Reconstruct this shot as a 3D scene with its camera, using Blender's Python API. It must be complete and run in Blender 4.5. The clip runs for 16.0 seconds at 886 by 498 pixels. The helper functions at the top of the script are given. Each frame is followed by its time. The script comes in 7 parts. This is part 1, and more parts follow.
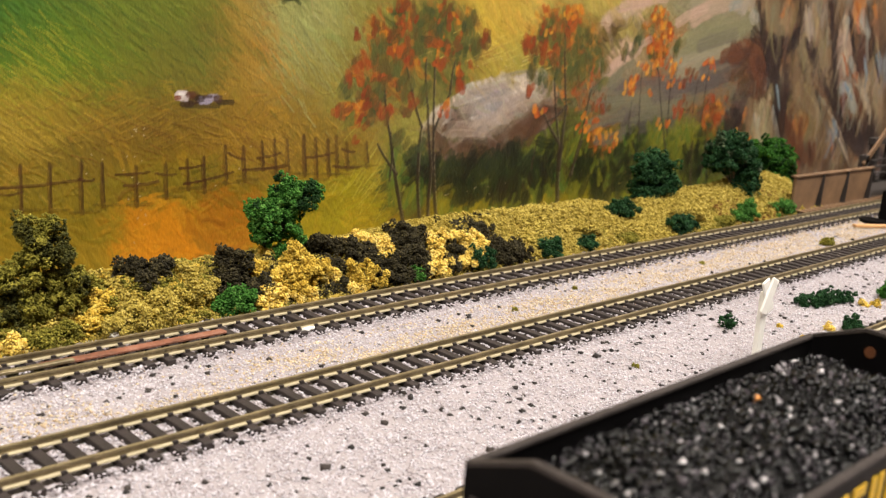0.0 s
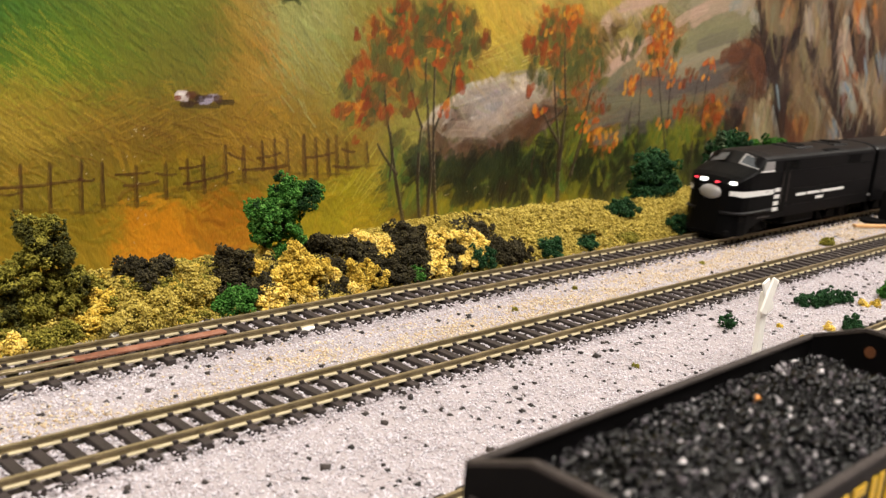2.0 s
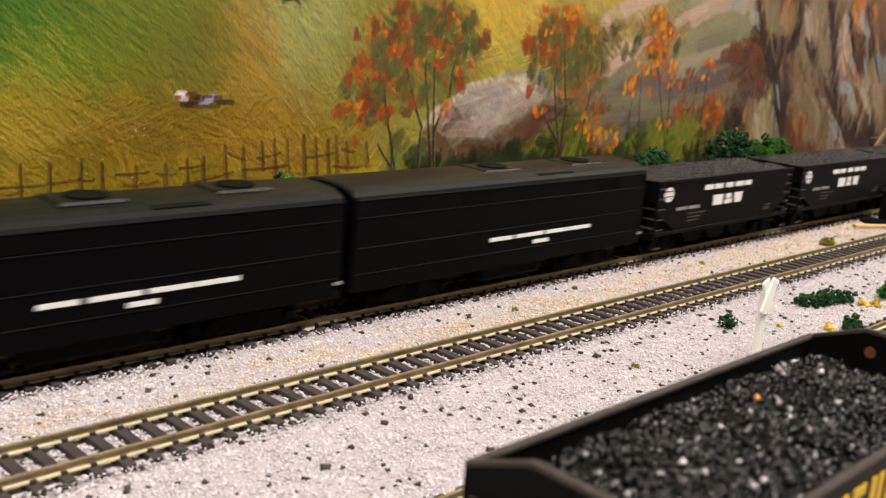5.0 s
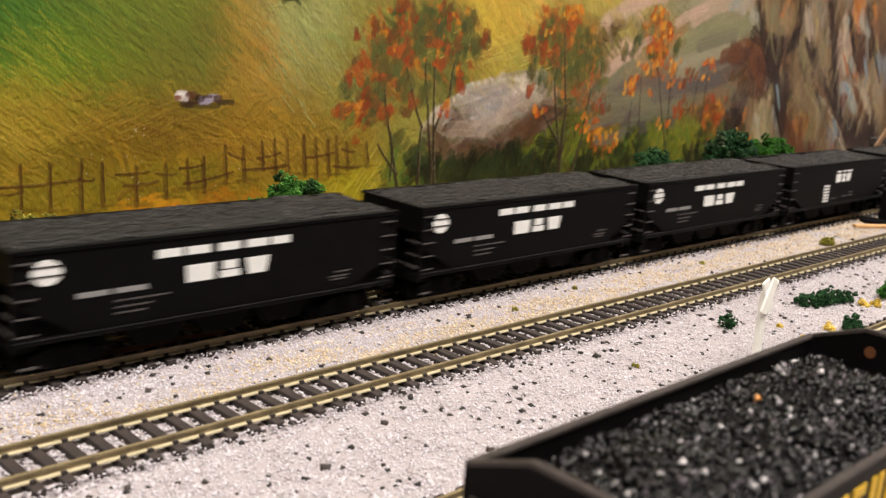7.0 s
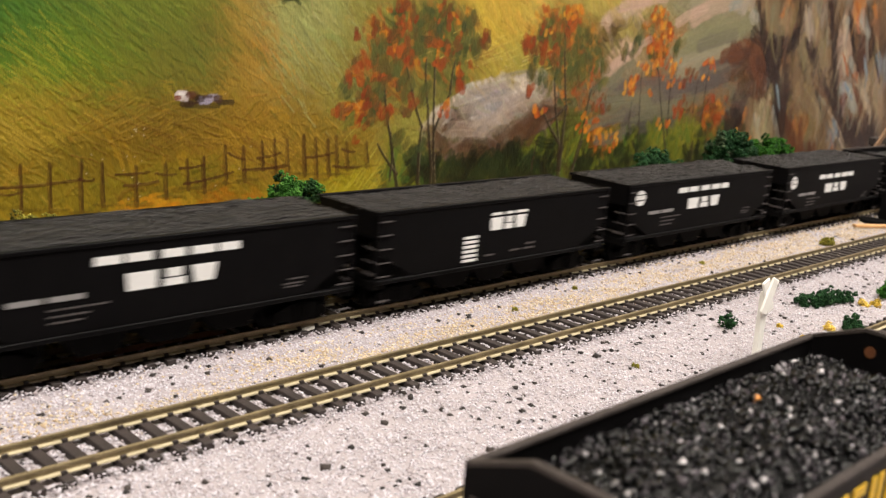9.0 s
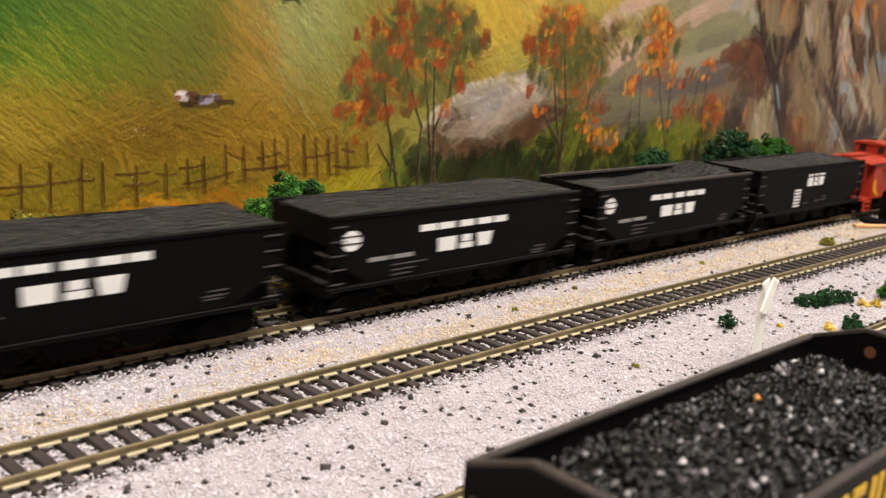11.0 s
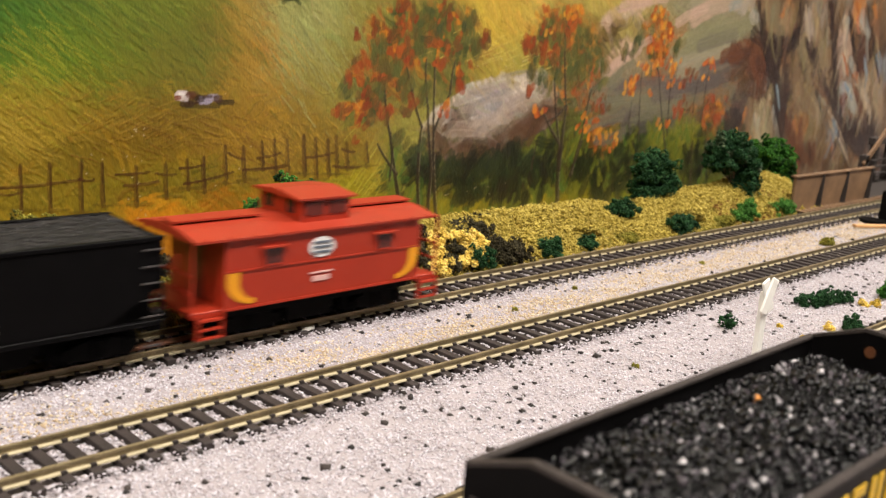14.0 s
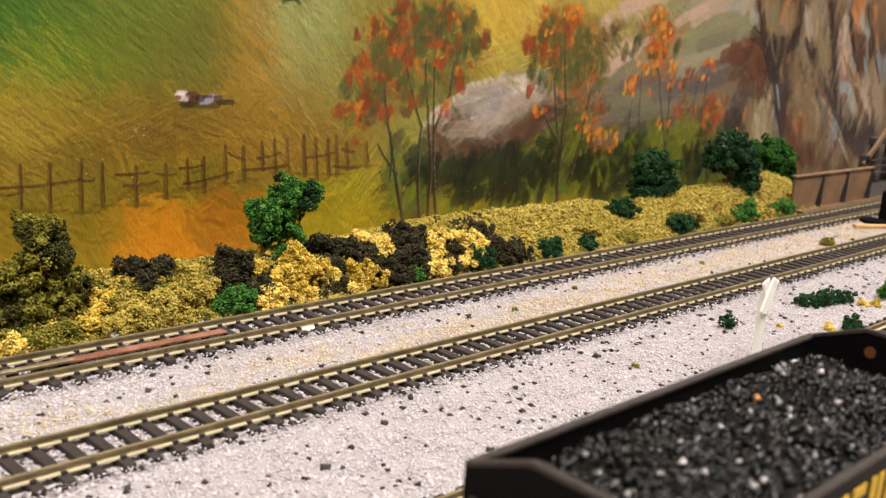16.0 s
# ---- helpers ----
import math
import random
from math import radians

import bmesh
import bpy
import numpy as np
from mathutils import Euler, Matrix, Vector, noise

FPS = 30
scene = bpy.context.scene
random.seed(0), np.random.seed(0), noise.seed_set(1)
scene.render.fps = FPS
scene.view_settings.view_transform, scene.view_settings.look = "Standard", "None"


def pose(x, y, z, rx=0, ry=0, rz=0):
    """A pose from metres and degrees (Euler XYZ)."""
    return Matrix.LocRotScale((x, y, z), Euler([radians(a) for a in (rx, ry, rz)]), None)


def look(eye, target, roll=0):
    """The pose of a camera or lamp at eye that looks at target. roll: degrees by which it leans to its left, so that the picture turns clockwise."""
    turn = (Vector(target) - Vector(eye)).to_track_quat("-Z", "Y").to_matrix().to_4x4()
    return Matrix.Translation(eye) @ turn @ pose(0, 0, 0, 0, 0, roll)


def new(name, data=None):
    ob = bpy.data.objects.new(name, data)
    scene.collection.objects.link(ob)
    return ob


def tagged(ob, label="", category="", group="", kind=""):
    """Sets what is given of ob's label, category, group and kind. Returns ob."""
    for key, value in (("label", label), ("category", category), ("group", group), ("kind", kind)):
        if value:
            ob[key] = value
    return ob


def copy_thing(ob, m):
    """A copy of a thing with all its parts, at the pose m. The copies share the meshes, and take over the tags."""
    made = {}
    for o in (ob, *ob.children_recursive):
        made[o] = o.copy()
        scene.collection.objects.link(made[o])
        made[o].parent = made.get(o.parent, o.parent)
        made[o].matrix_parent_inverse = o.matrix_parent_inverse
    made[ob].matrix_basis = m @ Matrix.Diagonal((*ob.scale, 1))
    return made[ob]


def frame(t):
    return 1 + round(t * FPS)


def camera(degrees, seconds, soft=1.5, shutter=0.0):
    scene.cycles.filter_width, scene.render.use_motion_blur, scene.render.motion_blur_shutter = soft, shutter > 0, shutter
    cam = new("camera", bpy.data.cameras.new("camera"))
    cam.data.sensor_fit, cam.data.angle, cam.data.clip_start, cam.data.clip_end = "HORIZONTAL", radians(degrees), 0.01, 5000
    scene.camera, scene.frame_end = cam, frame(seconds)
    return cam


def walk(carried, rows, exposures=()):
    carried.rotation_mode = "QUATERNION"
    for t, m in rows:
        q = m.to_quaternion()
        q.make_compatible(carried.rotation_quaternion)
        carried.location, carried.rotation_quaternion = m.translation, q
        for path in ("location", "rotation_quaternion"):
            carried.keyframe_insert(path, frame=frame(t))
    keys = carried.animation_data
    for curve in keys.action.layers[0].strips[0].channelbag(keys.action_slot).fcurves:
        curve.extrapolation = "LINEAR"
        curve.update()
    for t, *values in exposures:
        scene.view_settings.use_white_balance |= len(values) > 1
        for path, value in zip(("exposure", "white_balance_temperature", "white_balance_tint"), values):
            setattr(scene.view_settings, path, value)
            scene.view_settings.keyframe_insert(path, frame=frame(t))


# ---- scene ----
# A model railway in 1:87: x runs along the tracks, y away from the viewer, z up from the ballast.
cam = camera(48.64, 16.0, soft=1.35, shutter=0.6)
EYE = Vector((-0.08430, -0.21971, 0.11622))
AIM = EYE + Vector((0.69305, 0.68191, -0.23419))
VIEW = look(EYE, AIM, 4.786)
walk(cam, [(0.0, VIEW), (16.0, VIEW)], exposures=[(0.0, 0.0), (16.0, 0.0)])
cam.data.dof.use_dof = True
cam.data.dof.focus_distance = 0.37
cam.data.dof.aperture_fstop = 25.0

GAUGE = 0.0165
REAR_Y = 0.05844
RAIL_TOP = 0.0045
TIE_STEP = 0.0074348
MURAL_Y = 0.15

# ---- world and light: a closed room under ceiling panels ----
world = bpy.data.worlds.new("room_air")
world.use_nodes = True
world.node_tree.nodes["Background"].inputs[0].default_value = (1.0, 0.95, 0.88, 1)
world.node_tree.nodes["Background"].inputs[1].default_value = 0.01
scene.world = world


def area(name, at, target, w, h, watts, colour):
    lamp = bpy.data.lights.new(name, "AREA")
    lamp.shape, lamp.size, lamp.size_y, lamp.energy, lamp.color = "RECTANGLE", w, h, watts, colour
    ob = new(name, lamp)
    ob.matrix_world = look(at, target)
    return ob


WARM = (1.0, 0.93, 0.84)
area("ceiling_panel_lamp", (0.25, -0.50, 1.36), (0.25, -0.50, 0), 1.2, 0.3, 32, WARM)
area("ceiling_panel_lamp", (1.6, -0.50, 1.36), (1.6, -0.50, 0), 1.2, 0.3, 32, WARM)
area("ceiling_panel_lamp", (-1.1, -0.50, 1.36), (-1.1, -0.50, 0), 1.2, 0.3, 32, WARM)


# ---- materials ----
def srgb(r, g, b):
    return tuple(((c / 255 + 0.055) / 1.055) ** 2.4 if c > 10 else c / 255 / 12.92 for c in (r, g, b)) + (1,)


def material(name, stops, rough=0.7, metal=0.0, scale=200, fine=900, bump=0.3, dist=0.0004, island=False, spec=0.5, stretch=(1, 1, 1), mixfine=0.35, patchy=0.0):
    """Colours that run through stops by a coarse and a fine noise (or by a random number for each grain)."""
    m = bpy.data.materials.new(name)
    m.use_nodes = True
    nt = m.node_tree
    n, l = nt.nodes, nt.links
    b = n["Principled BSDF"]
    b.inputs["Roughness"].default_value, b.inputs["Metallic"].default_value = rough, metal
    b.inputs["Specular IOR Level"].default_value = spec
    tc, mp = n.new("ShaderNodeTexCoord"), n.new("ShaderNodeMapping")
    mp.inputs["Scale"].default_value = stretch
    l.new(tc.outputs["Object"], mp.inputs["Vector"])
    a, f = n.new("ShaderNodeTexNoise"), n.new("ShaderNodeTexNoise")
    for node, s in ((a, scale), (f, fine)):
        node.inputs["Scale"].default_value, node.inputs["Detail"].default_value = s, 4
        l.new(mp.outputs[0], node.inputs["Vector"])
    mix = n.new("ShaderNodeMix")
    mix.inputs["Factor"].default_value = mixfine
    if island:
        geo = n.new("ShaderNodeNewGeometry")
        patch, both = n.new("ShaderNodeMapRange"), n.new("ShaderNodeMix")
        patch.inputs["From Min"].default_value, patch.inputs["From Max"].default_value = 0.32, 0.68
        both.inputs["Factor"].default_value = patchy
        l.new(a.outputs["Fac"], patch.inputs["Value"])
        l.new(geo.outputs["Random Per Island"], both.inputs["A"])
        l.new(patch.outputs["Result"], both.inputs["B"])
        l.new(both.outputs["Result"], mix.inputs["A"])
    else:
        l.new(a.outputs["Fac"], mix.inputs["A"])
    l.new(f.outputs["Fac"], mix.inputs["B"])
    ramp = n.new("ShaderNodeValToRGB")
    e = ramp.color_ramp.elements
    while len(e) < len(stops):
        e.new(0.5)
    for k, (p, c) in enumerate(stops):
        e[k].position, e[k].color = p, c
    l.new(mix.outputs["Result"], ramp.inputs["Fac"])
    l.new(ramp.outputs["Color"], b.inputs["Base Color"])
    if bump:
        bp = n.new("ShaderNodeBump")
        bp.inputs["Strength"].default_value, bp.inputs["Distance"].default_value = bump, dist
        l.new(f.outputs["Fac"], bp.inputs["Height"])
        l.new(bp.outputs["Normal"], b.inputs["Normal"])
    return m


def plain(name, c, rough=0.6, metal=0.0, var=0.12, **k):
    lo = tuple(v * (1 - var) for v in c[:3]) + (1,)
    hi = tuple(min(1, v * (1 + var)) for v in c[:3]) + (1,)
    return material(name, [(0.3, lo), (0.7, hi)], rough, metal, **k)


M_BALLAST = material("ballast_bed", [(0.3, srgb(148, 138, 142)), (0.5, srgb(164, 155, 158)), (0.7, srgb(176, 168, 170))], 0.9, scale=900, fine=2500, bump=0.6, dist=0.0004)
M_STONE = material("ballast_stone", [(0.02, srgb(150, 139, 141)), (0.15, srgb(178, 168, 170)), (0.45, srgb(193, 186, 193)), (0.8, srgb(203, 198, 206)), (0.97, srgb(213, 208, 212))], 0.85, island=True, fine=2500, bump=0.2, mixfine=0.12)
M_DARKSTONE = material("dark_stone", [(0.0, srgb(22, 20, 20)), (1.0, srgb(66, 58, 55))], 0.9, island=True, bump=0.2)
M_SAND = material("sandy_stone", [(0.02, srgb(186, 160, 128)), (0.4, srgb(206, 184, 152)), (0.75, srgb(214, 197, 170)), (0.97, srgb(218, 208, 192))], 0.9, island=True, bump=0.2, mixfine=0.12)
M_TIE = plain("tie_plastic", srgb(48, 40, 38), 0.7, var=0.35, scale=300, fine=2500)
M_RAIL = material("weathered_rail", [(0.3, srgb(106, 94, 72)), (0.55, srgb(140, 125, 94)), (0.75, srgb(168, 152, 118))], 0.42, 0.3, scale=150, fine=1500, bump=0.15)
# Cream foot: the flange's reflection of overhead light put into its colour.
M_RAILFOOT = plain("rail_foot_sheen", srgb(186, 174, 144), 0.4, 0.2, var=0.1, scale=120)
M_RUST = material("rusty_plate", [(0.3, srgb(96, 64, 48)), (0.5, srgb(136, 86, 64)), (0.7, srgb(156, 110, 90))], 0.7, scale=140, fine=900)
M_RUSTSPOT = plain("rust_stain", srgb(92, 50, 18), 0.8, var=0.3, scale=400)
M_BLACK = plain("black_paint", srgb(10, 9, 10), 0.5, spec=0.07, var=0.25, scale=120, fine=1500, bump=0.08)
M_LOCO = plain("locomotive_black", srgb(6, 6, 7), 0.45, spec=0.06, var=0.2, scale=90, fine=1500, bump=0.05)
# Black lifted as if by ceiling light: body tops, hatches and nose ledge.
M_LOCOLIT = plain("locomotive_black_lit_top", srgb(14, 13, 15), 0.42, spec=0.2, var=0.15, scale=90, fine=1500, bump=0.05)
M_UNDER = plain("underframe_black", srgb(9, 8, 8), 0.7, spec=0.08, var=0.3, scale=200)
M_WHITE = plain("white_lettering", srgb(226, 225, 224), 0.5, var=0.04, scale=300, bump=0)
M_GREYPAINT = plain("silver_grey_paint", srgb(150, 148, 148), 0.4, 0.3, var=0.1)
M_WINDOW = plain("cab_glass", srgb(72, 76, 80), 0.12, var=0.2)
M_REDCAR = plain("caboose_red", srgb(158, 44, 22), 0.45, var=0.1, scale=80, fine=1200, bump=0.05)
M_REDROOF = plain("caboose_roof_red", srgb(156, 48, 28), 0.45, var=0.1, scale=80, fine=1200, bump=0.05)
M_YELLOW = plain("yellow_stripe", srgb(222, 150, 26), 0.5, var=0.06)
M_YELLOWTEXT = plain("yellow_lettering", srgb(214, 172, 20), 0.5, var=0.06)
# The grey and white stops paint glints onto a few black lumps.
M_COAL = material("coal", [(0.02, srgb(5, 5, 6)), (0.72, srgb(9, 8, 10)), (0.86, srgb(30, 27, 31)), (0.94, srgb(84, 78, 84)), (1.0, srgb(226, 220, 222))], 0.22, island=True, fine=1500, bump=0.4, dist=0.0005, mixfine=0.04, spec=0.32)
M_COALBED = material("coal_bed", [(0.3, srgb(6, 6, 6)), (0.6, srgb(14, 13, 13)), (0.8, srgb(26, 24, 24))], 0.4, scale=700, fine=2200, bump=0.8, dist=0.0005)
M_COALFAR = material("coal_load", [(0.02, srgb(10, 9, 9)), (0.6, srgb(28, 24, 24)), (1.0, srgb(58, 52, 50))], 0.5, island=True, fine=1500, bump=0.4, mixfine=0.2)
M_COALFARBED = material("coal_load_bed", [(0.3, srgb(10, 9, 9)), (0.55, srgb(24, 21, 21)), (0.75, srgb(40, 35, 34))], 0.6, scale=500, fine=1800, bump=0.8, dist=0.0005)
M_RIM = plain("worn_rim", srgb(60, 54, 52), 0.6, spec=0.2, var=0.25, scale=300)
# Grey for highlights painted on rungs, grabs and steps, and for printed data bars.
M_GLINTDATA = plain("glint_and_data_grey", srgb(84, 79, 79), 0.45, 0.2, spec=0.4, var=0.3, scale=300)
M_AMBER = plain("amber_lump", srgb(176, 112, 36), 0.5, var=0.3)
M_SIGN = plain("white_plastic", srgb(246, 244, 238), 0.5, var=0.02)
M_GIRDER = material("girder_brown", [(0.3, srgb(96, 72, 50)), (0.55, srgb(124, 95, 68)), (0.75, srgb(142, 112, 82))], 0.6, scale=60, fine=600, bump=0.1)
M_TIMBER = plain("dark_timber", srgb(46, 38, 34), 0.8, var=0.35, scale=150)
M_STRIPWOOD = plain("bare_stripwood", srgb(206, 160, 110), 0.7, var=0.1, scale=120)


def foliage(name, dark, mid, light):
    return material(name, [(0.05, srgb(*dark)), (0.5, srgb(*mid)), (0.95, srgb(*light))], 0.9, island=True, scale=420, fine=1500, bump=0.5, spec=0.2, mixfine=0.2, patchy=0.75)


M_GREEN = foliage("green_foam", (24, 56, 16), (60, 110, 38), (112, 158, 76))
# Darker green copy (olive below too): shade in the crowns put into colour.
M_SHADEGREEN = foliage("green_foam_painted_shade", (12, 30, 12), (28, 58, 24), (56, 88, 40))
M_DEEPGREEN = foliage("deep_green_foam", (10, 28, 15), (28, 62, 32), (64, 102, 60))
M_TWIGGREEN = foliage("twig_tip_foam", (34, 44, 30), (66, 84, 58), (132, 140, 112))
M_BRIGHTGREEN = foliage("bright_green_foam", (14, 44, 8), (40, 88, 22), (84, 132, 44))
M_OLIVE = foliage("olive_foam", (66, 65, 20), (122, 116, 42), (170, 158, 68))
M_SHADEOLIVE = foliage("olive_foam_painted_shade", (34, 38, 16), (70, 70, 30), (106, 100, 42))
M_DARKFOAM = foliage("dark_foam", (26, 24, 16), (54, 49, 33), (94, 86, 56))
M_YELLOWFOAM = foliage("yellow_foam", (176, 136, 46), (236, 204, 100), (252, 232, 150))
M_GOLDFOAM = foliage("golden_foam", (132, 104, 32), (202, 170, 66), (240, 212, 110))
M_GRASS = foliage("dry_grass", (130, 113, 45), (176, 156, 70), (206, 186, 106))
M_BROWNFOAM = foliage("brown_foam", (66, 40, 18), (112, 70, 30), (150, 104, 52))
M_BARK = plain("bark", srgb(96, 82, 66), 0.9, var=0.3, scale=400)
M_ROOMWALL = plain("room_wall", (0.20, 0.18, 0.16, 1), 0.9, var=0.05, scale=4, fine=60)
M_CEIL = plain("ceiling_white", (0.75, 0.73, 0.7, 1), 0.9, var=0.04, scale=4, fine=60)
M_FLOOR = plain("room_floor", (0.2, 0.18, 0.16, 1), 0.7, var=0.15, scale=6, fine=80)


# ---- mesh helpers ----
def part(name, bm, mats, parent, label="", smooth=False):
    me = bpy.data.meshes.new(name)
    bm.to_mesh(me)
    bm.free()
    for mt in (mats if isinstance(mats, (list, tuple)) else [mats]):
        me.materials.append(mt)
    if smooth:
        me.shade_smooth()
    ob = new(name, me)
    ob.parent = parent
    if label:
        ob["label"] = label
    return ob


def box(bm, x0, x1, y0, y1, z0, z1, bevel=0.0, mat=0):
    r = bmesh.ops.create_cube(bm, size=1.0)
    vs = r["verts"]
    bmesh.ops.transform(bm, matrix=Matrix.Translation(((x0 + x1) / 2, (y0 + y1) / 2, (z0 + z1) / 2)) @ Matrix.Diagonal((x1 - x0, y1 - y0, z1 - z0, 1)), verts=vs)
    fs = list({f for v in vs for f in v.link_faces})
    for f in fs:
        f.material_index = mat
    if bevel:
        es = list({e for v in vs for e in v.link_edges})
        bmesh.ops.bevel(bm, geom=es, offset=bevel, segments=1, affect="EDGES", clamp_overlap=True)
    return bm


def boxes(*rows, bevel=0.0):
    bm = bmesh.new()
    for r in rows:
        box(bm, *r[:6], bevel=bevel, mat=r[6] if len(r) > 6 else 0)
    return bm


def prism(bm, poly, y0, y1, mat=0):
    """A polygon in x and z, drawn out from y0 to y1."""
    a = [bm.verts.new((x, y0, z)) for x, z in poly]
    b = [bm.verts.new((x, y1, z)) for x, z in poly]
    fs = [bm.faces.new(a), bm.faces.new(b[::-1])]
    k = len(poly)
    for i in range(k):
        fs.append(bm.faces.new((a[i], b[i], b[(i + 1) % k], a[(i + 1) % k])))
    for f in fs:
        f.material_index = mat
    bmesh.ops.recalc_face_normals(bm, faces=fs)
    return bm


def cyl(bm, at, axis, r, length, seg=12, r2=None):
    rot = Vector((0, 0, 1)).rotation_difference(Vector(axis)).to_matrix().to_4x4()
    bmesh.ops.create_cone(bm, cap_ends=True, segments=seg, radius1=r, radius2=r if r2 is None else r2, depth=length, matrix=Matrix.Translation(at) @ rot)
    return bm


def loft(bm, sections, cap=True):
    rows = [[bm.verts.new(p) for p in s] for s in sections]
    k = len(rows[0])
    for a, b in zip(rows, rows[1:]):
        for i in range(k):
            bm.faces.new((a[i], a[(i + 1) % k], b[(i + 1) % k], b[i]))
    if cap:
        bm.faces.new(rows[0])
        bm.faces.new(rows[-1][::-1])
    bmesh.ops.recalc_face_normals(bm, faces=bm.faces[:])
    return bm


def empty(name, at=(0, 0, 0), **tags):
    ob = new(name)
    ob.empty_display_size = 0.005
    ob.location = at
    return tagged(ob, **tags)


def raw_mesh(name, verts, tris, mat, smooth=False):
    me = bpy.data.meshes.new(name)
    verts, tris = np.asarray(verts, np.float32), np.asarray(tris, np.int32)
    me.vertices.add(len(verts))
    me.vertices.foreach_set("co", verts.ravel())
    k = tris.shape[1]
    me.loops.add(tris.size)
    me.loops.foreach_set("vertex_index", tris.ravel())
    me.polygons.add(len(tris))
    me.polygons.foreach_set("loop_start", np.arange(0, tris.size, k, dtype=np.int32))
    me.polygons.foreach_set("loop_total", np.full(len(tris), k, np.int32))
    me.update(calc_edges=True)
    me.materials.append(mat)
    if smooth:
        me.shade_smooth()
    return me


OCTA_V = np.array([(1, 0, 0), (-1, 0, 0), (0, 1, 0), (0, -1, 0), (0, 0, 1), (0, 0, -1)], float)
OCTA_F = np.array([(0, 2, 4), (2, 1, 4), (1, 3, 4), (3, 0, 4), (2, 0, 5), (1, 2, 5), (3, 1, 5), (0, 3, 5)])
TETRA = (np.array([(1, 0, -0.5), (-0.6, 0.9, -0.5), (-0.6, -0.9, -0.5), (0, 0, 1)], float) * 1.15, np.array([(0, 1, 3), (1, 2, 3), (2, 0, 3), (0, 2, 1)]))
rng = np.random.default_rng(7)


def grain_mesh(name, pts, size, mat, squash=1.0, rough=0.35, flake=1.0, shape=None):
    """Many small angular grains, or flakes, each its own island."""
    base, faces = shape or (OCTA_V, OCTA_F)
    c = len(base)
    pts = np.asarray(pts, float)
    n = len(pts)
    s = np.broadcast_to(np.asarray(size, float), (n,))
    q = rng.normal(size=(n, 4))
    q /= np.linalg.norm(q, axis=1)[:, None]
    w, x, y, z = q.T
    R = np.stack([np.stack([1 - 2 * (y * y + z * z), 2 * (x * y - z * w), 2 * (x * z + y * w)], -1),
                  np.stack([2 * (x * y + z * w), 1 - 2 * (x * x + z * z), 2 * (y * z - x * w)], -1),
                  np.stack([2 * (x * z - y * w), 2 * (y * z + x * w), 1 - 2 * (x * x + y * y)], -1)], 1)
    v = base[None] * (1 + rough * rng.uniform(-1, 1, (n, c, 1))) * s[:, None, None] * np.array((1.0, 0.5 + 0.5 * flake, flake))
    v = np.einsum("nij,nkj->nki", R, v)
    v[:, :, 2] *= squash
    v += pts[:, None]
    f = faces[None] + c * np.arange(n)[:, None, None]
    return raw_mesh(name, v.reshape(-1, 3), f.reshape(-1, 3), mat)


def vnoise(x, y, seed):
    """Smooth value noise of one unit's grain."""
    r = np.random.default_rng(seed).uniform(-1, 1, (97, 97))
    xi, yi = np.floor(x).astype(int), np.floor(y).astype(int)
    u, v = x - xi, y - yi
    u, v = u * u * (3 - 2 * u), v * v * (3 - 2 * v)
    g = lambda a, b: r[a % 97, b % 97]
    return (g(xi, yi) * (1 - u) + g(xi + 1, yi) * u) * (1 - v) + (g(xi, yi + 1) * (1 - u) + g(xi + 1, yi + 1) * u) * v


# ---- the room and the layout's table ----
def slab(name, rows, mat, **tags):
    ob = part(name, boxes(*rows), mat, None)
    return tagged(ob, kind="structure", **tags)


slab("floor", [(-3.2, 3.6, -2.6, 1.2, -1.05, -1.0)], M_FLOOR, label="plain dark floor of the hobby room", category="floor")
slab("ceiling", [(-3.2, 3.6, -2.6, 1.2, 1.4, 1.45)], M_CEIL, label="white ceiling of the hobby room", category="ceiling")
slab("wall_north", [(-3.1, 3.5, 1.1, 1.2, -1.0, 1.4)], M_ROOMWALL, label="plain painted room wall", category="wall")
slab("wall_south", [(-3.1, 3.5, -2.6, -2.5, -1.0, 1.4)], M_ROOMWALL, label="plain painted room wall", category="wall")
slab("wall_west", [(-3.2, -3.1, -2.6, 1.2, -1.0, 1.4)], M_ROOMWALL, label="plain painted room wall", category="wall")
slab("wall_east", [(3.5, 3.6, -2.6, 1.2, -1.0, 1.4)], M_ROOMWALL, label="plain painted room wall", category="wall")
slab("layout_table", [(-2.4, 2.9, -0.26, 0.2, -0.06, -0.004), (-2.35, -2.25, -0.24, -0.14, -1.0, -0.06), (2.7, 2.8, -0.24, -0.14, -1.0, -0.06), (-2.35, -2.25, 0.08, 0.18, -1.0, -0.06), (2.7, 2.8, 0.08, 0.18, -1.0, -0.06)], M_TIMBER, label="timber benchwork that carries the model railway", category="table")
slab("ballast_ground", [(-2.4, 2.9, -0.26, 0.16, -0.004, 0.0)], M_BALLAST, label="pale grey-lilac crushed stone ballast bed", category="ballast")


# ---- tracks ----
def tie_mesh():
    bm = bmesh.new()
    box(bm, -0.0016, 0.0016, -0.0132, 0.0132, -0.0006, 0.0020, bevel=0.0002)
    for s in (-1, 1):
        for k in (-1, 1):
            y = s * GAUGE / 2 + k * 0.00115
            box(bm, -0.0007, 0.0007, y - 0.00045, y + 0.00045, 0.0018, 0.0029)
    me = bpy.data.meshes.new("tie")
    bm.to_mesh(me)
    bm.free()
    me.materials.append(M_TIE)
    return me


TIE = tie_mesh()


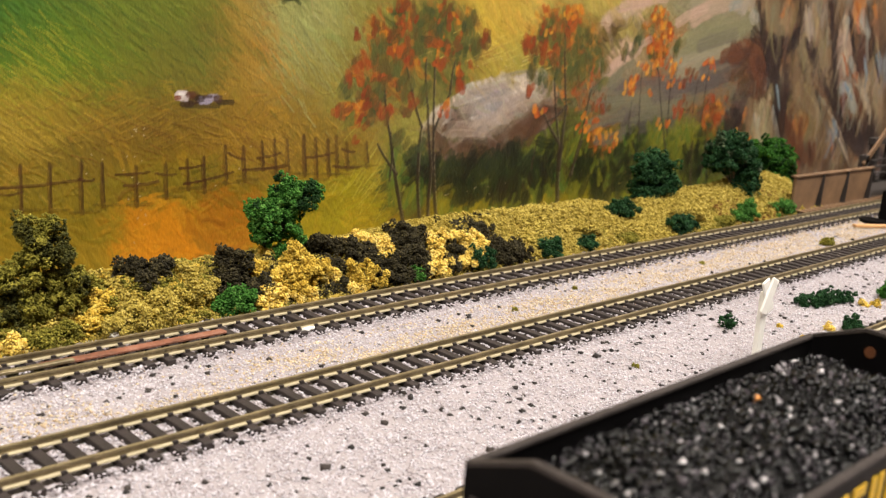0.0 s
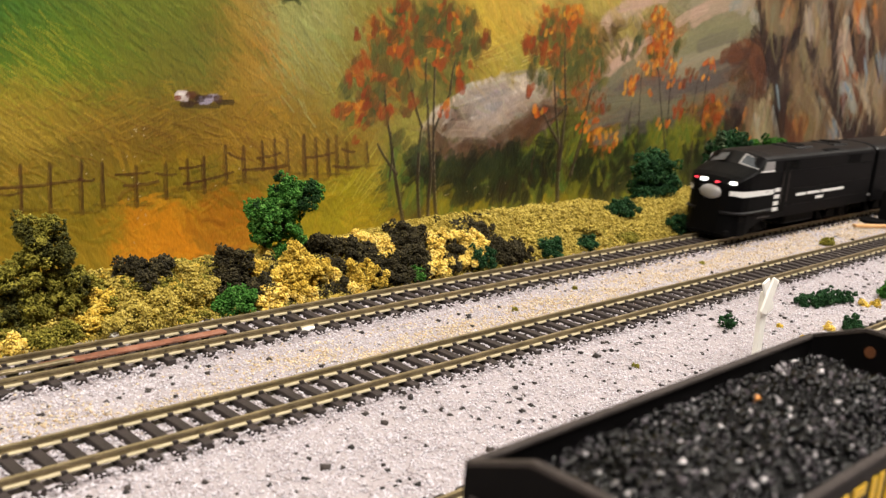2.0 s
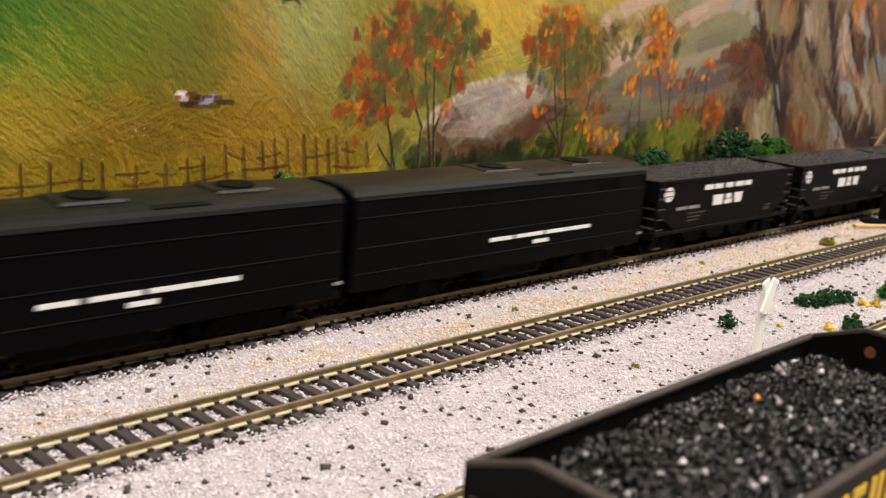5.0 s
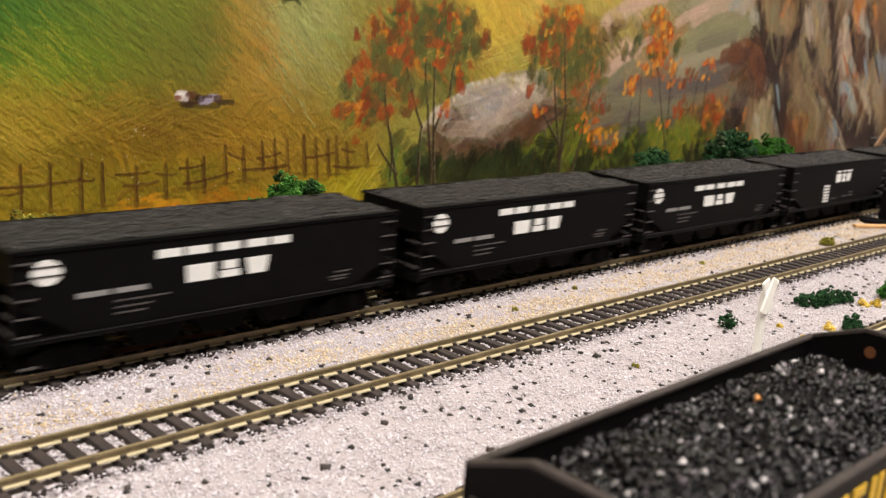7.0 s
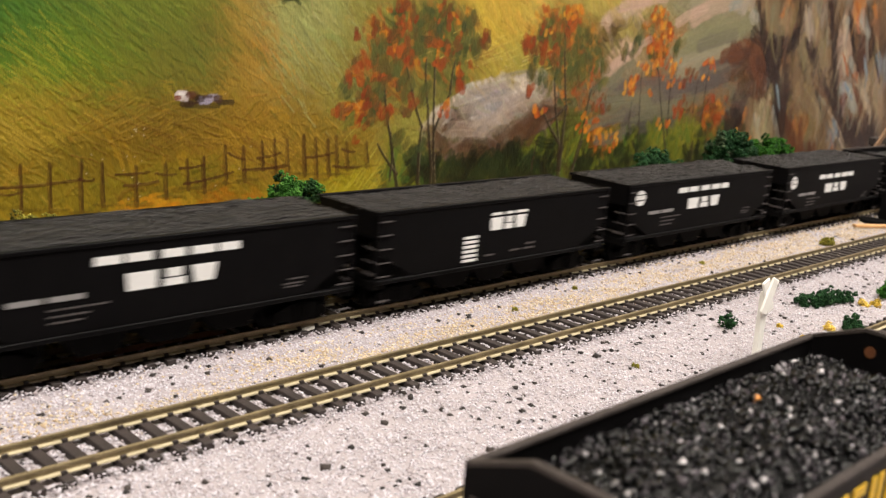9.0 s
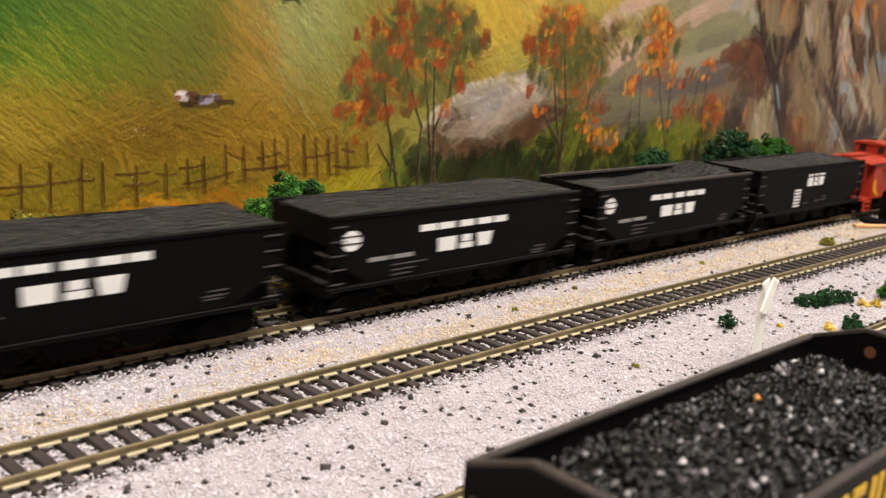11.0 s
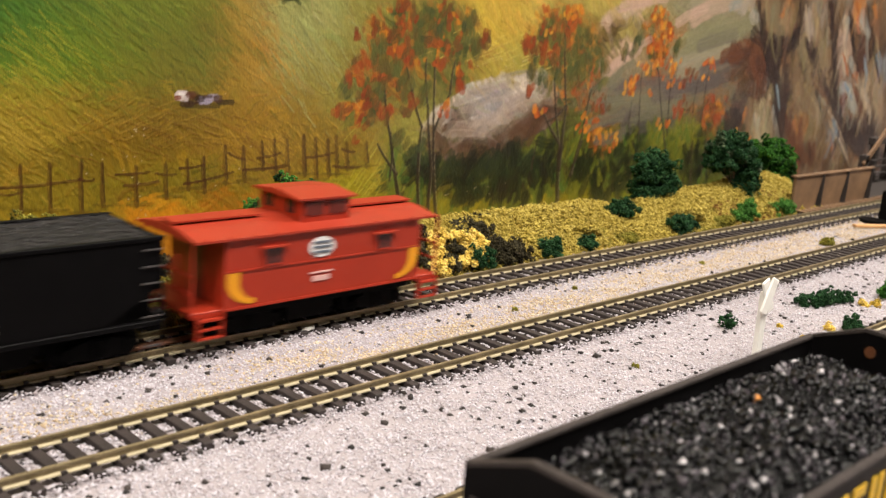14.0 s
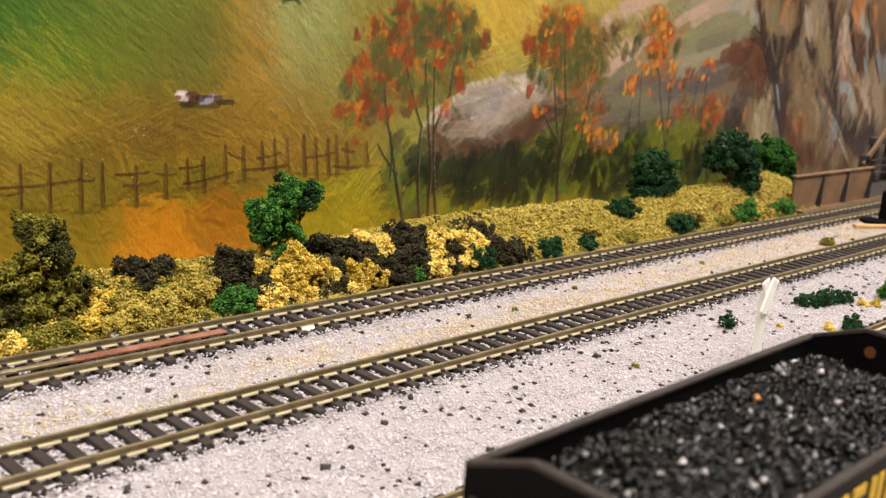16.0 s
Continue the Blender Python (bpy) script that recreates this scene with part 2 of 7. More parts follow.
def rail(parent, y, x0, x1):
    prof = [(-0.00115, 0.0020), (0.00115, 0.0020), (0.00115, 0.00235), (0.0003, 0.00262), (0.0003, 0.0037), (0.00052, 0.00385), (0.00052, RAIL_TOP), (-0.00052, RAIL_TOP), (-0.00052, 0.00385), (-0.0003, 0.0037), (-0.0003, 0.00262), (-0.00115, 0.00235)]
    bm = bmesh.new()
    loft(bm, [[(x, y + a, b) for a, b in prof] for x in (x0, x1)])
    for f in bm.faces:
        c = f.calc_center_median()
        # foot faces take the painted sheen
        if c.z < 0.0026 and abs(f.normal.x) < 0.5:
            f.material_index = 1
    return part("rail", bm, [M_RAIL, M_RAILFOOT], parent)


def track(y, x0, x1, near0, near1, step, shift, label):
    t = empty("railway_track", (0, y, 0), label=label, category="railway track", kind="structure")
    for s in (-1, 1):
        rail(t, s * GAUGE / 2, x0, x1)
    k0, k1 = math.ceil((x0 - shift) / step), math.floor((x1 - shift) / step)
    rest = []
    r = random.Random(int(1000 * abs(y)) + 3)
    for k in range(k0, k1 + 1):
        x = shift + k * step
        if near0 <= x <= near1:
            o = new("tie", TIE)
            o.parent = t
            o.matrix_local = pose(x + r.uniform(-0.0002, 0.0002), r.uniform(-0.0003, 0.0003), 0, 0, 0, r.uniform(-1, 1))
        else:
            rest.append(x)
    bm = bmesh.new()
    for x in rest:
        box(bm, x - 0.00145, x + 0.00145, -0.0142, 0.0142, -0.0006, 0.0020)
    tagged(part("far_ties", bm, M_TIE, t), kind="stuff")
    return t


track(0.0, -0.6, 1.4, -0.06, 0.9, TIE_STEP, 0.0, "weathered brass rails on dark plastic ties in pale ballast")
rear = track(REAR_Y, -2.3, 2.8, -0.05, 0.95, TIE_STEP, 0.0, "weathered rails on dark ties along the grassy bank")
track(-0.082, -0.6, 1.4, -0.02, 0.12, TIE_STEP, 0.0, "siding track with weathered rails and dark ties")
track(-0.145, -0.6, 1.4, 0.0, 0.2, TIE_STEP, 0.0, "siding track under the parked coal hopper")

# rusty plate and its pale neighbour between the rails of the rear track
bm = bmesh.new()
box(bm, 0.031, 0.095, -0.0004, 0.0032, 0.0020, 0.0029, bevel=0.0002)
part("guard_plate", bm, M_RUST, rear, "rust-brown guard plate between the rails")
bm = bmesh.new()
box(bm, -0.02, 0.040, -0.0020, 0.0000, 0.0029, 0.0040, bevel=0.0002)
part("guard_plate", bm, M_RAIL, rear, "weathered guard rail")


# ---- ballast stones ----
def sand_mask(x, y):
    mid = 0.028 - 0.004 * np.sin(x * 9)
    return np.exp(-((y - mid) / 0.011) ** 2) * np.clip(0.30 + (x - 0.02) * 2.2, 0.2, 1.0) * np.clip(0.75 + 0.8 * vnoise(x * 45, y * 160, 57), 0, 1)


def scatter_stones():
    n = 190000
    u = rng.uniform(0, 1, n)
    x = -0.04 + 0.78 * u ** 1.35
    y = rng.uniform(-0.15, 0.079, n)
    keep = y < 0.079
    for ty in (0.0, REAR_Y, -0.082, -0.145):
        d = np.abs(y - ty)
        ph = np.abs((x / TIE_STEP + 0.5) % 1 - 0.5) * TIE_STEP
        on_tie = (d < 0.0105) & (ph < 0.0018)
        on_rail = (np.abs(d - GAUGE / 2) < 0.0016)
        keep &= ~on_tie & ~on_rail
    x, y = x[keep], y[keep]
    size = rng.uniform(0.00030, 0.00060, len(x)) * (1 + 0.5 * rng.uniform(0, 1, len(x)) ** 6)
    z = rng.uniform(-0.0001, 0.0003, len(x)) + 0.0002 * vnoise(x * 300, y * 300, 5)
    for ty in (0.0, REAR_Y):
        d = np.abs(y - ty)
        z += 0.0007 * (d < 0.0075)
        # stones heaped over the ends of the ties
        z += 0.0016 * np.exp(-((d - 0.0128) / 0.0022) ** 2) * rng.uniform(0.0, 1.15, len(x)) ** 0.7
    p = np.stack([x, y, z], 1)
    sand = rng.uniform(0, 1, len(x)) < np.minimum(0.96, 2.4 * sand_mask(x, y))
    dark = (rng.uniform(0, 1, len(x)) < 0.0115) & ~sand
    for nm, sel, mat, lab, k in (("ballast_stones", ~sand & ~dark, M_STONE, "loose pale grey-lilac crushed ballast stones", 1), ("sandy_stones", sand, M_SAND, "loose sandy yellow gravel between the tracks", 1), ("dark_stones", dark, M_DARKSTONE, "scattered dark gravel on the pale ballast", 2.3)):
        ob = new(nm, grain_mesh(nm, p[sel], size[sel] * k, mat, 0.62, shape=TETRA if nm == "sandy_stones" else None))
        tagged(ob, label=lab, category="gravel", kind="stuff")


scatter_stones()


# ---- painted backdrop ----
def paint_axes():
    xs = [0.02]
    while xs[-1] < 0.95:
        xs.append(xs[-1] + 0.00036 + 0.0009 * max(0.0, xs[-1] - 0.08))
    xs = np.concatenate([np.arange(-2.4, 0.0, 0.06), xs, np.arange(0.99, 2.95, 0.06)])
    zs = np.concatenate([np.arange(-0.004, 0.162, 0.00045), np.arange(0.175, 0.47, 0.03)])
    return xs, zs


def lin(c):
    c = np.asarray(c, float) / 255
    return np.where(c > 0.04, ((c + 0.055) / 1.055) ** 2.4, c / 12.92)


# x, z, width, height, red, green, blue of the hillside's washes
MEADOW = [(0.138, 0.094, 0.016, 0.010, 92, 96, 36), (0.06, 0.106, 0.022, 0.02, 58, 98, 30), (0.08, 0.088, 0.025, 0.012, 96, 118, 26), (0.10, 0.108, 0.03, 0.015, 98, 112, 36), (0.122, 0.088, 0.03, 0.02, 108, 104, 34),
          (0.160, 0.094, 0.013, 0.018, 158, 118, 42), (0.188, 0.104, 0.022, 0.016, 146, 148, 88), (0.202, 0.085, 0.02, 0.02, 134, 122, 54), (0.067, 0.066, 0.02, 0.012, 146, 124, 36),
          (0.112, 0.064, 0.03, 0.012, 116, 88, 24), (0.172, 0.060, 0.025, 0.014, 138, 106, 32), (0.08, 0.050, 0.03, 0.010, 112, 92, 24), (0.20, 0.05, 0.03, 0.012, 124, 98, 30)]
LOWLAND = [(0.07, 0.032, 0.03, 0.010, 124, 106, 26), (0.113, 0.017, 0.012, 0.009, 184, 120, 24), (0.148, 0.022, 0.012, 0.009, 152, 98, 22), (0.130, 0.036, 0.03, 0.006, 118, 102, 26), (0.072, 0.014, 0.02, 0.012, 130, 108, 28),
           (0.222, 0.024, 0.025, 0.012, 138, 126, 26), (0.315, 0.112, 0.03, 0.018, 186, 156, 60), (0.34, 0.096, 0.03, 0.008, 150, 142, 62), (0.25, 0.09, 0.03, 0.03, 140, 132, 60),
           (0.32, 0.012, 0.06, 0.010, 128, 112, 22), (0.42, 0.035, 0.05, 0.016, 96, 100, 28), (0.40, 0.125, 0.05, 0.014, 176, 154, 76), (0.49, 0.030, 0.05, 0.015, 92, 102, 28)]
ROCKS = [(0.485, 0.070, 0.045, 0.016, 98, 88, 80), (0.525, 0.112, 0.05, 0.025, 134, 126, 96), (0.43, 0.118, 0.02, 0.012, 140, 124, 72), (0.465, 0.093, 0.03, 0.012, 136, 122, 92)]


# light and dark faces of the cliff, and its crevices (upper end, lower end, width)
CLIFF_NEAR = [(0.5958, 0.0980, 0.0363, 0.0215, 84, 55, 36), (0.6310, 0.1312, 0.0328, 0.0171, 122, 97, 68), (0.6468, 0.1384, 0.0073, 0.0103, 160, 112, 68), (0.6907, 0.0964, 0.0264, 0.0186, 90, 69, 50), (0.6374, 0.1039, 0.0170, 0.0218, 42, 31, 28), (0.6641, 0.0556, 0.0150, 0.0230, 56, 43, 36),
              (0.6954, 0.1324, 0.0181, 0.0207, 142, 128, 112), (0.7061, 0.0573, 0.0318, 0.0241, 132, 112, 76), (0.7013, 0.0480, 0.0093, 0.0122, 146, 98, 54), (0.7581, 0.0532, 0.0102, 0.0147, 136, 136, 132), (0.5894, 0.0577, 0.0136, 0.0176, 62, 51, 46), (0.6367, 0.0539, 0.0224, 0.0211, 160, 144, 108)]
CLIFF_FAR = [(0.7614, 0.1169, 0.0169, 0.0285, 164, 138, 118), (0.7919, 0.1107, 0.0130, 0.0181, 88, 54, 44), (0.7753, 0.0835, 0.0140, 0.0063, 136, 146, 140), (0.7808, 0.0648, 0.0154, 0.0133, 112, 66, 40), (0.8056, 0.0762, 0.0197, 0.0159, 164, 144, 116), (0.8288, 0.0427, 0.0258, 0.0136, 64, 46, 38),
             (0.7722, 0.1482, 0.0113, 0.0127, 184, 122, 70), (0.8476, 0.0944, 0.0117, 0.0162, 128, 134, 136), (0.7322, 0.0689, 0.0131, 0.0142, 150, 130, 100), (0.6073, 0.0488, 0.0061, 0.0112, 152, 100, 54), (0.6204, 0.0822, 0.0160, 0.0110, 92, 66, 48), (0.8118, 0.1286, 0.0109, 0.0172, 118, 84, 62)]
CREVICES = [(0.6661, 0.156, 0.669, 0.129, 0.005), (0.669, 0.129, 0.6414, 0.1084, 0.008), (0.5885, 0.145, 0.6222, 0.112, 0.005), (0.7232, 0.156, 0.7481, 0.0976, 0.006), (0.7481, 0.0976, 0.7694, 0.030, 0.006), (0.6318, 0.1208, 0.6704, 0.020, 0.007), (0.711, 0.083, 0.7727, 0.0365, 0.0045), (0.7862, 0.156, 0.8177, 0.099, 0.005)]


def wash(x, z, rows):
    col, tot = np.zeros(x.shape + (3,)), np.full(x.shape, 1e-9)
    for cx, cz, rx, rz, r, g, b in rows:
        w = np.exp(-((x - cx) / rx) ** 2 - ((z - cz) / rz) ** 2) + 1e-5 / (1e-2 + ((x - cx) / rx) ** 2 + ((z - cz) / rz) ** 2)
        col += w[..., None] * lin((r, g, b))
        tot += w
    return col / tot[..., None]


def soft(d, w):
    return np.clip(0.5 + d / w, 0, 1)


def blend(col, mask, c):
    c = lin(c) if np.ndim(c) == 1 else c
    return col * (1 - mask[..., None]) + c * mask[..., None]


def ellipse(x, z, cx, cz, rx, rz, tilt=0.0):
    c, s = math.cos(tilt), math.sin(tilt)
    u, v = (x - cx) * c + (z - cz) * s, -(x - cx) * s + (z - cz) * c
    return 1 - np.sqrt((u / rx) ** 2 + (v / rz) ** 2)


# x, z, width, height and warmth of the painted crowns
LEAFY = [(0.262, 0.104, 0.034, 0.018, 0.6), (0.238, 0.082, 0.018, 0.020, 0.5), (0.226, 0.067, 0.012, 0.011, 0.9), (0.287, 0.098, 0.018, 0.022, 0.3), (0.378, 0.106, 0.034, 0.020, 0.6), (0.392, 0.085, 0.028, 0.020, 0.35), (0.420, 0.049, 0.018, 0.013, 0.9),
         (0.474, 0.112, 0.016, 0.016, 1.1), (0.482, 0.094, 0.018, 0.013, 0.9), (0.455, 0.077, 0.014, 0.007, 0.8), (0.545, 0.082, 0.016, 0.016, 0.7), (0.522, 0.076, 0.024, 0.014, 0.6), (0.556, 0.062, 0.014, 0.018, 0.9)]


def daubs(x, z, tilt, length, width, seed):
    """Elongated cells, one for each touch of the brush: two random numbers and the way across the cell."""
    c, sn = np.cos(tilt), np.sin(tilt)
    u, v = (x * c + z * sn) / length, (-x * sn + z * c) / width
    v = v + 0.35 * vnoise(x / length * 0.7, z / length * 0.7, seed + 3)
    row = np.floor(v).astype(int)
    tab = np.random.default_rng(seed).uniform(0, 1, (512, 3))
    u = u + tab[row % 512, 0] * 7
    cell = np.floor(u).astype(int)
    k = (cell * 131 + row * 71) % 512
    return tab[k, 1] - 0.5, tab[k, 2] - 0.5


def paint(x, z):
    cliff_side = x > 0.56
    a1, a2 = daubs(x, z, -0.72 + 0.35 * vnoise(x * 30, z * 30, 84), 0.009, 0.0010, 81)
    b1, b2 = daubs(x, z, 0.35, 0.008, 0.0020, 82)
    c1, c2 = daubs(x, z, 1.45 + 0.5 * vnoise(x * 22, z * 22, 85), 0.010, 0.0030, 83)
    p, q = np.where(cliff_side, c1, 0.6 * a1 + 0.6 * b1), np.where(cliff_side, c2, 0.6 * a2 + 0.6 * b2)
    wx = x + 0.010 * p + 0.004 * vnoise(x * 120, z * 120, 1) + 0.0012 * vnoise(x * 700, z * 700, 2)
    wz = z + 0.007 * q + 0.003 * vnoise(x * 120, z * 120, 3) + 0.0012 * vnoise(x * 700, z * 700, 4)
    rx_, rz_ = x + 0.0015 * p + 0.003 * vnoise(x * 160, z * 160, 5), z + 0.001 * q + 0.0018 * vnoise(x * 200, z * 200, 6)
    col = wash(wx, wz, MEADOW + LOWLAND + ROCKS)
    # haze of leaves behind the painted trees
    for cx, cz, ex, ez, amt, c in ((0.262, 0.100, 0.040, 0.026, 0.60, (104, 94, 42)), (0.238, 0.078, 0.020, 0.022, 0.5, (110, 88, 38)), (0.286, 0.090, 0.022, 0.030, 0.5, (98, 96, 46)), (0.385, 0.098, 0.036, 0.030, 0.65, (100, 88, 40)), (0.478, 0.104, 0.022, 0.022, 0.45, (150, 110, 48)), (0.50, 0.064, 0.055, 0.018, 0.6, (92, 76, 62)), (0.545, 0.070, 0.022, 0.022, 0.55, (112, 70, 42)), (0.425, 0.050, 0.02, 0.012, 0.4, (130, 84, 34))):
        col = blend(col, amt * soft(ellipse(wx, wz, cx, cz, ex, ez), 0.6), c)
    # dark pool and undergrowth below the boulder
    col = blend(col, 0.94 * soft(ellipse(rx_, rz_, 0.320, 0.031, 0.066, 0.0135), 0.35), (40, 45, 24))
    for cx, cz, ex, ez, c in ((0.285, 0.030, 0.024, 0.009, (34, 38, 24)), (0.3014, 0.0207, 0.0125, 0.0050, (26, 25, 20)), (0.342, 0.0170, 0.0150, 0.0050, (34, 27, 22)), (0.322, 0.019, 0.010, 0.004, (30, 30, 20)), (0.345, 0.034, 0.022, 0.006, (54, 66, 30)), (0.300, 0.039, 0.014, 0.004, (70, 56, 40))):
        col = blend(col, 0.8 * soft(ellipse(rx_, rz_, cx, cz, ex, ez), 0.4), c)
    col = blend(col, 0.82 * soft(ellipse(wx, wz, 0.425, 0.030, 0.055, 0.018), 0.5), (56, 64, 28))
    col = blend(col, 0.88 * soft(ellipse(wx, wz, 0.550, 0.034, 0.055, 0.024), 0.5), (46, 50, 26))
    col = blend(col, 0.7 * soft(ellipse(wx, wz, 0.255, 0.030, 0.012, 0.016), 0.6), (84, 98, 44))
    for cx, cz, ex, ez, c in ((0.262, 0.022, 0.020, 0.016, (62, 58, 28)), (0.276, 0.036, 0.012, 0.014, (64, 62, 32)), (0.388, 0.040, 0.016, 0.022, (70, 66, 30)), (0.470, 0.040, 0.030, 0.016, (70, 76, 34)), (0.512, 0.045, 0.030, 0.018, (92, 92, 32)), (0.536, 0.0764, 0.046, 0.014, (76, 64, 56)), (0.462, 0.051, 0.012, 0.0085, (44, 58, 28)), (0.4864, 0.0465, 0.0105, 0.0125, (142, 134, 44)), (0.5229, 0.0475, 0.0145, 0.0130, (138, 130, 40)), (0.5443, 0.0363, 0.0141, 0.0107, (42, 48, 24)), (0.5052, 0.0405, 0.0080, 0.0095, (62, 78, 32)), (0.4419, 0.0445, 0.0126, 0.0074, (96, 88, 34))):
        col = blend(col, 0.85 * soft(ellipse(wx, wz, cx, cz, ex, ez), 0.5), c)
    # boulder
    bx, bz = x + 0.003 * vnoise(x * 90, z * 120, 5) + 0.0012 * vnoise(x * 320, z * 380, 7), z + 0.0022 * vnoise(x * 110, z * 130, 6) + 0.0008 * vnoise(x * 340, z * 340, 8)
    b = ellipse(bx, bz, 0.326, 0.0625, 0.058, 0.0225, 0.16)
    up = soft(rz_ - 0.060 - (rx_ - 0.330) * 0.25, 0.020)
    rock = blend(np.broadcast_to(lin((92, 72, 54)), col.shape), up, (160, 142, 124))
    rock = blend(rock, 0.9 * soft(ellipse(rx_, rz_, 0.312, 0.069, 0.024, 0.009, 0.2), 0.7), (150, 143, 142))
    rock = blend(rock, 0.8 * soft(ellipse(rx_, rz_, 0.352, 0.079, 0.018, 0.005, 0.1), 0.6), (196, 180, 160))
    rock = blend(rock, 0.95 * soft(ellipse(rx_, rz_, 0.364, 0.056, 0.020, 0.013, 0.5), 0.6), (84, 54, 34))
    rock = blend(rock, 0.85 * soft(ellipse(rx_, rz_, 0.330, 0.0435, 0.055, 0.006, 0.12), 0.6), (66, 50, 34))
    rock = blend(rock, 0.85 * soft(ellipse(bx, bz, 0.283, 0.053, 0.024, 0.012, 0.5), 0.6), (86, 64, 44))
    rock = blend(rock, 0.6 * np.clip(vnoise(x * 110 - z * 60, z * 330 + x * 60, 45) * 1.6 - 0.4, 0, 1), (112, 96, 84))
    rock = blend(rock, 0.85 * up * np.clip(vnoise(x * 130 + 9, z * 300 - x * 70, 46) * 1.6 - 0.5, 0, 1), (190, 178, 168))
    rock = rock * (1 + 0.16 * vnoise(x * 200 + z * 160, z * 320, 44)[..., None] + 0.08 * p[..., None])
    rock = blend(rock, 0.6 * soft(0.10 - np.abs(b - 0.07), 0.08) * soft(rz_ - 0.066 - (rx_ - 0.330) * 0.16, 0.004), (200, 186, 168))
    col = blend(col, soft(b, 0.06), rock)
    # pink ledges over the ridge, with the dark cleft between them
    col = blend(col, 0.9 * soft(ellipse(rx_, rz_, 0.440, 0.129, 0.034, 0.0065, 0.45), 0.4), (182, 154, 132))
    col = blend(col, 0.9 * soft(ellipse(rx_, rz_, 0.434, 0.099, 0.026, 0.0065, 0.6), 0.4), (194, 160, 134))
    col = blend(col, 0.9 * soft(ellipse(rx_, rz_, 0.422, 0.112, 0.016, 0.006, 0.5), 0.5), (84, 64, 36))
    col = blend(col, 0.8 * soft(ellipse(rx_, rz_, 0.458, 0.119, 0.020, 0.006, 0.5), 0.5), (118, 104, 52))
    # cliff of upright streaks
    edge = np.interp(z, (0.0, 0.040, 0.074, 0.097, 0.113, 0.130, 0.1425), (0.588, 0.586, 0.576, 0.5585, 0.567, 0.597, 0.581)) + 0.006 * vnoise(x * 40, z * 90, 9)
    cl = soft(x - edge, 0.008)
    sx = x + 0.004 * vnoise(x * 30, z * 40, 11) + 0.0035 * vnoise(x * 160, z * 60, 14) + 0.0035 * c1
    sz = z + 0.004 * vnoise(x * 60, z * 40, 17) + 0.002 * vnoise(x * 240, z * 120, 18) + 0.005 * c2
    st = 0.7 * vnoise(sx * 46, z * 26, 12) + 0.6 * vnoise(sx * 120, z * 55, 13) + 0.30 * c2
    rockc = blend(np.broadcast_to(lin((112, 88, 64)), col.shape), np.clip(st * 1.0 - 0.1, 0, 0.75), (156, 136, 108))
    rockc = blend(rockc, np.clip(-st * 1.3 - 0.15, 0, 0.8), (70, 52, 42))
    for cx, cz, ex, ez, r, g, bl in CLIFF_NEAR + CLIFF_FAR:
        rockc = blend(rockc, 0.88 * soft(ellipse(sx, sz, cx, cz, ex * 1.1, ez * 1.1), 0.55), (r, g, bl))
    for xa, za, xb, zb, w in CREVICES:
        d = np.abs(sx - np.interp(z, (zb, za), (xb, xa))) / w
        rockc = blend(rockc, 0.88 * np.exp(-d * d) * soft(z - zb, 0.01) * soft(za - z, 0.01), (46, 34, 30))
    hue = vnoise(sx * 110 + 7, z * 60, 15) + 0.6 * vnoise(sx * 220, z * 110, 16)
    rockc = blend(rockc, np.clip(hue * 1.1 - 0.62, 0, 0.40), (156, 104, 62))
    rockc = blend(rockc, np.clip(-hue * 1.1 - 0.68, 0, 0.45), (138, 136, 124))
    rockc = 0.86 * rockc * (1 + 0.25 * vnoise(sx * 260, z * 150, 19)[..., None] + 0.18 * vnoise(sx * 700, z * 260, 24)[..., None])
    col = blend(col, cl, rockc)
    # leaves brushed wet in wet behind the single dabs
    for cx, cz, ex, ez, warm in LEAFY:
        m = soft(ellipse(rx_, rz_, cx, cz, ex, ez), 0.35)
        col = blend(col, 0.75 * m * soft(vnoise(x * 230 + 3, z * 190, 91) - 0.05, 0.25), (88, 90, 40))
        col = blend(col, 0.75 * m * soft(vnoise(x * 200, z * 170 + 5, 92) - 0.30, 0.25), (58, 66, 34))
        col = blend(col, 0.85 * m * soft(vnoise(x * 240, z * 200, 93) - 0.38 + 0.35 * warm, 0.2), (150, 70, 26))
        col = blend(col, 0.8 * m * soft(vnoise(x * 330, z * 260, 94) - 0.62 + 0.30 * warm, 0.2), (186, 116, 34))
    # shade along the foot of the fence
    foot = np.where(x < 0.08, 0.0325, 0.0295 + 0.011 * np.clip((x - 0.095) / 0.10, 0, 1))
    col = blend(col, 0.5 * np.exp(-((wz - foot) / 0.0016) ** 2) * (x < 0.235) * soft(vnoise(x * 90, z * 200, 95) + 0.3, 0.6), (74, 62, 20))
    # mottled leaves of the undergrowth
    low = soft(0.050 + 0.006 * vnoise(x * 60, z * 60, 96) - z, 0.012) * soft(x - 0.262, 0.02) * soft(0.60 - x, 0.03) * soft(z - 0.016, 0.006)
    leaf = vnoise(x * 210 + 0.4 * z, z * 240, 97) + 0.6 * vnoise(x * 420, z * 380, 98)
    col = blend(col, 0.65 * low * np.clip(leaf * 1.8 - 0.25, 0, 1), (30, 33, 20))
    col = blend(col, 0.50 * low * np.clip(-leaf * 1.8 - 0.55, 0, 1), (92, 108, 46))
    # touches of olive over the gold, and of gold over the olive
    touch = a1 + 0.5 * vnoise(x * 90, z * 110, 99)
    col = blend(col, 0.40 * np.clip(touch * 1.8 - 0.35, 0, 1) * (x < 0.25) * (z < 0.06), (98, 92, 26))
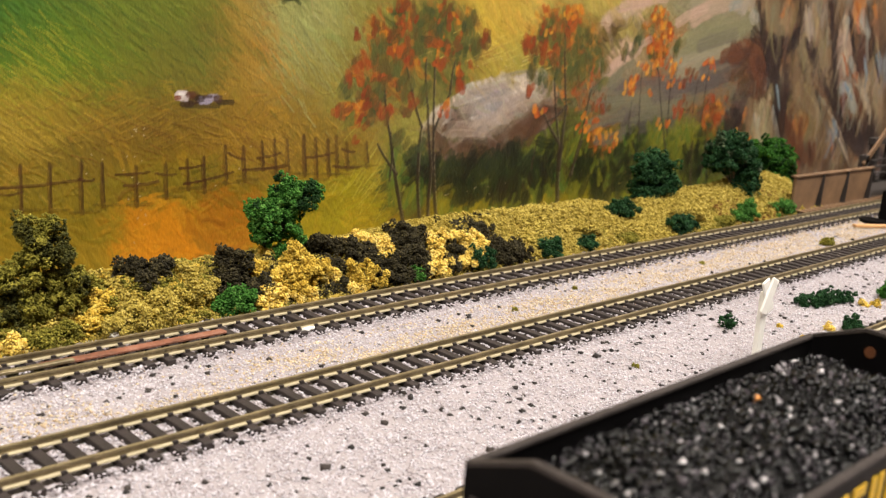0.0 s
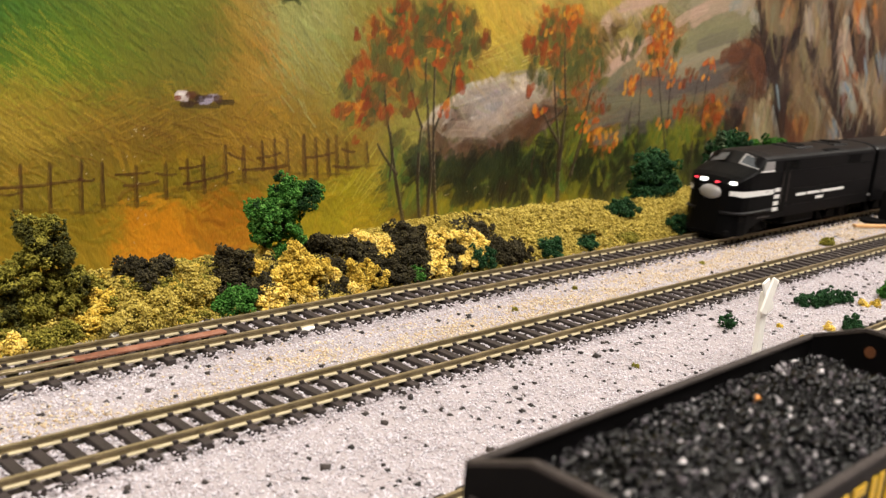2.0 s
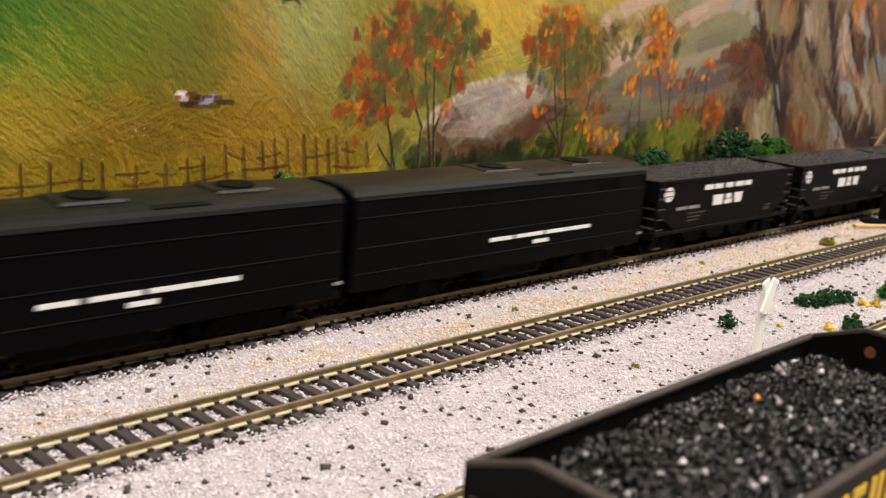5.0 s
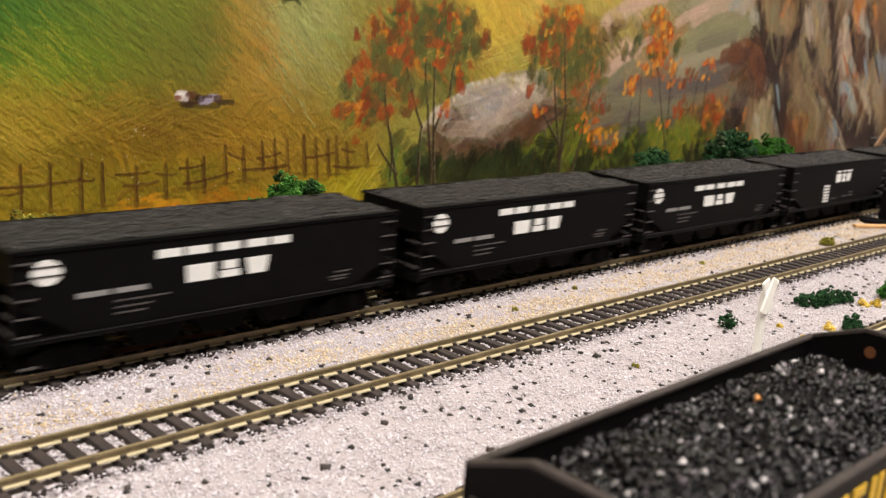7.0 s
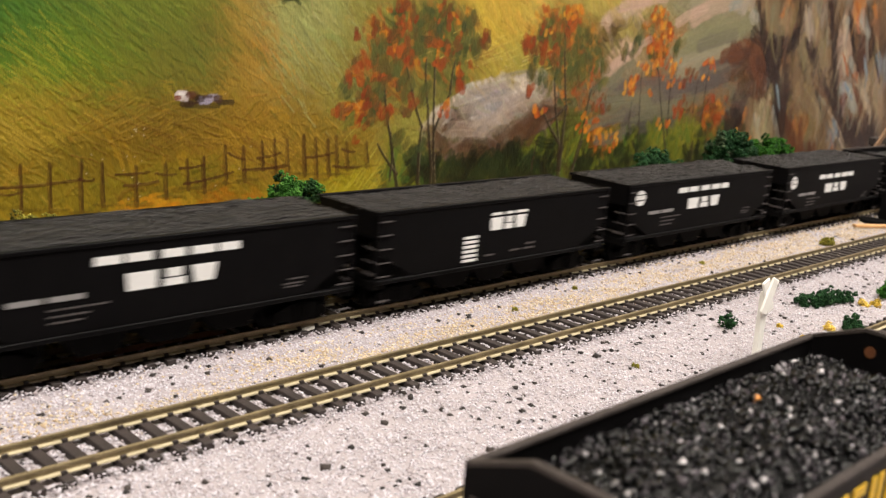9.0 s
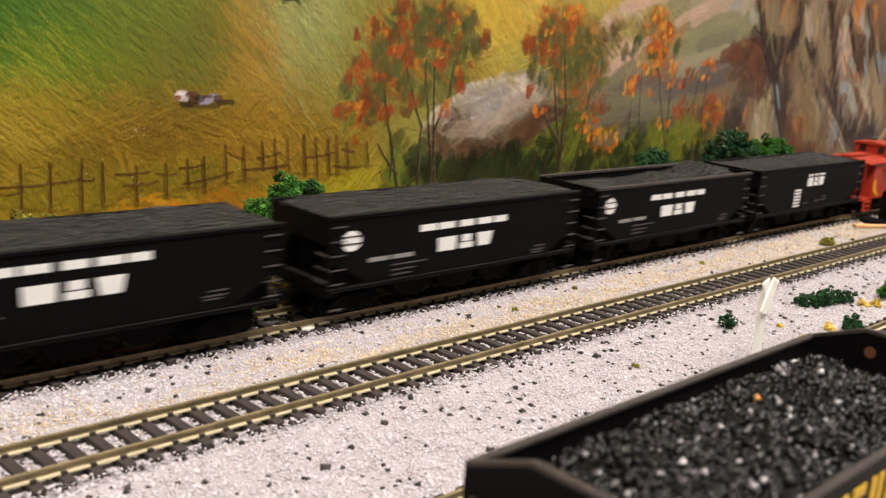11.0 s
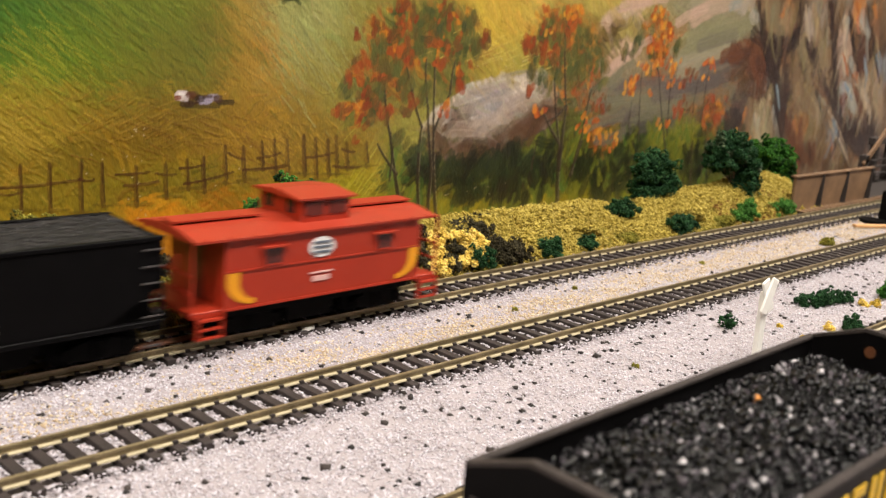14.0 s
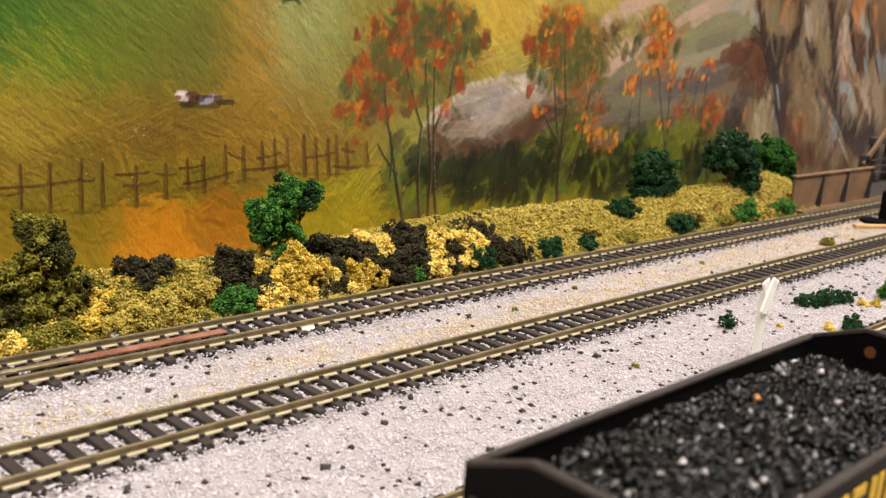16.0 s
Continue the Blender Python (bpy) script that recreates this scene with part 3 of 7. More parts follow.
    col = blend(col, 0.35 * np.clip(-touch * 1.8 - 0.45, 0, 1) * (x < 0.25) * (z < 0.08), (176, 136, 36))
    ridge = 0.5 * vnoise((x + z * 0.8) * 1200, (z - x * 0.7) * 260, 21)
    ridge = np.where(x > edge, 0.5 * vnoise(x * 1200, z * 200, 23), ridge)
    col = col * (1 + 0.25 * ridge[..., None])
    return np.clip(col, 0.003, 1)


# ---- the painter's strokes: from, to, width; or middle, radii and count of a cluster ----
FENCE_POSTS = [
    (0.0616, 0.0295, 0.0615, 0.0469, 0.0015), (0.0728, 0.0286, 0.0726, 0.0468, 0.0015), (0.0853, 0.0268, 0.085, 0.0469, 0.0016), (0.0943, 0.0291, 0.0938, 0.046, 0.0016), (0.1088, 0.028, 0.1082, 0.0441, 0.0017),
    (0.1225, 0.0305, 0.1217, 0.0444, 0.0017), (0.1326, 0.0335, 0.1318, 0.0458, 0.0018), (0.1406, 0.0317, 0.1397, 0.0462, 0.0018), (0.1513, 0.0348, 0.1502, 0.0508, 0.0019), (0.161, 0.0355, 0.1598, 0.0504, 0.0019),
    (0.1705, 0.0402, 0.1693, 0.0519, 0.0019), (0.1777, 0.0377, 0.1763, 0.0529, 0.002), (0.1847, 0.0373, 0.1832, 0.0527, 0.002), (0.1945, 0.0362, 0.1928, 0.0543, 0.0021), (0.2014, 0.0331, 0.1995, 0.0527, 0.0021),
    (0.2087, 0.0354, 0.2069, 0.0519, 0.0021), (0.214, 0.0351, 0.212, 0.0537, 0.0021), (0.2201, 0.0376, 0.2185, 0.0502, 0.0022), (0.2327, 0.0383, 0.2311, 0.0498, 0.0022),
]
FENCE_RAILS = [
    (0.0538, 0.0392, 0.0854, 0.0405, 0.0011), (0.0843, 0.0406, 0.0903, 0.0402, 0.0009), (0.0996, 0.0418, 0.1145, 0.0421, 0.0009), (0.1033, 0.0369, 0.1184, 0.0378, 0.0012), (0.1171, 0.0413, 0.1268, 0.0403, 0.001),
    (0.1304, 0.0359, 0.1547, 0.0397, 0.001), (0.1283, 0.0428, 0.1403, 0.044, 0.001), (0.1523, 0.0484, 0.1603, 0.0453, 0.0011), (0.1672, 0.0455, 0.18, 0.0476, 0.0011), (0.1599, 0.0405, 0.1835, 0.0413, 0.0014),
    (0.194, 0.0446, 0.2114, 0.0463, 0.0012), (0.2105, 0.0397, 0.228, 0.0386, 0.0012), (0.2159, 0.0478, 0.2238, 0.0461, 0.0012), (0.0538, 0.0366, 0.0621, 0.0371, 0.0008),
]
TRUNKS = [
    (0.2592, 0.0091, 0.2463, 0.055, 0.002), (0.2464, 0.0536, 0.2404, 0.079, 0.0013), (0.2713, 0.0099, 0.268, 0.0336, 0.0021), (0.268, 0.0336, 0.268, 0.0574, 0.0017), (0.268, 0.0574, 0.2547, 0.0876, 0.0014),
    (0.2778, 0.0081, 0.2778, 0.0346, 0.0021), (0.2778, 0.0346, 0.2714, 0.0676, 0.0018), (0.2714, 0.0676, 0.2676, 0.0922, 0.0011), (0.2842, 0.0075, 0.2795, 0.0345, 0.0021), (0.2795, 0.0345, 0.2744, 0.088, 0.0014),
    (0.2773, 0.0542, 0.2871, 0.075, 0.0014), (0.2871, 0.075, 0.2889, 0.0918, 0.0011), (0.2529, 0.0335, 0.2385, 0.0495, 0.0013), (0.2485, 0.0302, 0.2503, 0.0535, 0.001), (0.3886, 0.0047, 0.3844, 0.0422, 0.0031),
    (0.3844, 0.0422, 0.3725, 0.0834, 0.0017), (0.3867, 0.0289, 0.3866, 0.0668, 0.0022), (0.3866, 0.0668, 0.378, 0.1097, 0.0013), (0.3985, 0.0247, 0.4054, 0.0492, 0.0023), (0.4054, 0.0492, 0.4093, 0.077, 0.0014),
    (0.384, 0.0446, 0.3659, 0.0636, 0.0017), (0.3855, 0.0668, 0.3709, 0.0585, 0.0017),
]
SAPLINGS = [
    (0.5019, 0.0355, 0.481, 0.0885, 0.0021), (0.481, 0.0885, 0.4647, 0.1135, 0.0016), (0.4675, 0.0437, 0.4615, 0.0882, 0.002), (0.5007, 0.0465, 0.4959, 0.1, 0.0016), (0.53, 0.0617, 0.5312, 0.0854, 0.0017),
    (0.5422, 0.0555, 0.544, 0.0935, 0.0018), (0.455, 0.0478, 0.454, 0.0699, 0.0015), (0.406, 0.0456, 0.3963, 0.0248, 0.0018), (0.3599, 0.0303, 0.3645, 0.0503, 0.0013), (0.5409, 0.0084, 0.5353, 0.0415, 0.0023),
    (0.5557, 0.0053, 0.552, 0.036, 0.0023),
]
RUST_LEAVES = [
    (0.2239, 0.103, 0.0049, 0.0032, 5), (0.2335, 0.1075, 0.0051, 0.0037, 6), (0.2169, 0.0667, 0.007, 0.0038, 9), (0.2264, 0.0721, 0.0058, 0.0055, 9), (0.2417, 0.0645, 0.0053, 0.0034, 6),
    (0.2291, 0.061, 0.0044, 0.0033, 4), (0.2251, 0.0516, 0.0029, 0.0017, 2), (0.2158, 0.0815, 0.0049, 0.0027, 5), (0.225, 0.0892, 0.0064, 0.0027, 6), (0.2408, 0.0824, 0.0052, 0.0039, 6),
    (0.2534, 0.0932, 0.0054, 0.0056, 7), (0.2478, 0.1041, 0.0083, 0.0066, 10), (0.2529, 0.1139, 0.01, 0.0055, 10), (0.2803, 0.1155, 0.0074, 0.0074, 12), (0.2855, 0.0999, 0.0059, 0.0064, 8),
]
RUST_SPOTS = [
    (0.2782, 0.091, 0.0033, 0.0029, 3), (0.2595, 0.0706, 0.0032, 0.0023, 3), (0.255, 0.0649, 0.0031, 0.0012, 2), (0.2941, 0.081, 0.0035, 0.0036, 4), (0.3108, 0.1044, 0.0036, 0.0042, 4),
    (0.3462, 0.1021, 0.0059, 0.0088, 9), (0.3608, 0.1042, 0.0102, 0.0108, 12), (0.3724, 0.0965, 0.0073, 0.0052, 6), (0.3821, 0.1164, 0.0096, 0.0065, 6), (0.3526, 0.0767, 0.006, 0.0026, 3),
    (0.422, 0.0683, 0.0095, 0.005, 6), (0.5154, 0.0871, 0.0131, 0.0054, 7), (0.5172, 0.0658, 0.0162, 0.0071, 9), (0.5529, 0.0614, 0.011, 0.014, 14), (0.5724, 0.0736, 0.0081, 0.0033, 3),
]
AMBER_LEAVES = [
    (0.283, 0.067, 0.0051, 0.0042, 5), (0.3555, 0.1213, 0.006, 0.0043, 4), (0.3839, 0.1214, 0.0096, 0.0058, 6), (0.3651, 0.1092, 0.0051, 0.0025, 2), (0.3647, 0.0646, 0.0094, 0.0027, 4),
    (0.4041, 0.0562, 0.0069, 0.0056, 5), (0.4151, 0.0524, 0.0118, 0.0072, 6), (0.4327, 0.0448, 0.0111, 0.0066, 7), (0.4738, 0.1247, 0.0105, 0.0057, 8), (0.4816, 0.1142, 0.0121, 0.0072, 9),
    (0.4732, 0.1048, 0.0092, 0.0051, 6), (0.4885, 0.0968, 0.0179, 0.0052, 10), (0.4581, 0.0917, 0.0103, 0.0029, 4), (0.4488, 0.0764, 0.0114, 0.0051, 5), (0.4946, 0.0857, 0.0083, 0.0053, 4),
]
AMBER_SPOTS = [
    (0.5438, 0.0915, 0.0092, 0.0087, 8), (0.4704, 0.0743, 0.0053, 0.003, 2), (0.6037, 0.0437, 0.0158, 0.0061, 7), (0.493, 0.0552, 0.0084, 0.0031, 3), (0.5025, 0.082, 0.0113, 0.0023, 3),
    (0.4521, 0.0844, 0.0076, 0.0029, 3),
]
GREEN_LEAVES = [
    (0.2359, 0.0968, 0.0051, 0.0038, 7), (0.2433, 0.088, 0.0068, 0.0039, 7), (0.2541, 0.0777, 0.0054, 0.0057, 8), (0.2677, 0.0758, 0.0048, 0.0046, 6), (0.2619, 0.1005, 0.0063, 0.0056, 7),
    (0.27, 0.1101, 0.0121, 0.0056, 13), (0.2951, 0.1114, 0.0051, 0.0046, 6), (0.2989, 0.101, 0.0096, 0.0053, 10), (0.2881, 0.0956, 0.0051, 0.0041, 5), (0.2343, 0.0721, 0.0052, 0.0084, 6),
    (0.2155, 0.0767, 0.0042, 0.0027, 4), (0.3777, 0.1113, 0.0242, 0.0084, 18), (0.4007, 0.104, 0.0147, 0.0121, 16), (0.4168, 0.0857, 0.007, 0.0097, 9),
]
GREEN_SPOTS = [
    (0.3814, 0.0902, 0.0252, 0.01, 20), (0.3622, 0.0801, 0.0083, 0.0039, 5), (0.453, 0.1087, 0.005, 0.0071, 6), (0.4435, 0.101, 0.0074, 0.0028, 4), (0.5014, 0.1058, 0.0084, 0.0045, 6),
    (0.2344, 0.0845, 0.0073, 0.011, 8), (0.3556, 0.0897, 0.0081, 0.0064, 5), (0.2504, 0.052, 0.0062, 0.0041, 4), (0.2646, 0.0472, 0.0081, 0.0048, 4), (0.3744, 0.0998, 0.0159, 0.0098, 8),
]
CLIFF_DARK = [
    (0.6126, 0.1199, 0.6338, 0.1038, 0.0204), (0.6324, 0.1081, 0.6447, 0.0824, 0.018), (0.6432, 0.0868, 0.6678, 0.0419, 0.0154), (0.6006, 0.1438, 0.6156, 0.1159, 0.0081), (0.6716, 0.1485, 0.6742, 0.1226, 0.0104),
    (0.6727, 0.1269, 0.6618, 0.109, 0.0161), (0.681, 0.1229, 0.7161, 0.0969, 0.0153), (0.7158, 0.1515, 0.7353, 0.116, 0.0081), (0.7353, 0.116, 0.7555, 0.0737, 0.0081), (0.7545, 0.0761, 0.8084, 0.0069, 0.0132),
    (0.5871, 0.0652, 0.5913, 0.0398, 0.0163), (0.7565, 0.1449, 0.7936, 0.0985, 0.0137), (0.7899, 0.0512, 0.8418, 0.0159, 0.0259), (0.6586, 0.1045, 0.6659, 0.042, 0.0099), (0.7161, 0.0969, 0.7614, 0.059, 0.0064),
    (0.8003, 0.1378, 0.8409, 0.0892, 0.0091), (0.8278, 0.0479, 0.8846, 0.0085, 0.0236),
]
CLIFF_BROWN = [
    (0.5737, 0.1102, 0.5693, 0.098, 0.025), (0.5928, 0.115, 0.6224, 0.0758, 0.0224), (0.6136, 0.1033, 0.6269, 0.0758, 0.0148), (0.679, 0.06, 0.7192, 0.0188, 0.0294), (0.6765, 0.0532, 0.7008, 0.0125, 0.0144),
    (0.7748, 0.0737, 0.8052, 0.0432, 0.0254), (0.7812, 0.1273, 0.8077, 0.0938, 0.0193), (0.5608, 0.0998, 0.6002, 0.105, 0.019), (0.7075, 0.0922, 0.7504, 0.064, 0.0094), (0.6411, 0.0736, 0.6582, 0.0422, 0.0069),
    (0.7802, 0.0884, 0.8266, 0.0505, 0.0173), (0.7182, 0.0357, 0.7363, 0.0156, 0.0137),
]
CLIFF_TAN = [
    (0.6145, 0.1407, 0.6465, 0.1257, 0.0307), (0.6422, 0.1382, 0.6619, 0.1221, 0.0187), (0.6875, 0.1187, 0.7162, 0.083, 0.0229), (0.6113, 0.0694, 0.6124, 0.0434, 0.0169), (0.6373, 0.0714, 0.6589, 0.0399, 0.0151),
    (0.6713, 0.1093, 0.6893, 0.0645, 0.022), (0.7057, 0.124, 0.7348, 0.0926, 0.0205), (0.7232, 0.0784, 0.7876, 0.0284, 0.0161), (0.7468, 0.0592, 0.8109, 0.0068, 0.0115), (0.8106, 0.1285, 0.8618, 0.0579, 0.0202),
    (0.6808, 0.0827, 0.7198, 0.0595, 0.018), (0.6875, 0.1452, 0.7057, 0.124, 0.0124),
]
CLIFF_PALE = [
    (0.617, 0.065, 0.6296, 0.0394, 0.0093), (0.6433, 0.067, 0.6655, 0.0374, 0.0055), (0.7489, 0.1444, 0.7578, 0.1121, 0.0117), (0.7559, 0.1167, 0.7679, 0.0931, 0.0117), (0.7721, 0.1077, 0.7919, 0.0886, 0.012),
    (0.6779, 0.1446, 0.6934, 0.119, 0.0106), (0.7445, 0.0568, 0.7852, 0.0285, 0.0081), (0.7765, 0.0835, 0.8047, 0.0585, 0.017), (0.8142, 0.0788, 0.8393, 0.0503, 0.0143), (0.7696, 0.0441, 0.8086, 0.0121, 0.005),
    (0.5584, 0.1352, 0.5808, 0.1405, 0.019), (0.5854, 0.1388, 0.6064, 0.1258, 0.0092), (0.7732, 0.1459, 0.7986, 0.128, 0.0176), (0.7179, 0.0784, 0.7834, 0.0387, 0.004),
]
CLIFF_HUES = [
    (0.6354, 0.142, 0.6415, 0.1297, 0.0057), (0.6057, 0.0651, 0.6038, 0.0544, 0.0052), (0.6848, 0.0576, 0.6936, 0.0412, 0.0073), (0.7637, 0.1547, 0.7752, 0.1413, 0.0087), (0.7556, 0.112, 0.7724, 0.0932, 0.005),
    (0.7819, 0.0982, 0.7941, 0.0861, 0.0086), (0.7978, 0.1569, 0.8101, 0.1432, 0.0073), (0.7592, 0.0419, 0.7773, 0.0136, 0.0048),
]
CLIFF_BLUES = [
    (0.7697, 0.0859, 0.791, 0.0712, 0.0101), (0.7588, 0.0542, 0.7763, 0.0389, 0.0065), (0.8307, 0.1144, 0.845, 0.0944, 0.0074), (0.6474, 0.0824, 0.6596, 0.0602, 0.0042), (0.8012, 0.1085, 0.8147, 0.0889, 0.0071),
]
UNDER_DARK = [
    (0.3021, 0.0333, 0.0279, 0.007, 26), (0.3392, 0.0347, 0.0202, 0.01, 22), (0.3082, 0.0202, 0.014, 0.0039, 12), (0.3365, 0.0199, 0.014, 0.0047, 12), (0.3699, 0.0332, 0.0162, 0.0139, 20),
    (0.4152, 0.0274, 0.0181, 0.011, 16), (0.4578, 0.029, 0.0158, 0.0193, 20), (0.5427, 0.0249, 0.0237, 0.0186, 22), (0.5846, 0.0314, 0.0257, 0.0175, 18), (0.2762, 0.0347, 0.0085, 0.0055, 8),
    (0.3572, 0.0152, 0.0158, 0.0055, 10), (0.4387, 0.015, 0.0191, 0.0091, 14), (0.2657, 0.0367, 0.0066, 0.006, 8),
]
UNDER_LIGHT = [
    (0.401, 0.0423, 0.0127, 0.0121, 14), (0.4868, 0.0469, 0.0097, 0.0078, 8), (0.516, 0.0421, 0.0163, 0.0162, 16), (0.4557, 0.0384, 0.0065, 0.0152, 8), (0.5055, 0.0267, 0.0101, 0.0162, 10),
    (0.3188, 0.0097, 0.0345, 0.004, 16), (0.3679, 0.0127, 0.0163, 0.007, 8), (0.2519, 0.0359, 0.0063, 0.0119, 10), (0.2672, 0.0215, 0.0083, 0.0092, 8), (0.4272, 0.0268, 0.0086, 0.0112, 6),
    (0.3941, 0.0179, 0.0173, 0.0094, 10), (0.5596, 0.0199, 0.0064, 0.0129, 5),
]
BOULDER_LIGHT = [
    (0.3013, 0.075, 0.3324, 0.0814, 0.0046), (0.3275, 0.0829, 0.3563, 0.0855, 0.0037), (0.3255, 0.0641, 0.3479, 0.0751, 0.0089), (0.3108, 0.0704, 0.3358, 0.0751, 0.0055), (0.3343, 0.0687, 0.3579, 0.0751, 0.0049),
    (0.2957, 0.0674, 0.3162, 0.0642, 0.006), (0.3472, 0.0799, 0.3648, 0.0801, 0.0042), (0.3053, 0.0612, 0.3304, 0.0624, 0.0062), (0.2907, 0.0554, 0.3177, 0.0532, 0.0082), (0.3133, 0.0517, 0.3261, 0.0593, 0.0077),
]
BOULDER_DARK = [
    (0.3368, 0.0511, 0.3646, 0.0653, 0.0107), (0.3282, 0.0442, 0.356, 0.0555, 0.0081), (0.2876, 0.0457, 0.3381, 0.0426, 0.0053), (0.2829, 0.0495, 0.2902, 0.0599, 0.008), (0.357, 0.0488, 0.3727, 0.0635, 0.0076),
    (0.3004, 0.0474, 0.3235, 0.0444, 0.0061), (0.3646, 0.0653, 0.3864, 0.0617, 0.0052), (0.2701, 0.0529, 0.2814, 0.0435, 0.0071),
]
LEDGES = [
    (0.424, 0.0876, 0.4545, 0.1024, 0.0079), (0.4345, 0.0948, 0.4655, 0.1099, 0.0061), (0.4306, 0.1274, 0.4603, 0.1327, 0.0071), (0.4483, 0.1302, 0.479, 0.1357, 0.0053), (0.5157, 0.127, 0.5567, 0.1409, 0.0155),
    (0.4959, 0.1222, 0.5286, 0.1334, 0.008), (0.4289, 0.0929, 0.4429, 0.0985, 0.0069),
]
GREY_ROCK = [
    (0.4846, 0.0848, 0.5449, 0.1014, 0.0226), (0.5014, 0.1001, 0.5714, 0.1181, 0.0271), (0.5116, 0.1155, 0.5838, 0.1307, 0.0266), (0.4352, 0.0771, 0.4923, 0.0811, 0.0154), (0.4498, 0.0663, 0.502, 0.0697, 0.0209),
    (0.4941, 0.0736, 0.566, 0.0818, 0.0195), (0.532, 0.0932, 0.5761, 0.1022, 0.0181), (0.4173, 0.077, 0.4383, 0.0913, 0.0116), (0.4215, 0.0559, 0.4569, 0.0626, 0.0127),
]


class Canvas:
    """The painted surface: colours and the relief of the paint on a fine grid."""

    def __init__(self):
        self.xs, self.zs = paint_axes()
        self.x, self.z = np.meshgrid(self.xs, self.zs)
        self.colour = paint(self.x, self.z)
        self.relief = 0.25 * vnoise((self.x + self.z * 0.8) * 900, (self.z - self.x * 0.7) * 220, 31)
        self.r = np.random.default_rng(19)

    def at(self, x, z):
        return self.colour[min(len(self.zs) - 1, np.searchsorted(self.zs, z)), min(len(self.xs) - 1, np.searchsorted(self.xs, x))]

    def touch(self, x0, z0, x1, z1, w, c, alpha=0.85, dry=0.5, bend=0.0, taper=0.0, body=1.0):
        """One stroke of a bristle brush."""
        pad = w * 0.6 + abs(bend)
        i0, i1 = np.searchsorted(self.zs, (min(z0, z1) - pad, max(z0, z1) + pad))
        j0, j1 = np.searchsorted(self.xs, (min(x0, x1) - pad, max(x0, x1) + pad))
        if i1 <= i0 or j1 <= j0:
            return
        x, z = self.x[i0:i1, j0:j1], self.z[i0:i1, j0:j1]
        dx, dz = x1 - x0, z1 - z0
        length = math.hypot(dx, dz) + 1e-9
        u = ((x - x0) * dx + (z - z0) * dz) / length ** 2
        uc = np.clip(u, 0, 1)
        v = (-(x - x0) * dz + (z - z0) * dx) / length - bend * 4 * uc * (1 - uc)
        over = np.maximum(0, np.maximum(-u, u - 1)) * length
        half = 0.5 * w * (1 - taper * uc)
        d = np.sqrt(v * v + over * over) / half
        n = int(np.clip(w / 0.0004, 8, 70))
        hairs = self.r.uniform(0, 1, n + 6)
        k = np.clip((v / half * 0.5 + 0.5) * n + 2 + 1.2 * np.sin(uc * 5 + hairs[0] * 6), 0, n + 4)
        b = np.interp(k, np.arange(n + 6), hairs)
        ragged = d + 0.22 * (b - 0.5) + 0.10 * vnoise(x / w * 2.3, z / w * 2.3, 37)
        m = np.clip((1 - ragged) / 0.28, 0, 1)
        m = m * np.clip(1 - dry * np.clip(b * 1.7 - 0.55 + 0.5 * uc, 0, 1), 0, 1)
        a = (alpha * m)[..., None]
        tone = (1 + (0.36 if w < 0.0035 else 0.16) * (b - 0.5))[..., None]
        self.colour[i0:i1, j0:j1] = self.colour[i0:i1, j0:j1] * (1 - a) + np.asarray(c) * tone * a
        self.relief[i0:i1, j0:j1] = self.relief[i0:i1, j0:j1] * (1 - m) + m * body * (0.2 + 0.8 * b)

    def line(self, row, c, **k):
        x0, z0, x1, z1, w = row
        self.touch(x0, z0, x1, z1, w, c, **k)

    def cluster(self, row, colours, size, stretch=1.0, tilt=1.3, alpha=0.85, dry=0.35, more=1.0):
        """Dabs of the brush's tip, thrown over an oval."""
        cx, cz, rx, rz, n = row
        r = self.r
        for _ in range(max(1, int(n * more))):
            a, q = r.uniform(0, 2 * math.pi), math.sqrt(r.uniform(0, 1))
            x, z = cx + rx * q * math.cos(a), cz + rz * q * math.sin(a)
            w = size * r.uniform(0.55, 1.35)
            t = tilt + r.normal() * 0.55
            e = 0.35 * w * stretch * r.uniform(0.7, 1.5)
            c = lin(colours[r.integers(len(colours))]) * r.uniform(0.78, 1.2)
            self.touch(x - e * math.cos(t), z - e * math.sin(t), x + e * math.cos(t), z + e * math.sin(t), w, c, alpha * r.uniform(0.8, 1.1), dry)


def wide(x):
    """How coarsely the brush is handled: broader towards the cliff."""
    return 1.0 + 2.6 * max(0.0, x - 0.08)


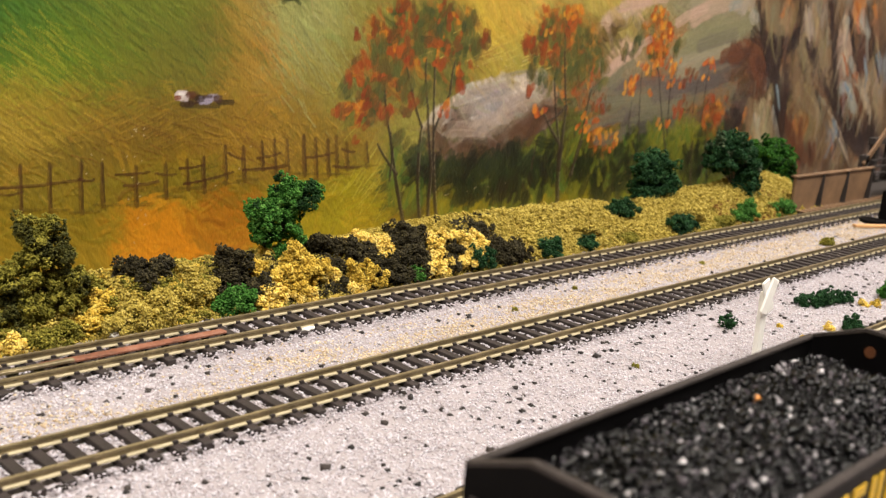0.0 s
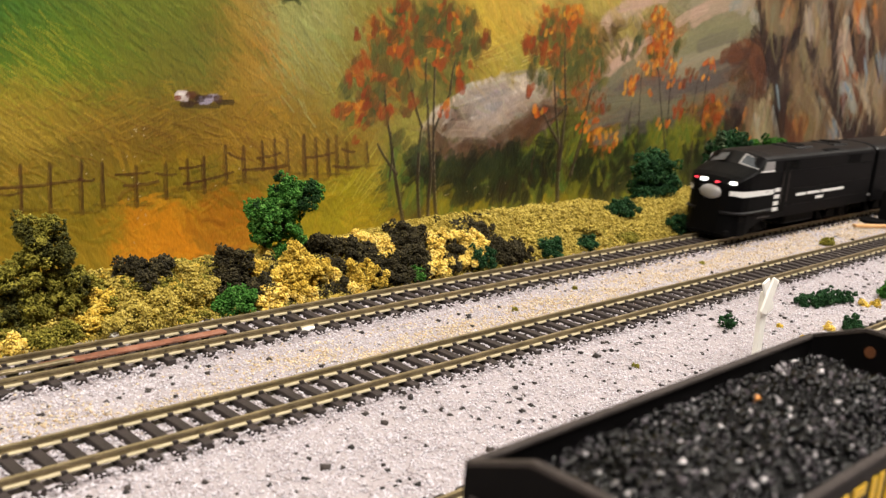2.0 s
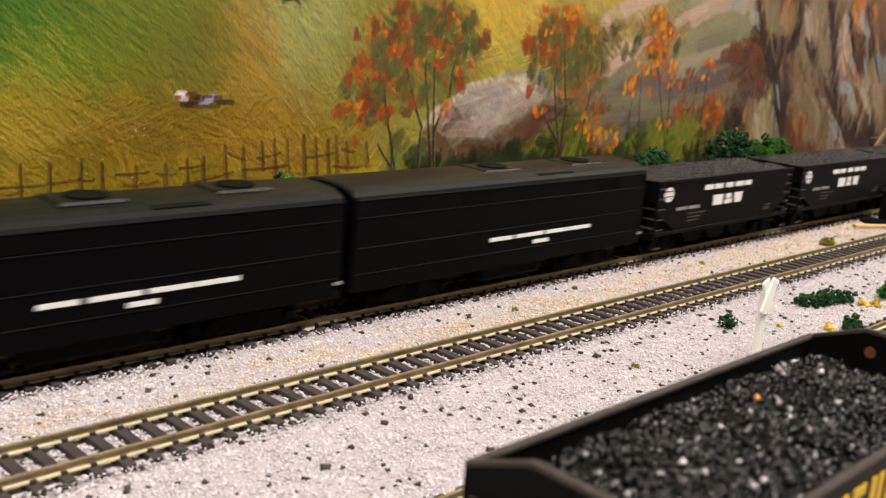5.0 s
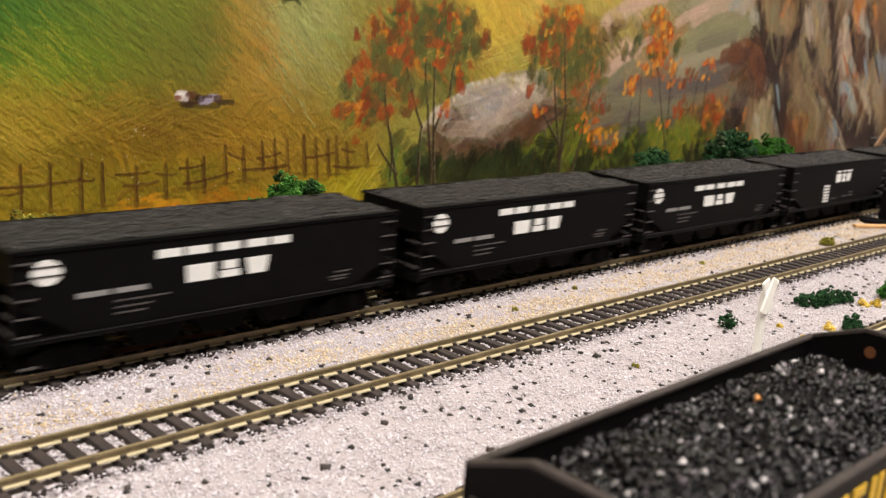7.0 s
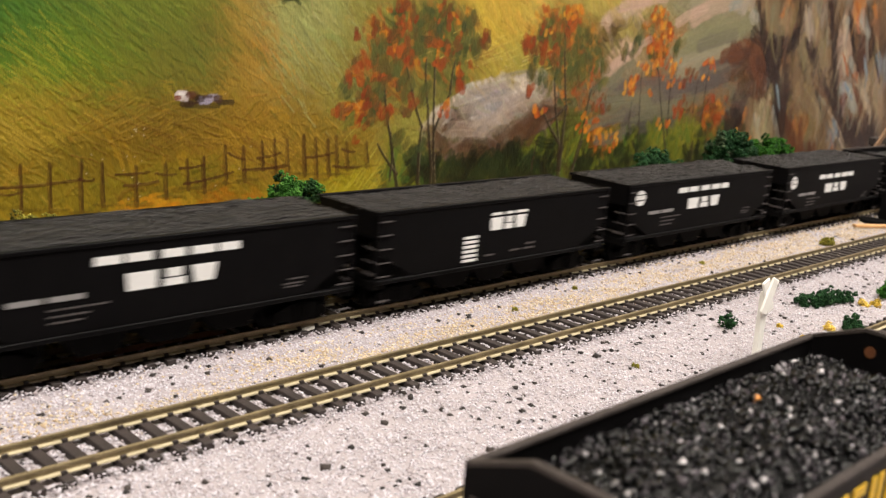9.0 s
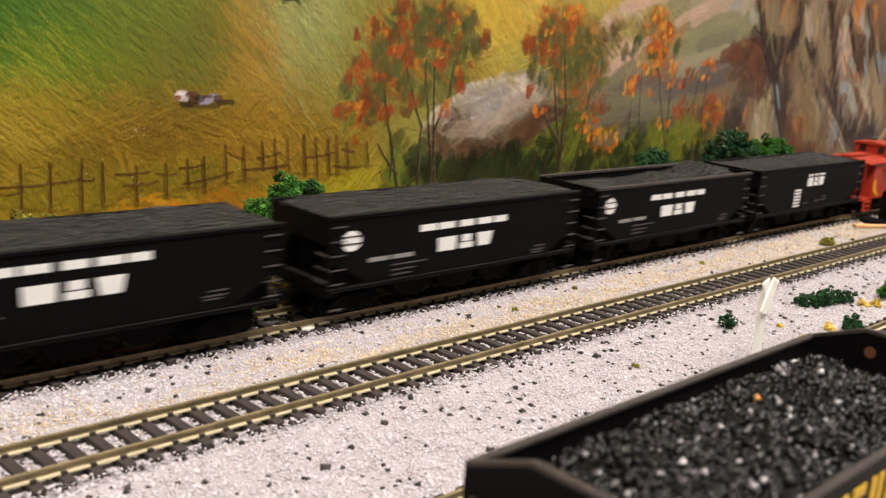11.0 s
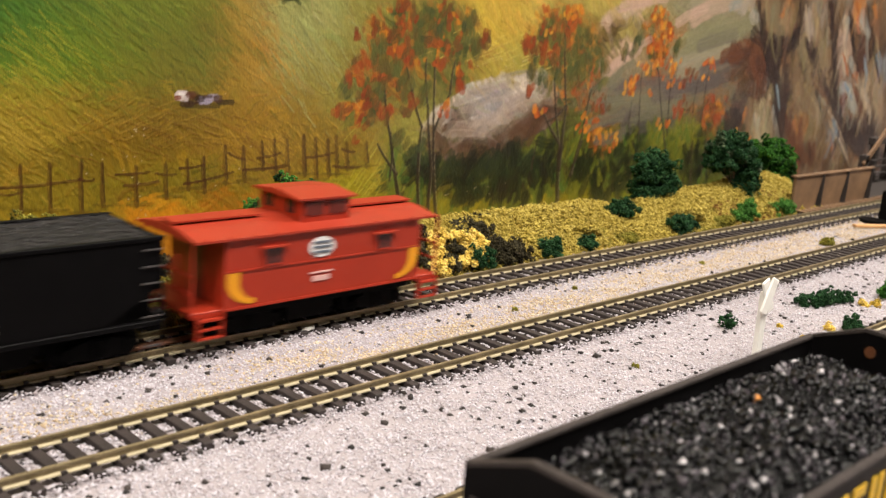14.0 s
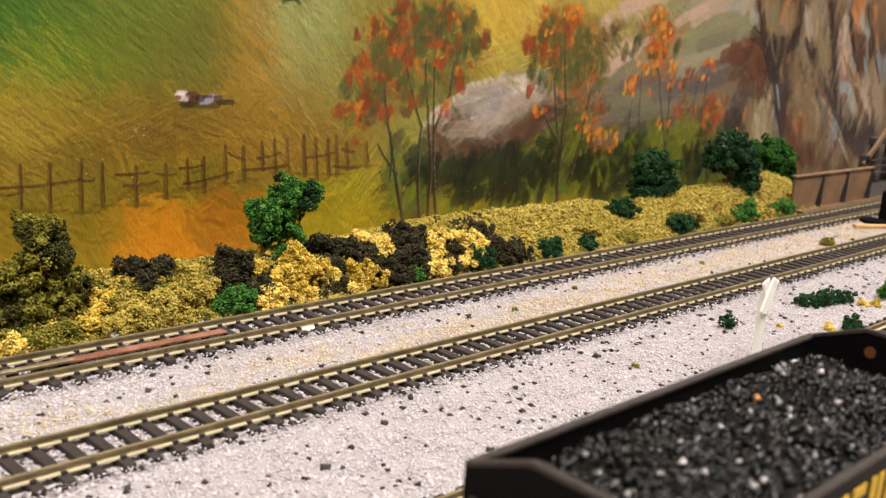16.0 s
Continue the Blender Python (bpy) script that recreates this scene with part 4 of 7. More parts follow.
def work_the_ground(cv):
    """The meadow in slanting strokes, picked up from the colours beneath."""
    r = cv.r
    for _ in range(4200):
        x, z = r.uniform(0.03, 0.60), r.uniform(0.0, 0.15)
        k = wide(x)
        rocky = x > 0.44 + 0.1 * r.normal() * 0.3 and z > 0.05
        t = -0.62 + 0.25 * r.normal() if z > 0.075 and not rocky else r.uniform(-1.0, 0.9)
        length, w = k * r.uniform(0.003, 0.010), k * r.uniform(0.0007, 0.0026)
        c = cv.at(x, z) * r.uniform(0.72, 1.32) * (1 + 0.08 * r.normal(size=3))
        cv.touch(x, z, x + length * math.cos(t), z + length * math.sin(t), w, np.clip(c, 0.004, 0.9), r.uniform(0.28, 0.68), r.uniform(0.35, 0.9), bend=0.15 * length * r.normal())
    # dry-brushed light hatching over the upper meadow and by the trees
    for cx, cz, sx, sz, n, c, t in ((0.068, 0.086, 0.012, 0.012, 170, (150, 146, 44), -0.66), (0.058, 0.060, 0.010, 0.010, 120, (176, 148, 58), -0.62), (0.105, 0.062, 0.018, 0.006, 70, (150, 118, 40), 0.4), (0.185, 0.055, 0.016, 0.008, 130, (172, 138, 52), -0.8), (0.172, 0.090, 0.008, 0.008, 50, (184, 136, 50), -0.9), (0.196, 0.096, 0.014, 0.014, 110, (152, 152, 98), -0.8), (0.238, 0.030, 0.012, 0.010, 90, (176, 166, 70), 0.9), (0.330, 0.095, 0.03, 0.006, 60, (206, 186, 96), 0.3), (0.145, 0.052, 0.03, 0.006, 90, (112, 70, 26), -0.5), (0.125, 0.058, 0.03, 0.006, 80, (104, 72, 24), -0.3), (0.10, 0.098, 0.03, 0.012, 90, (66, 88, 28), -0.6), (0.14, 0.100, 0.02, 0.014, 80, (92, 94, 36), -0.7), (0.075, 0.102, 0.016, 0.01, 70, (52, 92, 28), -0.6)):
        for _ in range(n):
            x, z = cx + sx * r.normal(), cz + sz * r.normal()
            length, q = r.uniform(0.004, 0.011), t + 0.12 * r.normal()
            cv.touch(x, z, x + length * math.cos(q), z + length * math.sin(q), r.uniform(0.0004, 0.0009), lin(c) * r.uniform(0.85, 1.15), 0.55, 0.75, body=1.4)


def work_the_rocks(cv):
    r = cv.r
    for row in GREY_ROCK:
        for _ in range(4):
            x0, z0, x1, z1, w = row
            j = 0.4 * w * r.normal(size=2)
            cv.touch(x0 + j[0], z0 + j[1], x1 + j[0], z1 + j[1], w * r.uniform(0.35, 0.8), lin(((104, 98, 84), (88, 80, 74), (116, 112, 88), (96, 84, 78))[r.integers(4)]) if z0 < 0.098 else lin(((140, 134, 104), (128, 124, 92), (150, 140, 116))[r.integers(3)]), 0.75, 0.5, bend=0.1 * w * r.normal())
    for row in LEDGES:
        cv.line(row, lin((186, 154, 134)), alpha=0.85, dry=0.5, bend=0.001)
    # the cliff's faces, hatched upright
    for rows, tones, n in ((CLIFF_TAN, ((130, 106, 76), (146, 122, 90), (112, 90, 66), (124, 112, 84)), 7), (CLIFF_BROWN, ((88, 50, 32), (104, 62, 40), (76, 48, 36)), 6), (CLIFF_DARK, ((46, 33, 31), (58, 42, 36), (38, 28, 27)), 9), (CLIFF_PALE, ((156, 148, 132), (170, 150, 130), (144, 146, 138), (178, 156, 128)), 5), (CLIFF_HUES, ((178, 112, 46), (164, 92, 46)), 4), (CLIFF_BLUES, ((126, 142, 148), (112, 128, 138)), 5)):
        for x0, z0, x1, z1, w in rows:
            for _ in range(n):
                a, b = r.uniform(0, 0.55), r.uniform(0.6, 1.1)
                j = 0.32 * w * r.normal()
                dx, dz = x1 - x0, z1 - z0
                cv.touch(x0 + dx * a + j, z0 + dz * a, x0 + dx * b + j * 0.7, z0 + dz * b, w * r.uniform(0.3, 0.75), lin(tones[r.integers(len(tones))]) * r.uniform(0.85, 1.15), 0.75, 0.55, bend=0.12 * w * r.normal(), taper=0.3)
    for _ in range(520):
        x, z = r.uniform(0.60, 0.93), r.uniform(0.01, 0.158)
        length = r.uniform(0.010, 0.026)
        c = cv.at(x, z) * r.uniform(0.72, 1.38) * (1 + 0.10 * r.normal(size=3))
        cv.touch(x, z, x + 0.28 * length * r.normal(), z - length, r.uniform(0.0022, 0.0070), np.clip(c, 0.006, 0.8), 0.6, 0.7, bend=0.002 * r.normal(), taper=0.4)
    # the boulder
    for row in BOULDER_LIGHT:
        for _ in range(2):
            j = 0.3 * row[4] * r.normal(size=2)
            cv.touch(row[0] + j[0], row[1] + j[1], row[2] + j[0], row[3] + j[1], row[4] * r.uniform(0.6, 1.0), lin(((164, 148, 132), (148, 138, 132), (182, 162, 146), (130, 120, 118))[r.integers(4)]), 0.32, 0.25, bend=0.001, body=0.5)
    for row in BOULDER_DARK:
        for _ in range(3):
            j = 0.3 * row[4] * r.normal(size=2)
            cv.touch(row[0] + j[0], row[1] + j[1], row[2] + j[0], row[3] + j[1], row[4] * r.uniform(0.4, 0.8), lin(((74, 48, 32), (88, 60, 42), (62, 46, 34), (96, 70, 50))[r.integers(4)]), 0.5, 0.35, bend=0.001, body=0.5)


def work_the_trees(cv):
    for row in UNDER_LIGHT:
        cv.cluster(row, ((98, 100, 30), (112, 112, 34), (84, 92, 32), (74, 92, 34)), 0.0050, 3.0, 1.45, 0.75, 0.6, 1.3)
    for row in UNDER_DARK:
        cv.cluster(row, ((24, 27, 16), (32, 38, 20), (28, 25, 19), (38, 46, 24), (24, 38, 21)), 0.0062, 1.6, 1.4, 0.85, 0.45, 1.5)
    for row in UNDER_LIGHT:
        cv.cluster(row, ((110, 112, 34), (92, 104, 36), (70, 100, 40)), 0.0034, 3.4, 1.5, 0.7, 0.6, 0.7)
    leaf_green, leaf_rust, leaf_amber = ((82, 86, 42), (66, 74, 36), (100, 94, 44), (92, 78, 36), (58, 68, 40)), ((138, 56, 24), (118, 48, 22), (150, 74, 30), (108, 64, 32), (98, 72, 36)), ((196, 118, 34), (176, 88, 28), (208, 146, 48), (160, 72, 28))
    for row in GREEN_SPOTS + GREEN_LEAVES:
        cv.cluster(row, leaf_green, 0.0056, 1.0, 1.3, 0.62, 0.5, 1.3)
    for row in TRUNKS:
        x0, z0, x1, z1, w = row
        cv.touch(x0, z0, x1, z1, 1.5 * w, lin((48, 38, 28)), 0.95, 0.2, bend=0.0008, taper=0.3)
        cv.touch(x0 + 0.25 * w, z0, x1 + 0.25 * w, z1, 0.35 * w, lin((136, 124, 100)), 0.55, 0.8)
    for row in SAPLINGS:
        cv.line(row, lin((56, 44, 36)), alpha=0.95, dry=0.3, bend=0.001, taper=0.3)
    for row in GREEN_LEAVES + GREEN_SPOTS:
        cv.cluster(row, leaf_green, 0.0044, 1.0, 1.3, 0.8, 0.4, 0.8)
    for row in RUST_LEAVES:
        cv.cluster(row, leaf_rust, 0.0037, 0.9, 1.2, 0.85, 0.35, 1.1)
    for row in RUST_SPOTS:
        cv.cluster(row, leaf_rust, 0.0042, 0.9, 1.4, 0.88, 0.35, 1.5)
    for row in AMBER_LEAVES + AMBER_SPOTS:
        cv.cluster(row, leaf_amber, 0.0036, 0.8, 1.3, 0.88, 0.35, 1.7)


def work_the_fence_and_cattle(cv):
    r = cv.r
    for row in FENCE_POSTS:
        x0, z0, x1, z1, w = row
        cv.touch(x0, z0, x1, z1, 1.4 * w, lin((76, 46, 22)), 0.7, 0.6, bend=0.0003)
        cv.touch(x0 + 0.2 * w, z0 + 0.002, x1, z1 + 0.001, 0.8 * w, lin((56, 32, 18)), 0.7, 0.6)
        cv.touch(x0 - 0.004, z0 + 0.0006, x0 + 0.007, z0 + 0.0002, 0.0016, lin((84, 66, 22)), 0.6, 0.6)
    for row in FENCE_RAILS:
        cv.touch(*row[:4], 1.3 * row[4], lin((70, 40, 22)), 0.9, 0.35, bend=-0.0005)
    # brown and white cattle lying in the meadow, with their shade
    for x, z, rx, rz, c in ((0.1385, 0.0695, 0.0125, 0.0016, (74, 62, 24)), (0.1500, 0.0706, 0.0056, 0.0013, (54, 42, 22)), (0.1340, 0.0722, 0.0030, 0.0030, (62, 36, 22)), (0.1312, 0.0700, 0.0034, 0.0016, (52, 34, 22)), (0.1288, 0.0734, 0.0024, 0.0024, (204, 190, 190)), (0.1268, 0.0726, 0.0010, 0.0012, (120, 58, 36)), (0.1330, 0.0738, 0.0016, 0.0018, (86, 50, 34)), (0.1398, 0.0716, 0.0030, 0.0020, (160, 152, 176)), (0.1436, 0.0728, 0.0026, 0.0018, (146, 138, 160)), (0.1460, 0.0722, 0.0010, 0.0020, (74, 50, 40)), (0.1408, 0.0732, 0.0030, 0.0008, (70, 48, 40)), (0.1372, 0.0722, 0.0006, 0.0022, (52, 36, 26)), (0.1286, 0.0742, 0.0014, 0.0008, (226, 218, 214))):
        cv.touch(x - 0.6 * rx, z, x + 0.6 * rx, z, 2 * rz, lin(c), 0.92, 0.25)
    for _ in range(26):
        cv.touch(0.1812 + 0.004 * r.normal(), 0.1172 + 0.0012 * r.normal(), 0.184 + 0.004 * r.normal(), 0.1178, 0.0020, lin((58, 66, 30)), 0.7, 0.5)
    # glints of the varnish, put in as pale specks of colour
    for cx, cz, sx, sz, n in ((0.108, 0.060, 0.004, 0.002, 6), (0.096, 0.047, 0.010, 0.005, 9), (0.155, 0.058, 0.02, 0.012, 4), (0.110, 0.028, 0.004, 0.006, 7), (0.318, 0.022, 0.014, 0.003, 8), (0.335, 0.094, 0.02, 0.002, 10)):
        for _ in range(n):
            x, z = cx + sx * r.normal(), cz + sz * r.normal()
            cv.touch(x, z, x + 0.0004, z + 0.0004 * r.normal(), 0.0005, lin((196, 182, 150)), 0.65, 0.2)


def mural():
    cv = Canvas()
    for work in (work_the_ground, work_the_rocks, work_the_trees, work_the_fence_and_cattle):
        work(cv)
    x, z = cv.x, cv.z
    h, w = x.shape
    i = np.arange(h * w).reshape(h, w)
    q = np.stack([i[:-1, :-1], i[:-1, 1:], i[1:, 1:], i[1:, :-1]], -1).reshape(-1, 4)
    m = bpy.data.materials.new("painted_canvas")
    m.use_nodes = True
    n, l = m.node_tree.nodes, m.node_tree.links
    b = n["Principled BSDF"]
    at = n.new("ShaderNodeVertexColor")
    at.layer_name = "paint"
    streak, dry, mix = n.new("ShaderNodeTexNoise"), n.new("ShaderNodeMapRange"), n.new("ShaderNodeMix")
    streak.inputs["Scale"].default_value, streak.inputs["Detail"].default_value, streak.inputs["Roughness"].default_value = 1100, 5, 0.7
    dry.inputs["From Min"].default_value, dry.inputs["From Max"].default_value = 0.3, 0.7
    dry.inputs["To Min"].default_value, dry.inputs["To Max"].default_value = 0.86, 1.14
    mix.data_type, mix.blend_type = "RGBA", "MULTIPLY"
    mix.inputs["Factor"].default_value = 1.0
    l.new(at.outputs["Color"], mix.inputs["A"])
    l.new(streak.outputs["Fac"], dry.inputs["Value"])
    l.new(dry.outputs["Result"], mix.inputs["B"])
    l.new(mix.outputs["Result"], b.inputs["Base Color"])
    b.inputs["Roughness"].default_value = 0.36
    tc, mp, no, bp = n.new("ShaderNodeTexCoord"), n.new("ShaderNodeMapping"), n.new("ShaderNodeTexNoise"), n.new("ShaderNodeBump")
    mp.inputs["Rotation"].default_value = (0, radians(-48), 0)
    mp.inputs["Scale"].default_value = (1, 1, 0.4)
    no.inputs["Scale"].default_value, no.inputs["Detail"].default_value = 900, 5
    bp.inputs["Strength"].default_value, bp.inputs["Distance"].default_value = 0.5, 0.0005
    l.new(tc.outputs["Object"], mp.inputs["Vector"])
    l.new(mp.outputs[0], no.inputs["Vector"])
    l.new(mp.outputs[0], streak.inputs["Vector"])
    l.new(no.outputs["Fac"], bp.inputs["Height"])
    l.new(bp.outputs["Normal"], b.inputs["Normal"])
    me = raw_mesh("canvas", np.stack([x, -0.00028 * np.clip(cv.relief, -1, 1.5), z], -1).reshape(-1, 3), q, m, True)
    ca = me.color_attributes.new("paint", "FLOAT_COLOR", "POINT")
    rgba = np.ones((h * w, 4), np.float32)
    rgba[:, :3] = np.clip(cv.colour, 0.003, 0.9).reshape(-1, 3)
    ca.data.foreach_set("color", rgba.ravel())
    root = empty("painted_backdrop", (0, MURAL_Y, 0), label="hand-painted hillside mural with autumn trees and cliffs", category="backdrop", kind="structure")
    c = new("canvas", me)
    c.parent = root
    part("board", boxes((-2.4, 2.9, 0.002, 0.012, -0.004, 0.44)), M_CEIL, root)
    return root


mural()


def flat_up(bm):
    for f in bm.faces:
        f.normal_update()
        if f.normal.y > 0:
            f.normal_flip()


# ---- the grassy bank behind the rear track ----
def bank_height(x, y):
    """Rises from the rear track to a crest, then runs level to the mural."""
    crest = 0.0125 + 0.0055 * np.clip((x - 0.15) / 0.08, 0, 1) - 0.005 * np.exp(-((x - 0.40) / 0.03) ** 2) + 0.005 * np.exp(-((x - 0.55) / 0.035) ** 2)
    crest = crest * np.clip((0.635 - x) / 0.05, 0, 1) * np.clip((x + 0.6) / 0.2, 0, 1)
    s = np.clip((y - 0.0765) / 0.030, 0, 1)
    return crest * (s * s * (3 - 2 * s)) ** 0.8 * (1 - 0.75 * np.clip((y - 0.112) / 0.03, 0, 1))


def bank():
    xs, ys = np.arange(-0.5, 0.64, 0.003), np.arange(0.0745, 0.1501, 0.0025)
    x, y = np.meshgrid(xs, ys)
    z = bank_height(x, y) + 0.0012 * vnoise(x * 150, y * 150, 41) * (y > 0.079) - 0.001
    h, w = x.shape
    i = np.arange(h * w).reshape(h, w)
    q = np.stack([i[:-1, :-1], i[:-1, 1:], i[1:, 1:], i[1:, :-1]], -1).reshape(-1, 4)
    ob = new("grassy_bank", raw_mesh("grassy_bank", np.stack([x, y, z], -1).reshape(-1, 3), q, M_GRASSBED, True))
    tagged(ob, label="low bank covered in dry yellow-green grass", category="bank", kind="structure")


M_GRASSBED = material("grass_bed", [(0.3, srgb(124, 100, 34)), (0.5, srgb(166, 140, 54)), (0.7, srgb(188, 164, 72))], 0.95, scale=250, fine=1400, bump=0.8, dist=0.001)
bank()


def foam(r, lumps, lump, per):
    """Grains packed on the skins of small round lumps."""
    n = len(lumps)
    e = r.normal(size=(n, per, 3))
    e /= np.linalg.norm(e, axis=2)[..., None]
    rad = lump * r.uniform(0.65, 1.35, (n, 1, 1)) * r.uniform(0.72, 1.06, (n, per, 1))
    return (lumps[:, None] + e * rad).reshape(-1, 3)


def skin(r, centre, radii, lump, full=1.0):
    """Places of the lumps over an uneven oval form."""
    a, b, c = radii
    n = max(5, int(full * 4 * (a * b + b * c + a * c) / (2.6 * lump * lump)))
    d = r.normal(size=(n, 3))
    d /= np.linalg.norm(d, axis=1)[:, None]
    reach = r.uniform(0.45, 1.0, (n, 1)) ** 0.6 * (1 + 0.22 * np.sin(d[:, :1] * 5 + r.uniform(0, 6)) + 0.18 * np.sin(d[:, 2:] * 6 + r.uniform(0, 6)) + 0.16 * np.sin(d[:, 1:2] * 7 + r.uniform(0, 6)))
    return np.array(centre) + np.array(radii) * d * reach


def turf(name, x0, x1, y0, y1, n, size, mat, label, pick=None, per=9, lump=0.0011):
    """Little clumps of ground foam over the bank."""
    x, y = rng.uniform(x0, x1, n), rng.uniform(y0, y1, n)
    if pick is not None:
        k = pick(x, y)
        x, y = x[k], y[k]
    z = bank_height(x, y) + 0.0014 * vnoise(x * 150, y * 150, 41) * (y > 0.079) + rng.uniform(-0.0006, 0.0006, len(x))
    p = foam(rng, np.stack([x, y, z], 1), lump, per)
    ob = new(name, grain_mesh(name, p, rng.uniform(0.5, 1.3, len(p)) * size, mat, 0.9, 0.35, 0.8, TETRA))
    ob.data.shade_smooth()
    tagged(ob, label=label, category="grass", kind="stuff")


turf("dry_turf", 0.02, 0.64, 0.0775, 0.125, 9500, 0.00062, M_GRASS, "fine dry yellow-green turf on the bank")
turf("green_turf", 0.02, 0.64, 0.0765, 0.092, 1100, 0.00055, M_OLIVE, "patches of olive turf beside the track", lambda x, y: vnoise(x * 60, y * 60, 51) > 0.15)
turf("golden_turf", 0.02, 0.13, 0.078, 0.12, 1400, 0.00058, M_GOLDFOAM, "golden turf tufts at the foot of the bank", lambda x, y: vnoise(x * 90, y * 90, 52) > 0.2)
turf("tufted_turf", 0.27, 0.63, 0.080, 0.114, 2600, 0.0008, M_GRASS, "coarser tufts of dry grass on the bank", lump=0.0017, per=12)
turf("dark_undergrowth", 0.115, 0.280, 0.079, 0.110, 2400, 0.00065, M_DARKFOAM, "dark low undergrowth between the bushes", lambda x, y: vnoise(x * 70, y * 70, 55) > -0.1, lump=0.0014)
turf("olive_turf", 0.02, 0.125, 0.079, 0.116, 2200, 0.0006, M_OLIVE, "olive turf on the bank", lambda x, y: vnoise(x * 80, y * 80, 56) > -0.1)
turf("brown_turf", 0.47, 0.62, 0.078, 0.094, 900, 0.0007, M_BROWNFOAM, "russet turf patches by the bridge", lambda x, y: vnoise(x * 80, y * 80, 53) > 0.1)


# ---- foam bushes and trees ----
def bush(name, at, radii, mat, label, lump=0.0017, per=46, grain=0.00052, seed=1, category="bush", group="", full=1.0):
    r = np.random.default_rng(seed)
    p = foam(r, skin(r, (0, 0, radii[2] * 0.8), radii, lump, full), lump, per)
    p[:, 2] = np.maximum(p[:, 2], -0.0005)
    ob = new(name, grain_mesh(name, p, r.uniform(0.55, 1.4, len(p)) * grain, mat, 1.0, 0.35, 0.85, TETRA))
    ob.data.shade_smooth()
    ob.location = at
    return tagged(ob, label=label, category=category, group=group)


def tree(at, height, mat, label, seed, crowns, trunk=0.0011, lean=0.0, lump=0.0022, per=48, grain=0.00064, shade=None):
    """A tapered trunk with limbs, and a crown of foam clumps. crowns: x, y, z, rx, ry, rz."""
    r = np.random.default_rng(seed)
    root = empty("model_tree", at, label=label, category="tree", group="model trees on the bank")
    bm = bmesh.new()
    k = 8
    secs = []
    for i in range(7):
        s = i / 6
        rad = trunk * (1 - 0.7 * s)
        secs.append([(lean * s * s + rad * math.cos(2 * math.pi * j / k), rad * math.sin(2 * math.pi * j / k), height * 0.75 * s - 0.002) for j in range(k)])
    loft(bm, secs)
    for cx, cy, cz, *_ in crowns:
        a = Vector((lean * 0.2, 0, height * 0.25))
        b = Vector((cx, cy, cz))
        cyl(bm, (a + b) / 2, b - a, trunk * 0.5, (b - a).length, 6, trunk * 0.2)
    part("trunk", bm, M_BARK, root)
    p = np.concatenate([foam(r, skin(r, c[:3], c[3:6], lump, 0.85), lump, per) for c in crowns])
    # Grains painted darker by noise as shade among clumps; one tree takes twig tips.
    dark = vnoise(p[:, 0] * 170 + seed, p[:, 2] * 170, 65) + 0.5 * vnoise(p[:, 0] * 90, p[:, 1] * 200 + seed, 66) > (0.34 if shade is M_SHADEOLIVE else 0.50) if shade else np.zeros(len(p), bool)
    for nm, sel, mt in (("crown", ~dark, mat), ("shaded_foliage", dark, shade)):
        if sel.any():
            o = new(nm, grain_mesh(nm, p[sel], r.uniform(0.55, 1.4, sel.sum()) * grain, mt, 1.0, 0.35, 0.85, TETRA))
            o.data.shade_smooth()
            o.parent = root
    return root


def on_bank(x, y, dz=0.0):
    return (x, y, float(bank_height(np.array(x), np.array(y))) + dz - 0.001)


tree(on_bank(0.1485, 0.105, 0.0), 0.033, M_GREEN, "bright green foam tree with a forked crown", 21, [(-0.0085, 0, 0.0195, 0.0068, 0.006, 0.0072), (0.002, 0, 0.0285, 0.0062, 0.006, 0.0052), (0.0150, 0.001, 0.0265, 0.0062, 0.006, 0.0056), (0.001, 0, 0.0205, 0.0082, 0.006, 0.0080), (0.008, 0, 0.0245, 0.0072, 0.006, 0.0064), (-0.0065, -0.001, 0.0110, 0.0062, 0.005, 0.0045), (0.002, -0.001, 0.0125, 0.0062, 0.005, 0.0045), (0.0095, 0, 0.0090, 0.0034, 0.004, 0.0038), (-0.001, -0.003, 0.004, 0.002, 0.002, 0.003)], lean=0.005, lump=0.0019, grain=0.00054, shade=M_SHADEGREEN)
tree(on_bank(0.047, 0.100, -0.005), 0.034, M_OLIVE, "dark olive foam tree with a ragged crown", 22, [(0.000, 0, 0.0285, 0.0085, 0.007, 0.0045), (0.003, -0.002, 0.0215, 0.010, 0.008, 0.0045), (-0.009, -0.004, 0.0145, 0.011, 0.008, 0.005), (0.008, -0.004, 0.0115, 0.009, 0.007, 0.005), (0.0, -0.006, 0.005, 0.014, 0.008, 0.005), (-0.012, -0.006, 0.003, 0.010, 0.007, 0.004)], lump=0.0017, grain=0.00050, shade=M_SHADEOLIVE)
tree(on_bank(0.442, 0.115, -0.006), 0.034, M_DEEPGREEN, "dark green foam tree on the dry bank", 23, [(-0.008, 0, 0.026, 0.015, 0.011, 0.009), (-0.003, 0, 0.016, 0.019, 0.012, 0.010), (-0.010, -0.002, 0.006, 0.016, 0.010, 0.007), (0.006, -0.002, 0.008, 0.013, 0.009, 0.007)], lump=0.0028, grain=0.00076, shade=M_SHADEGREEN)
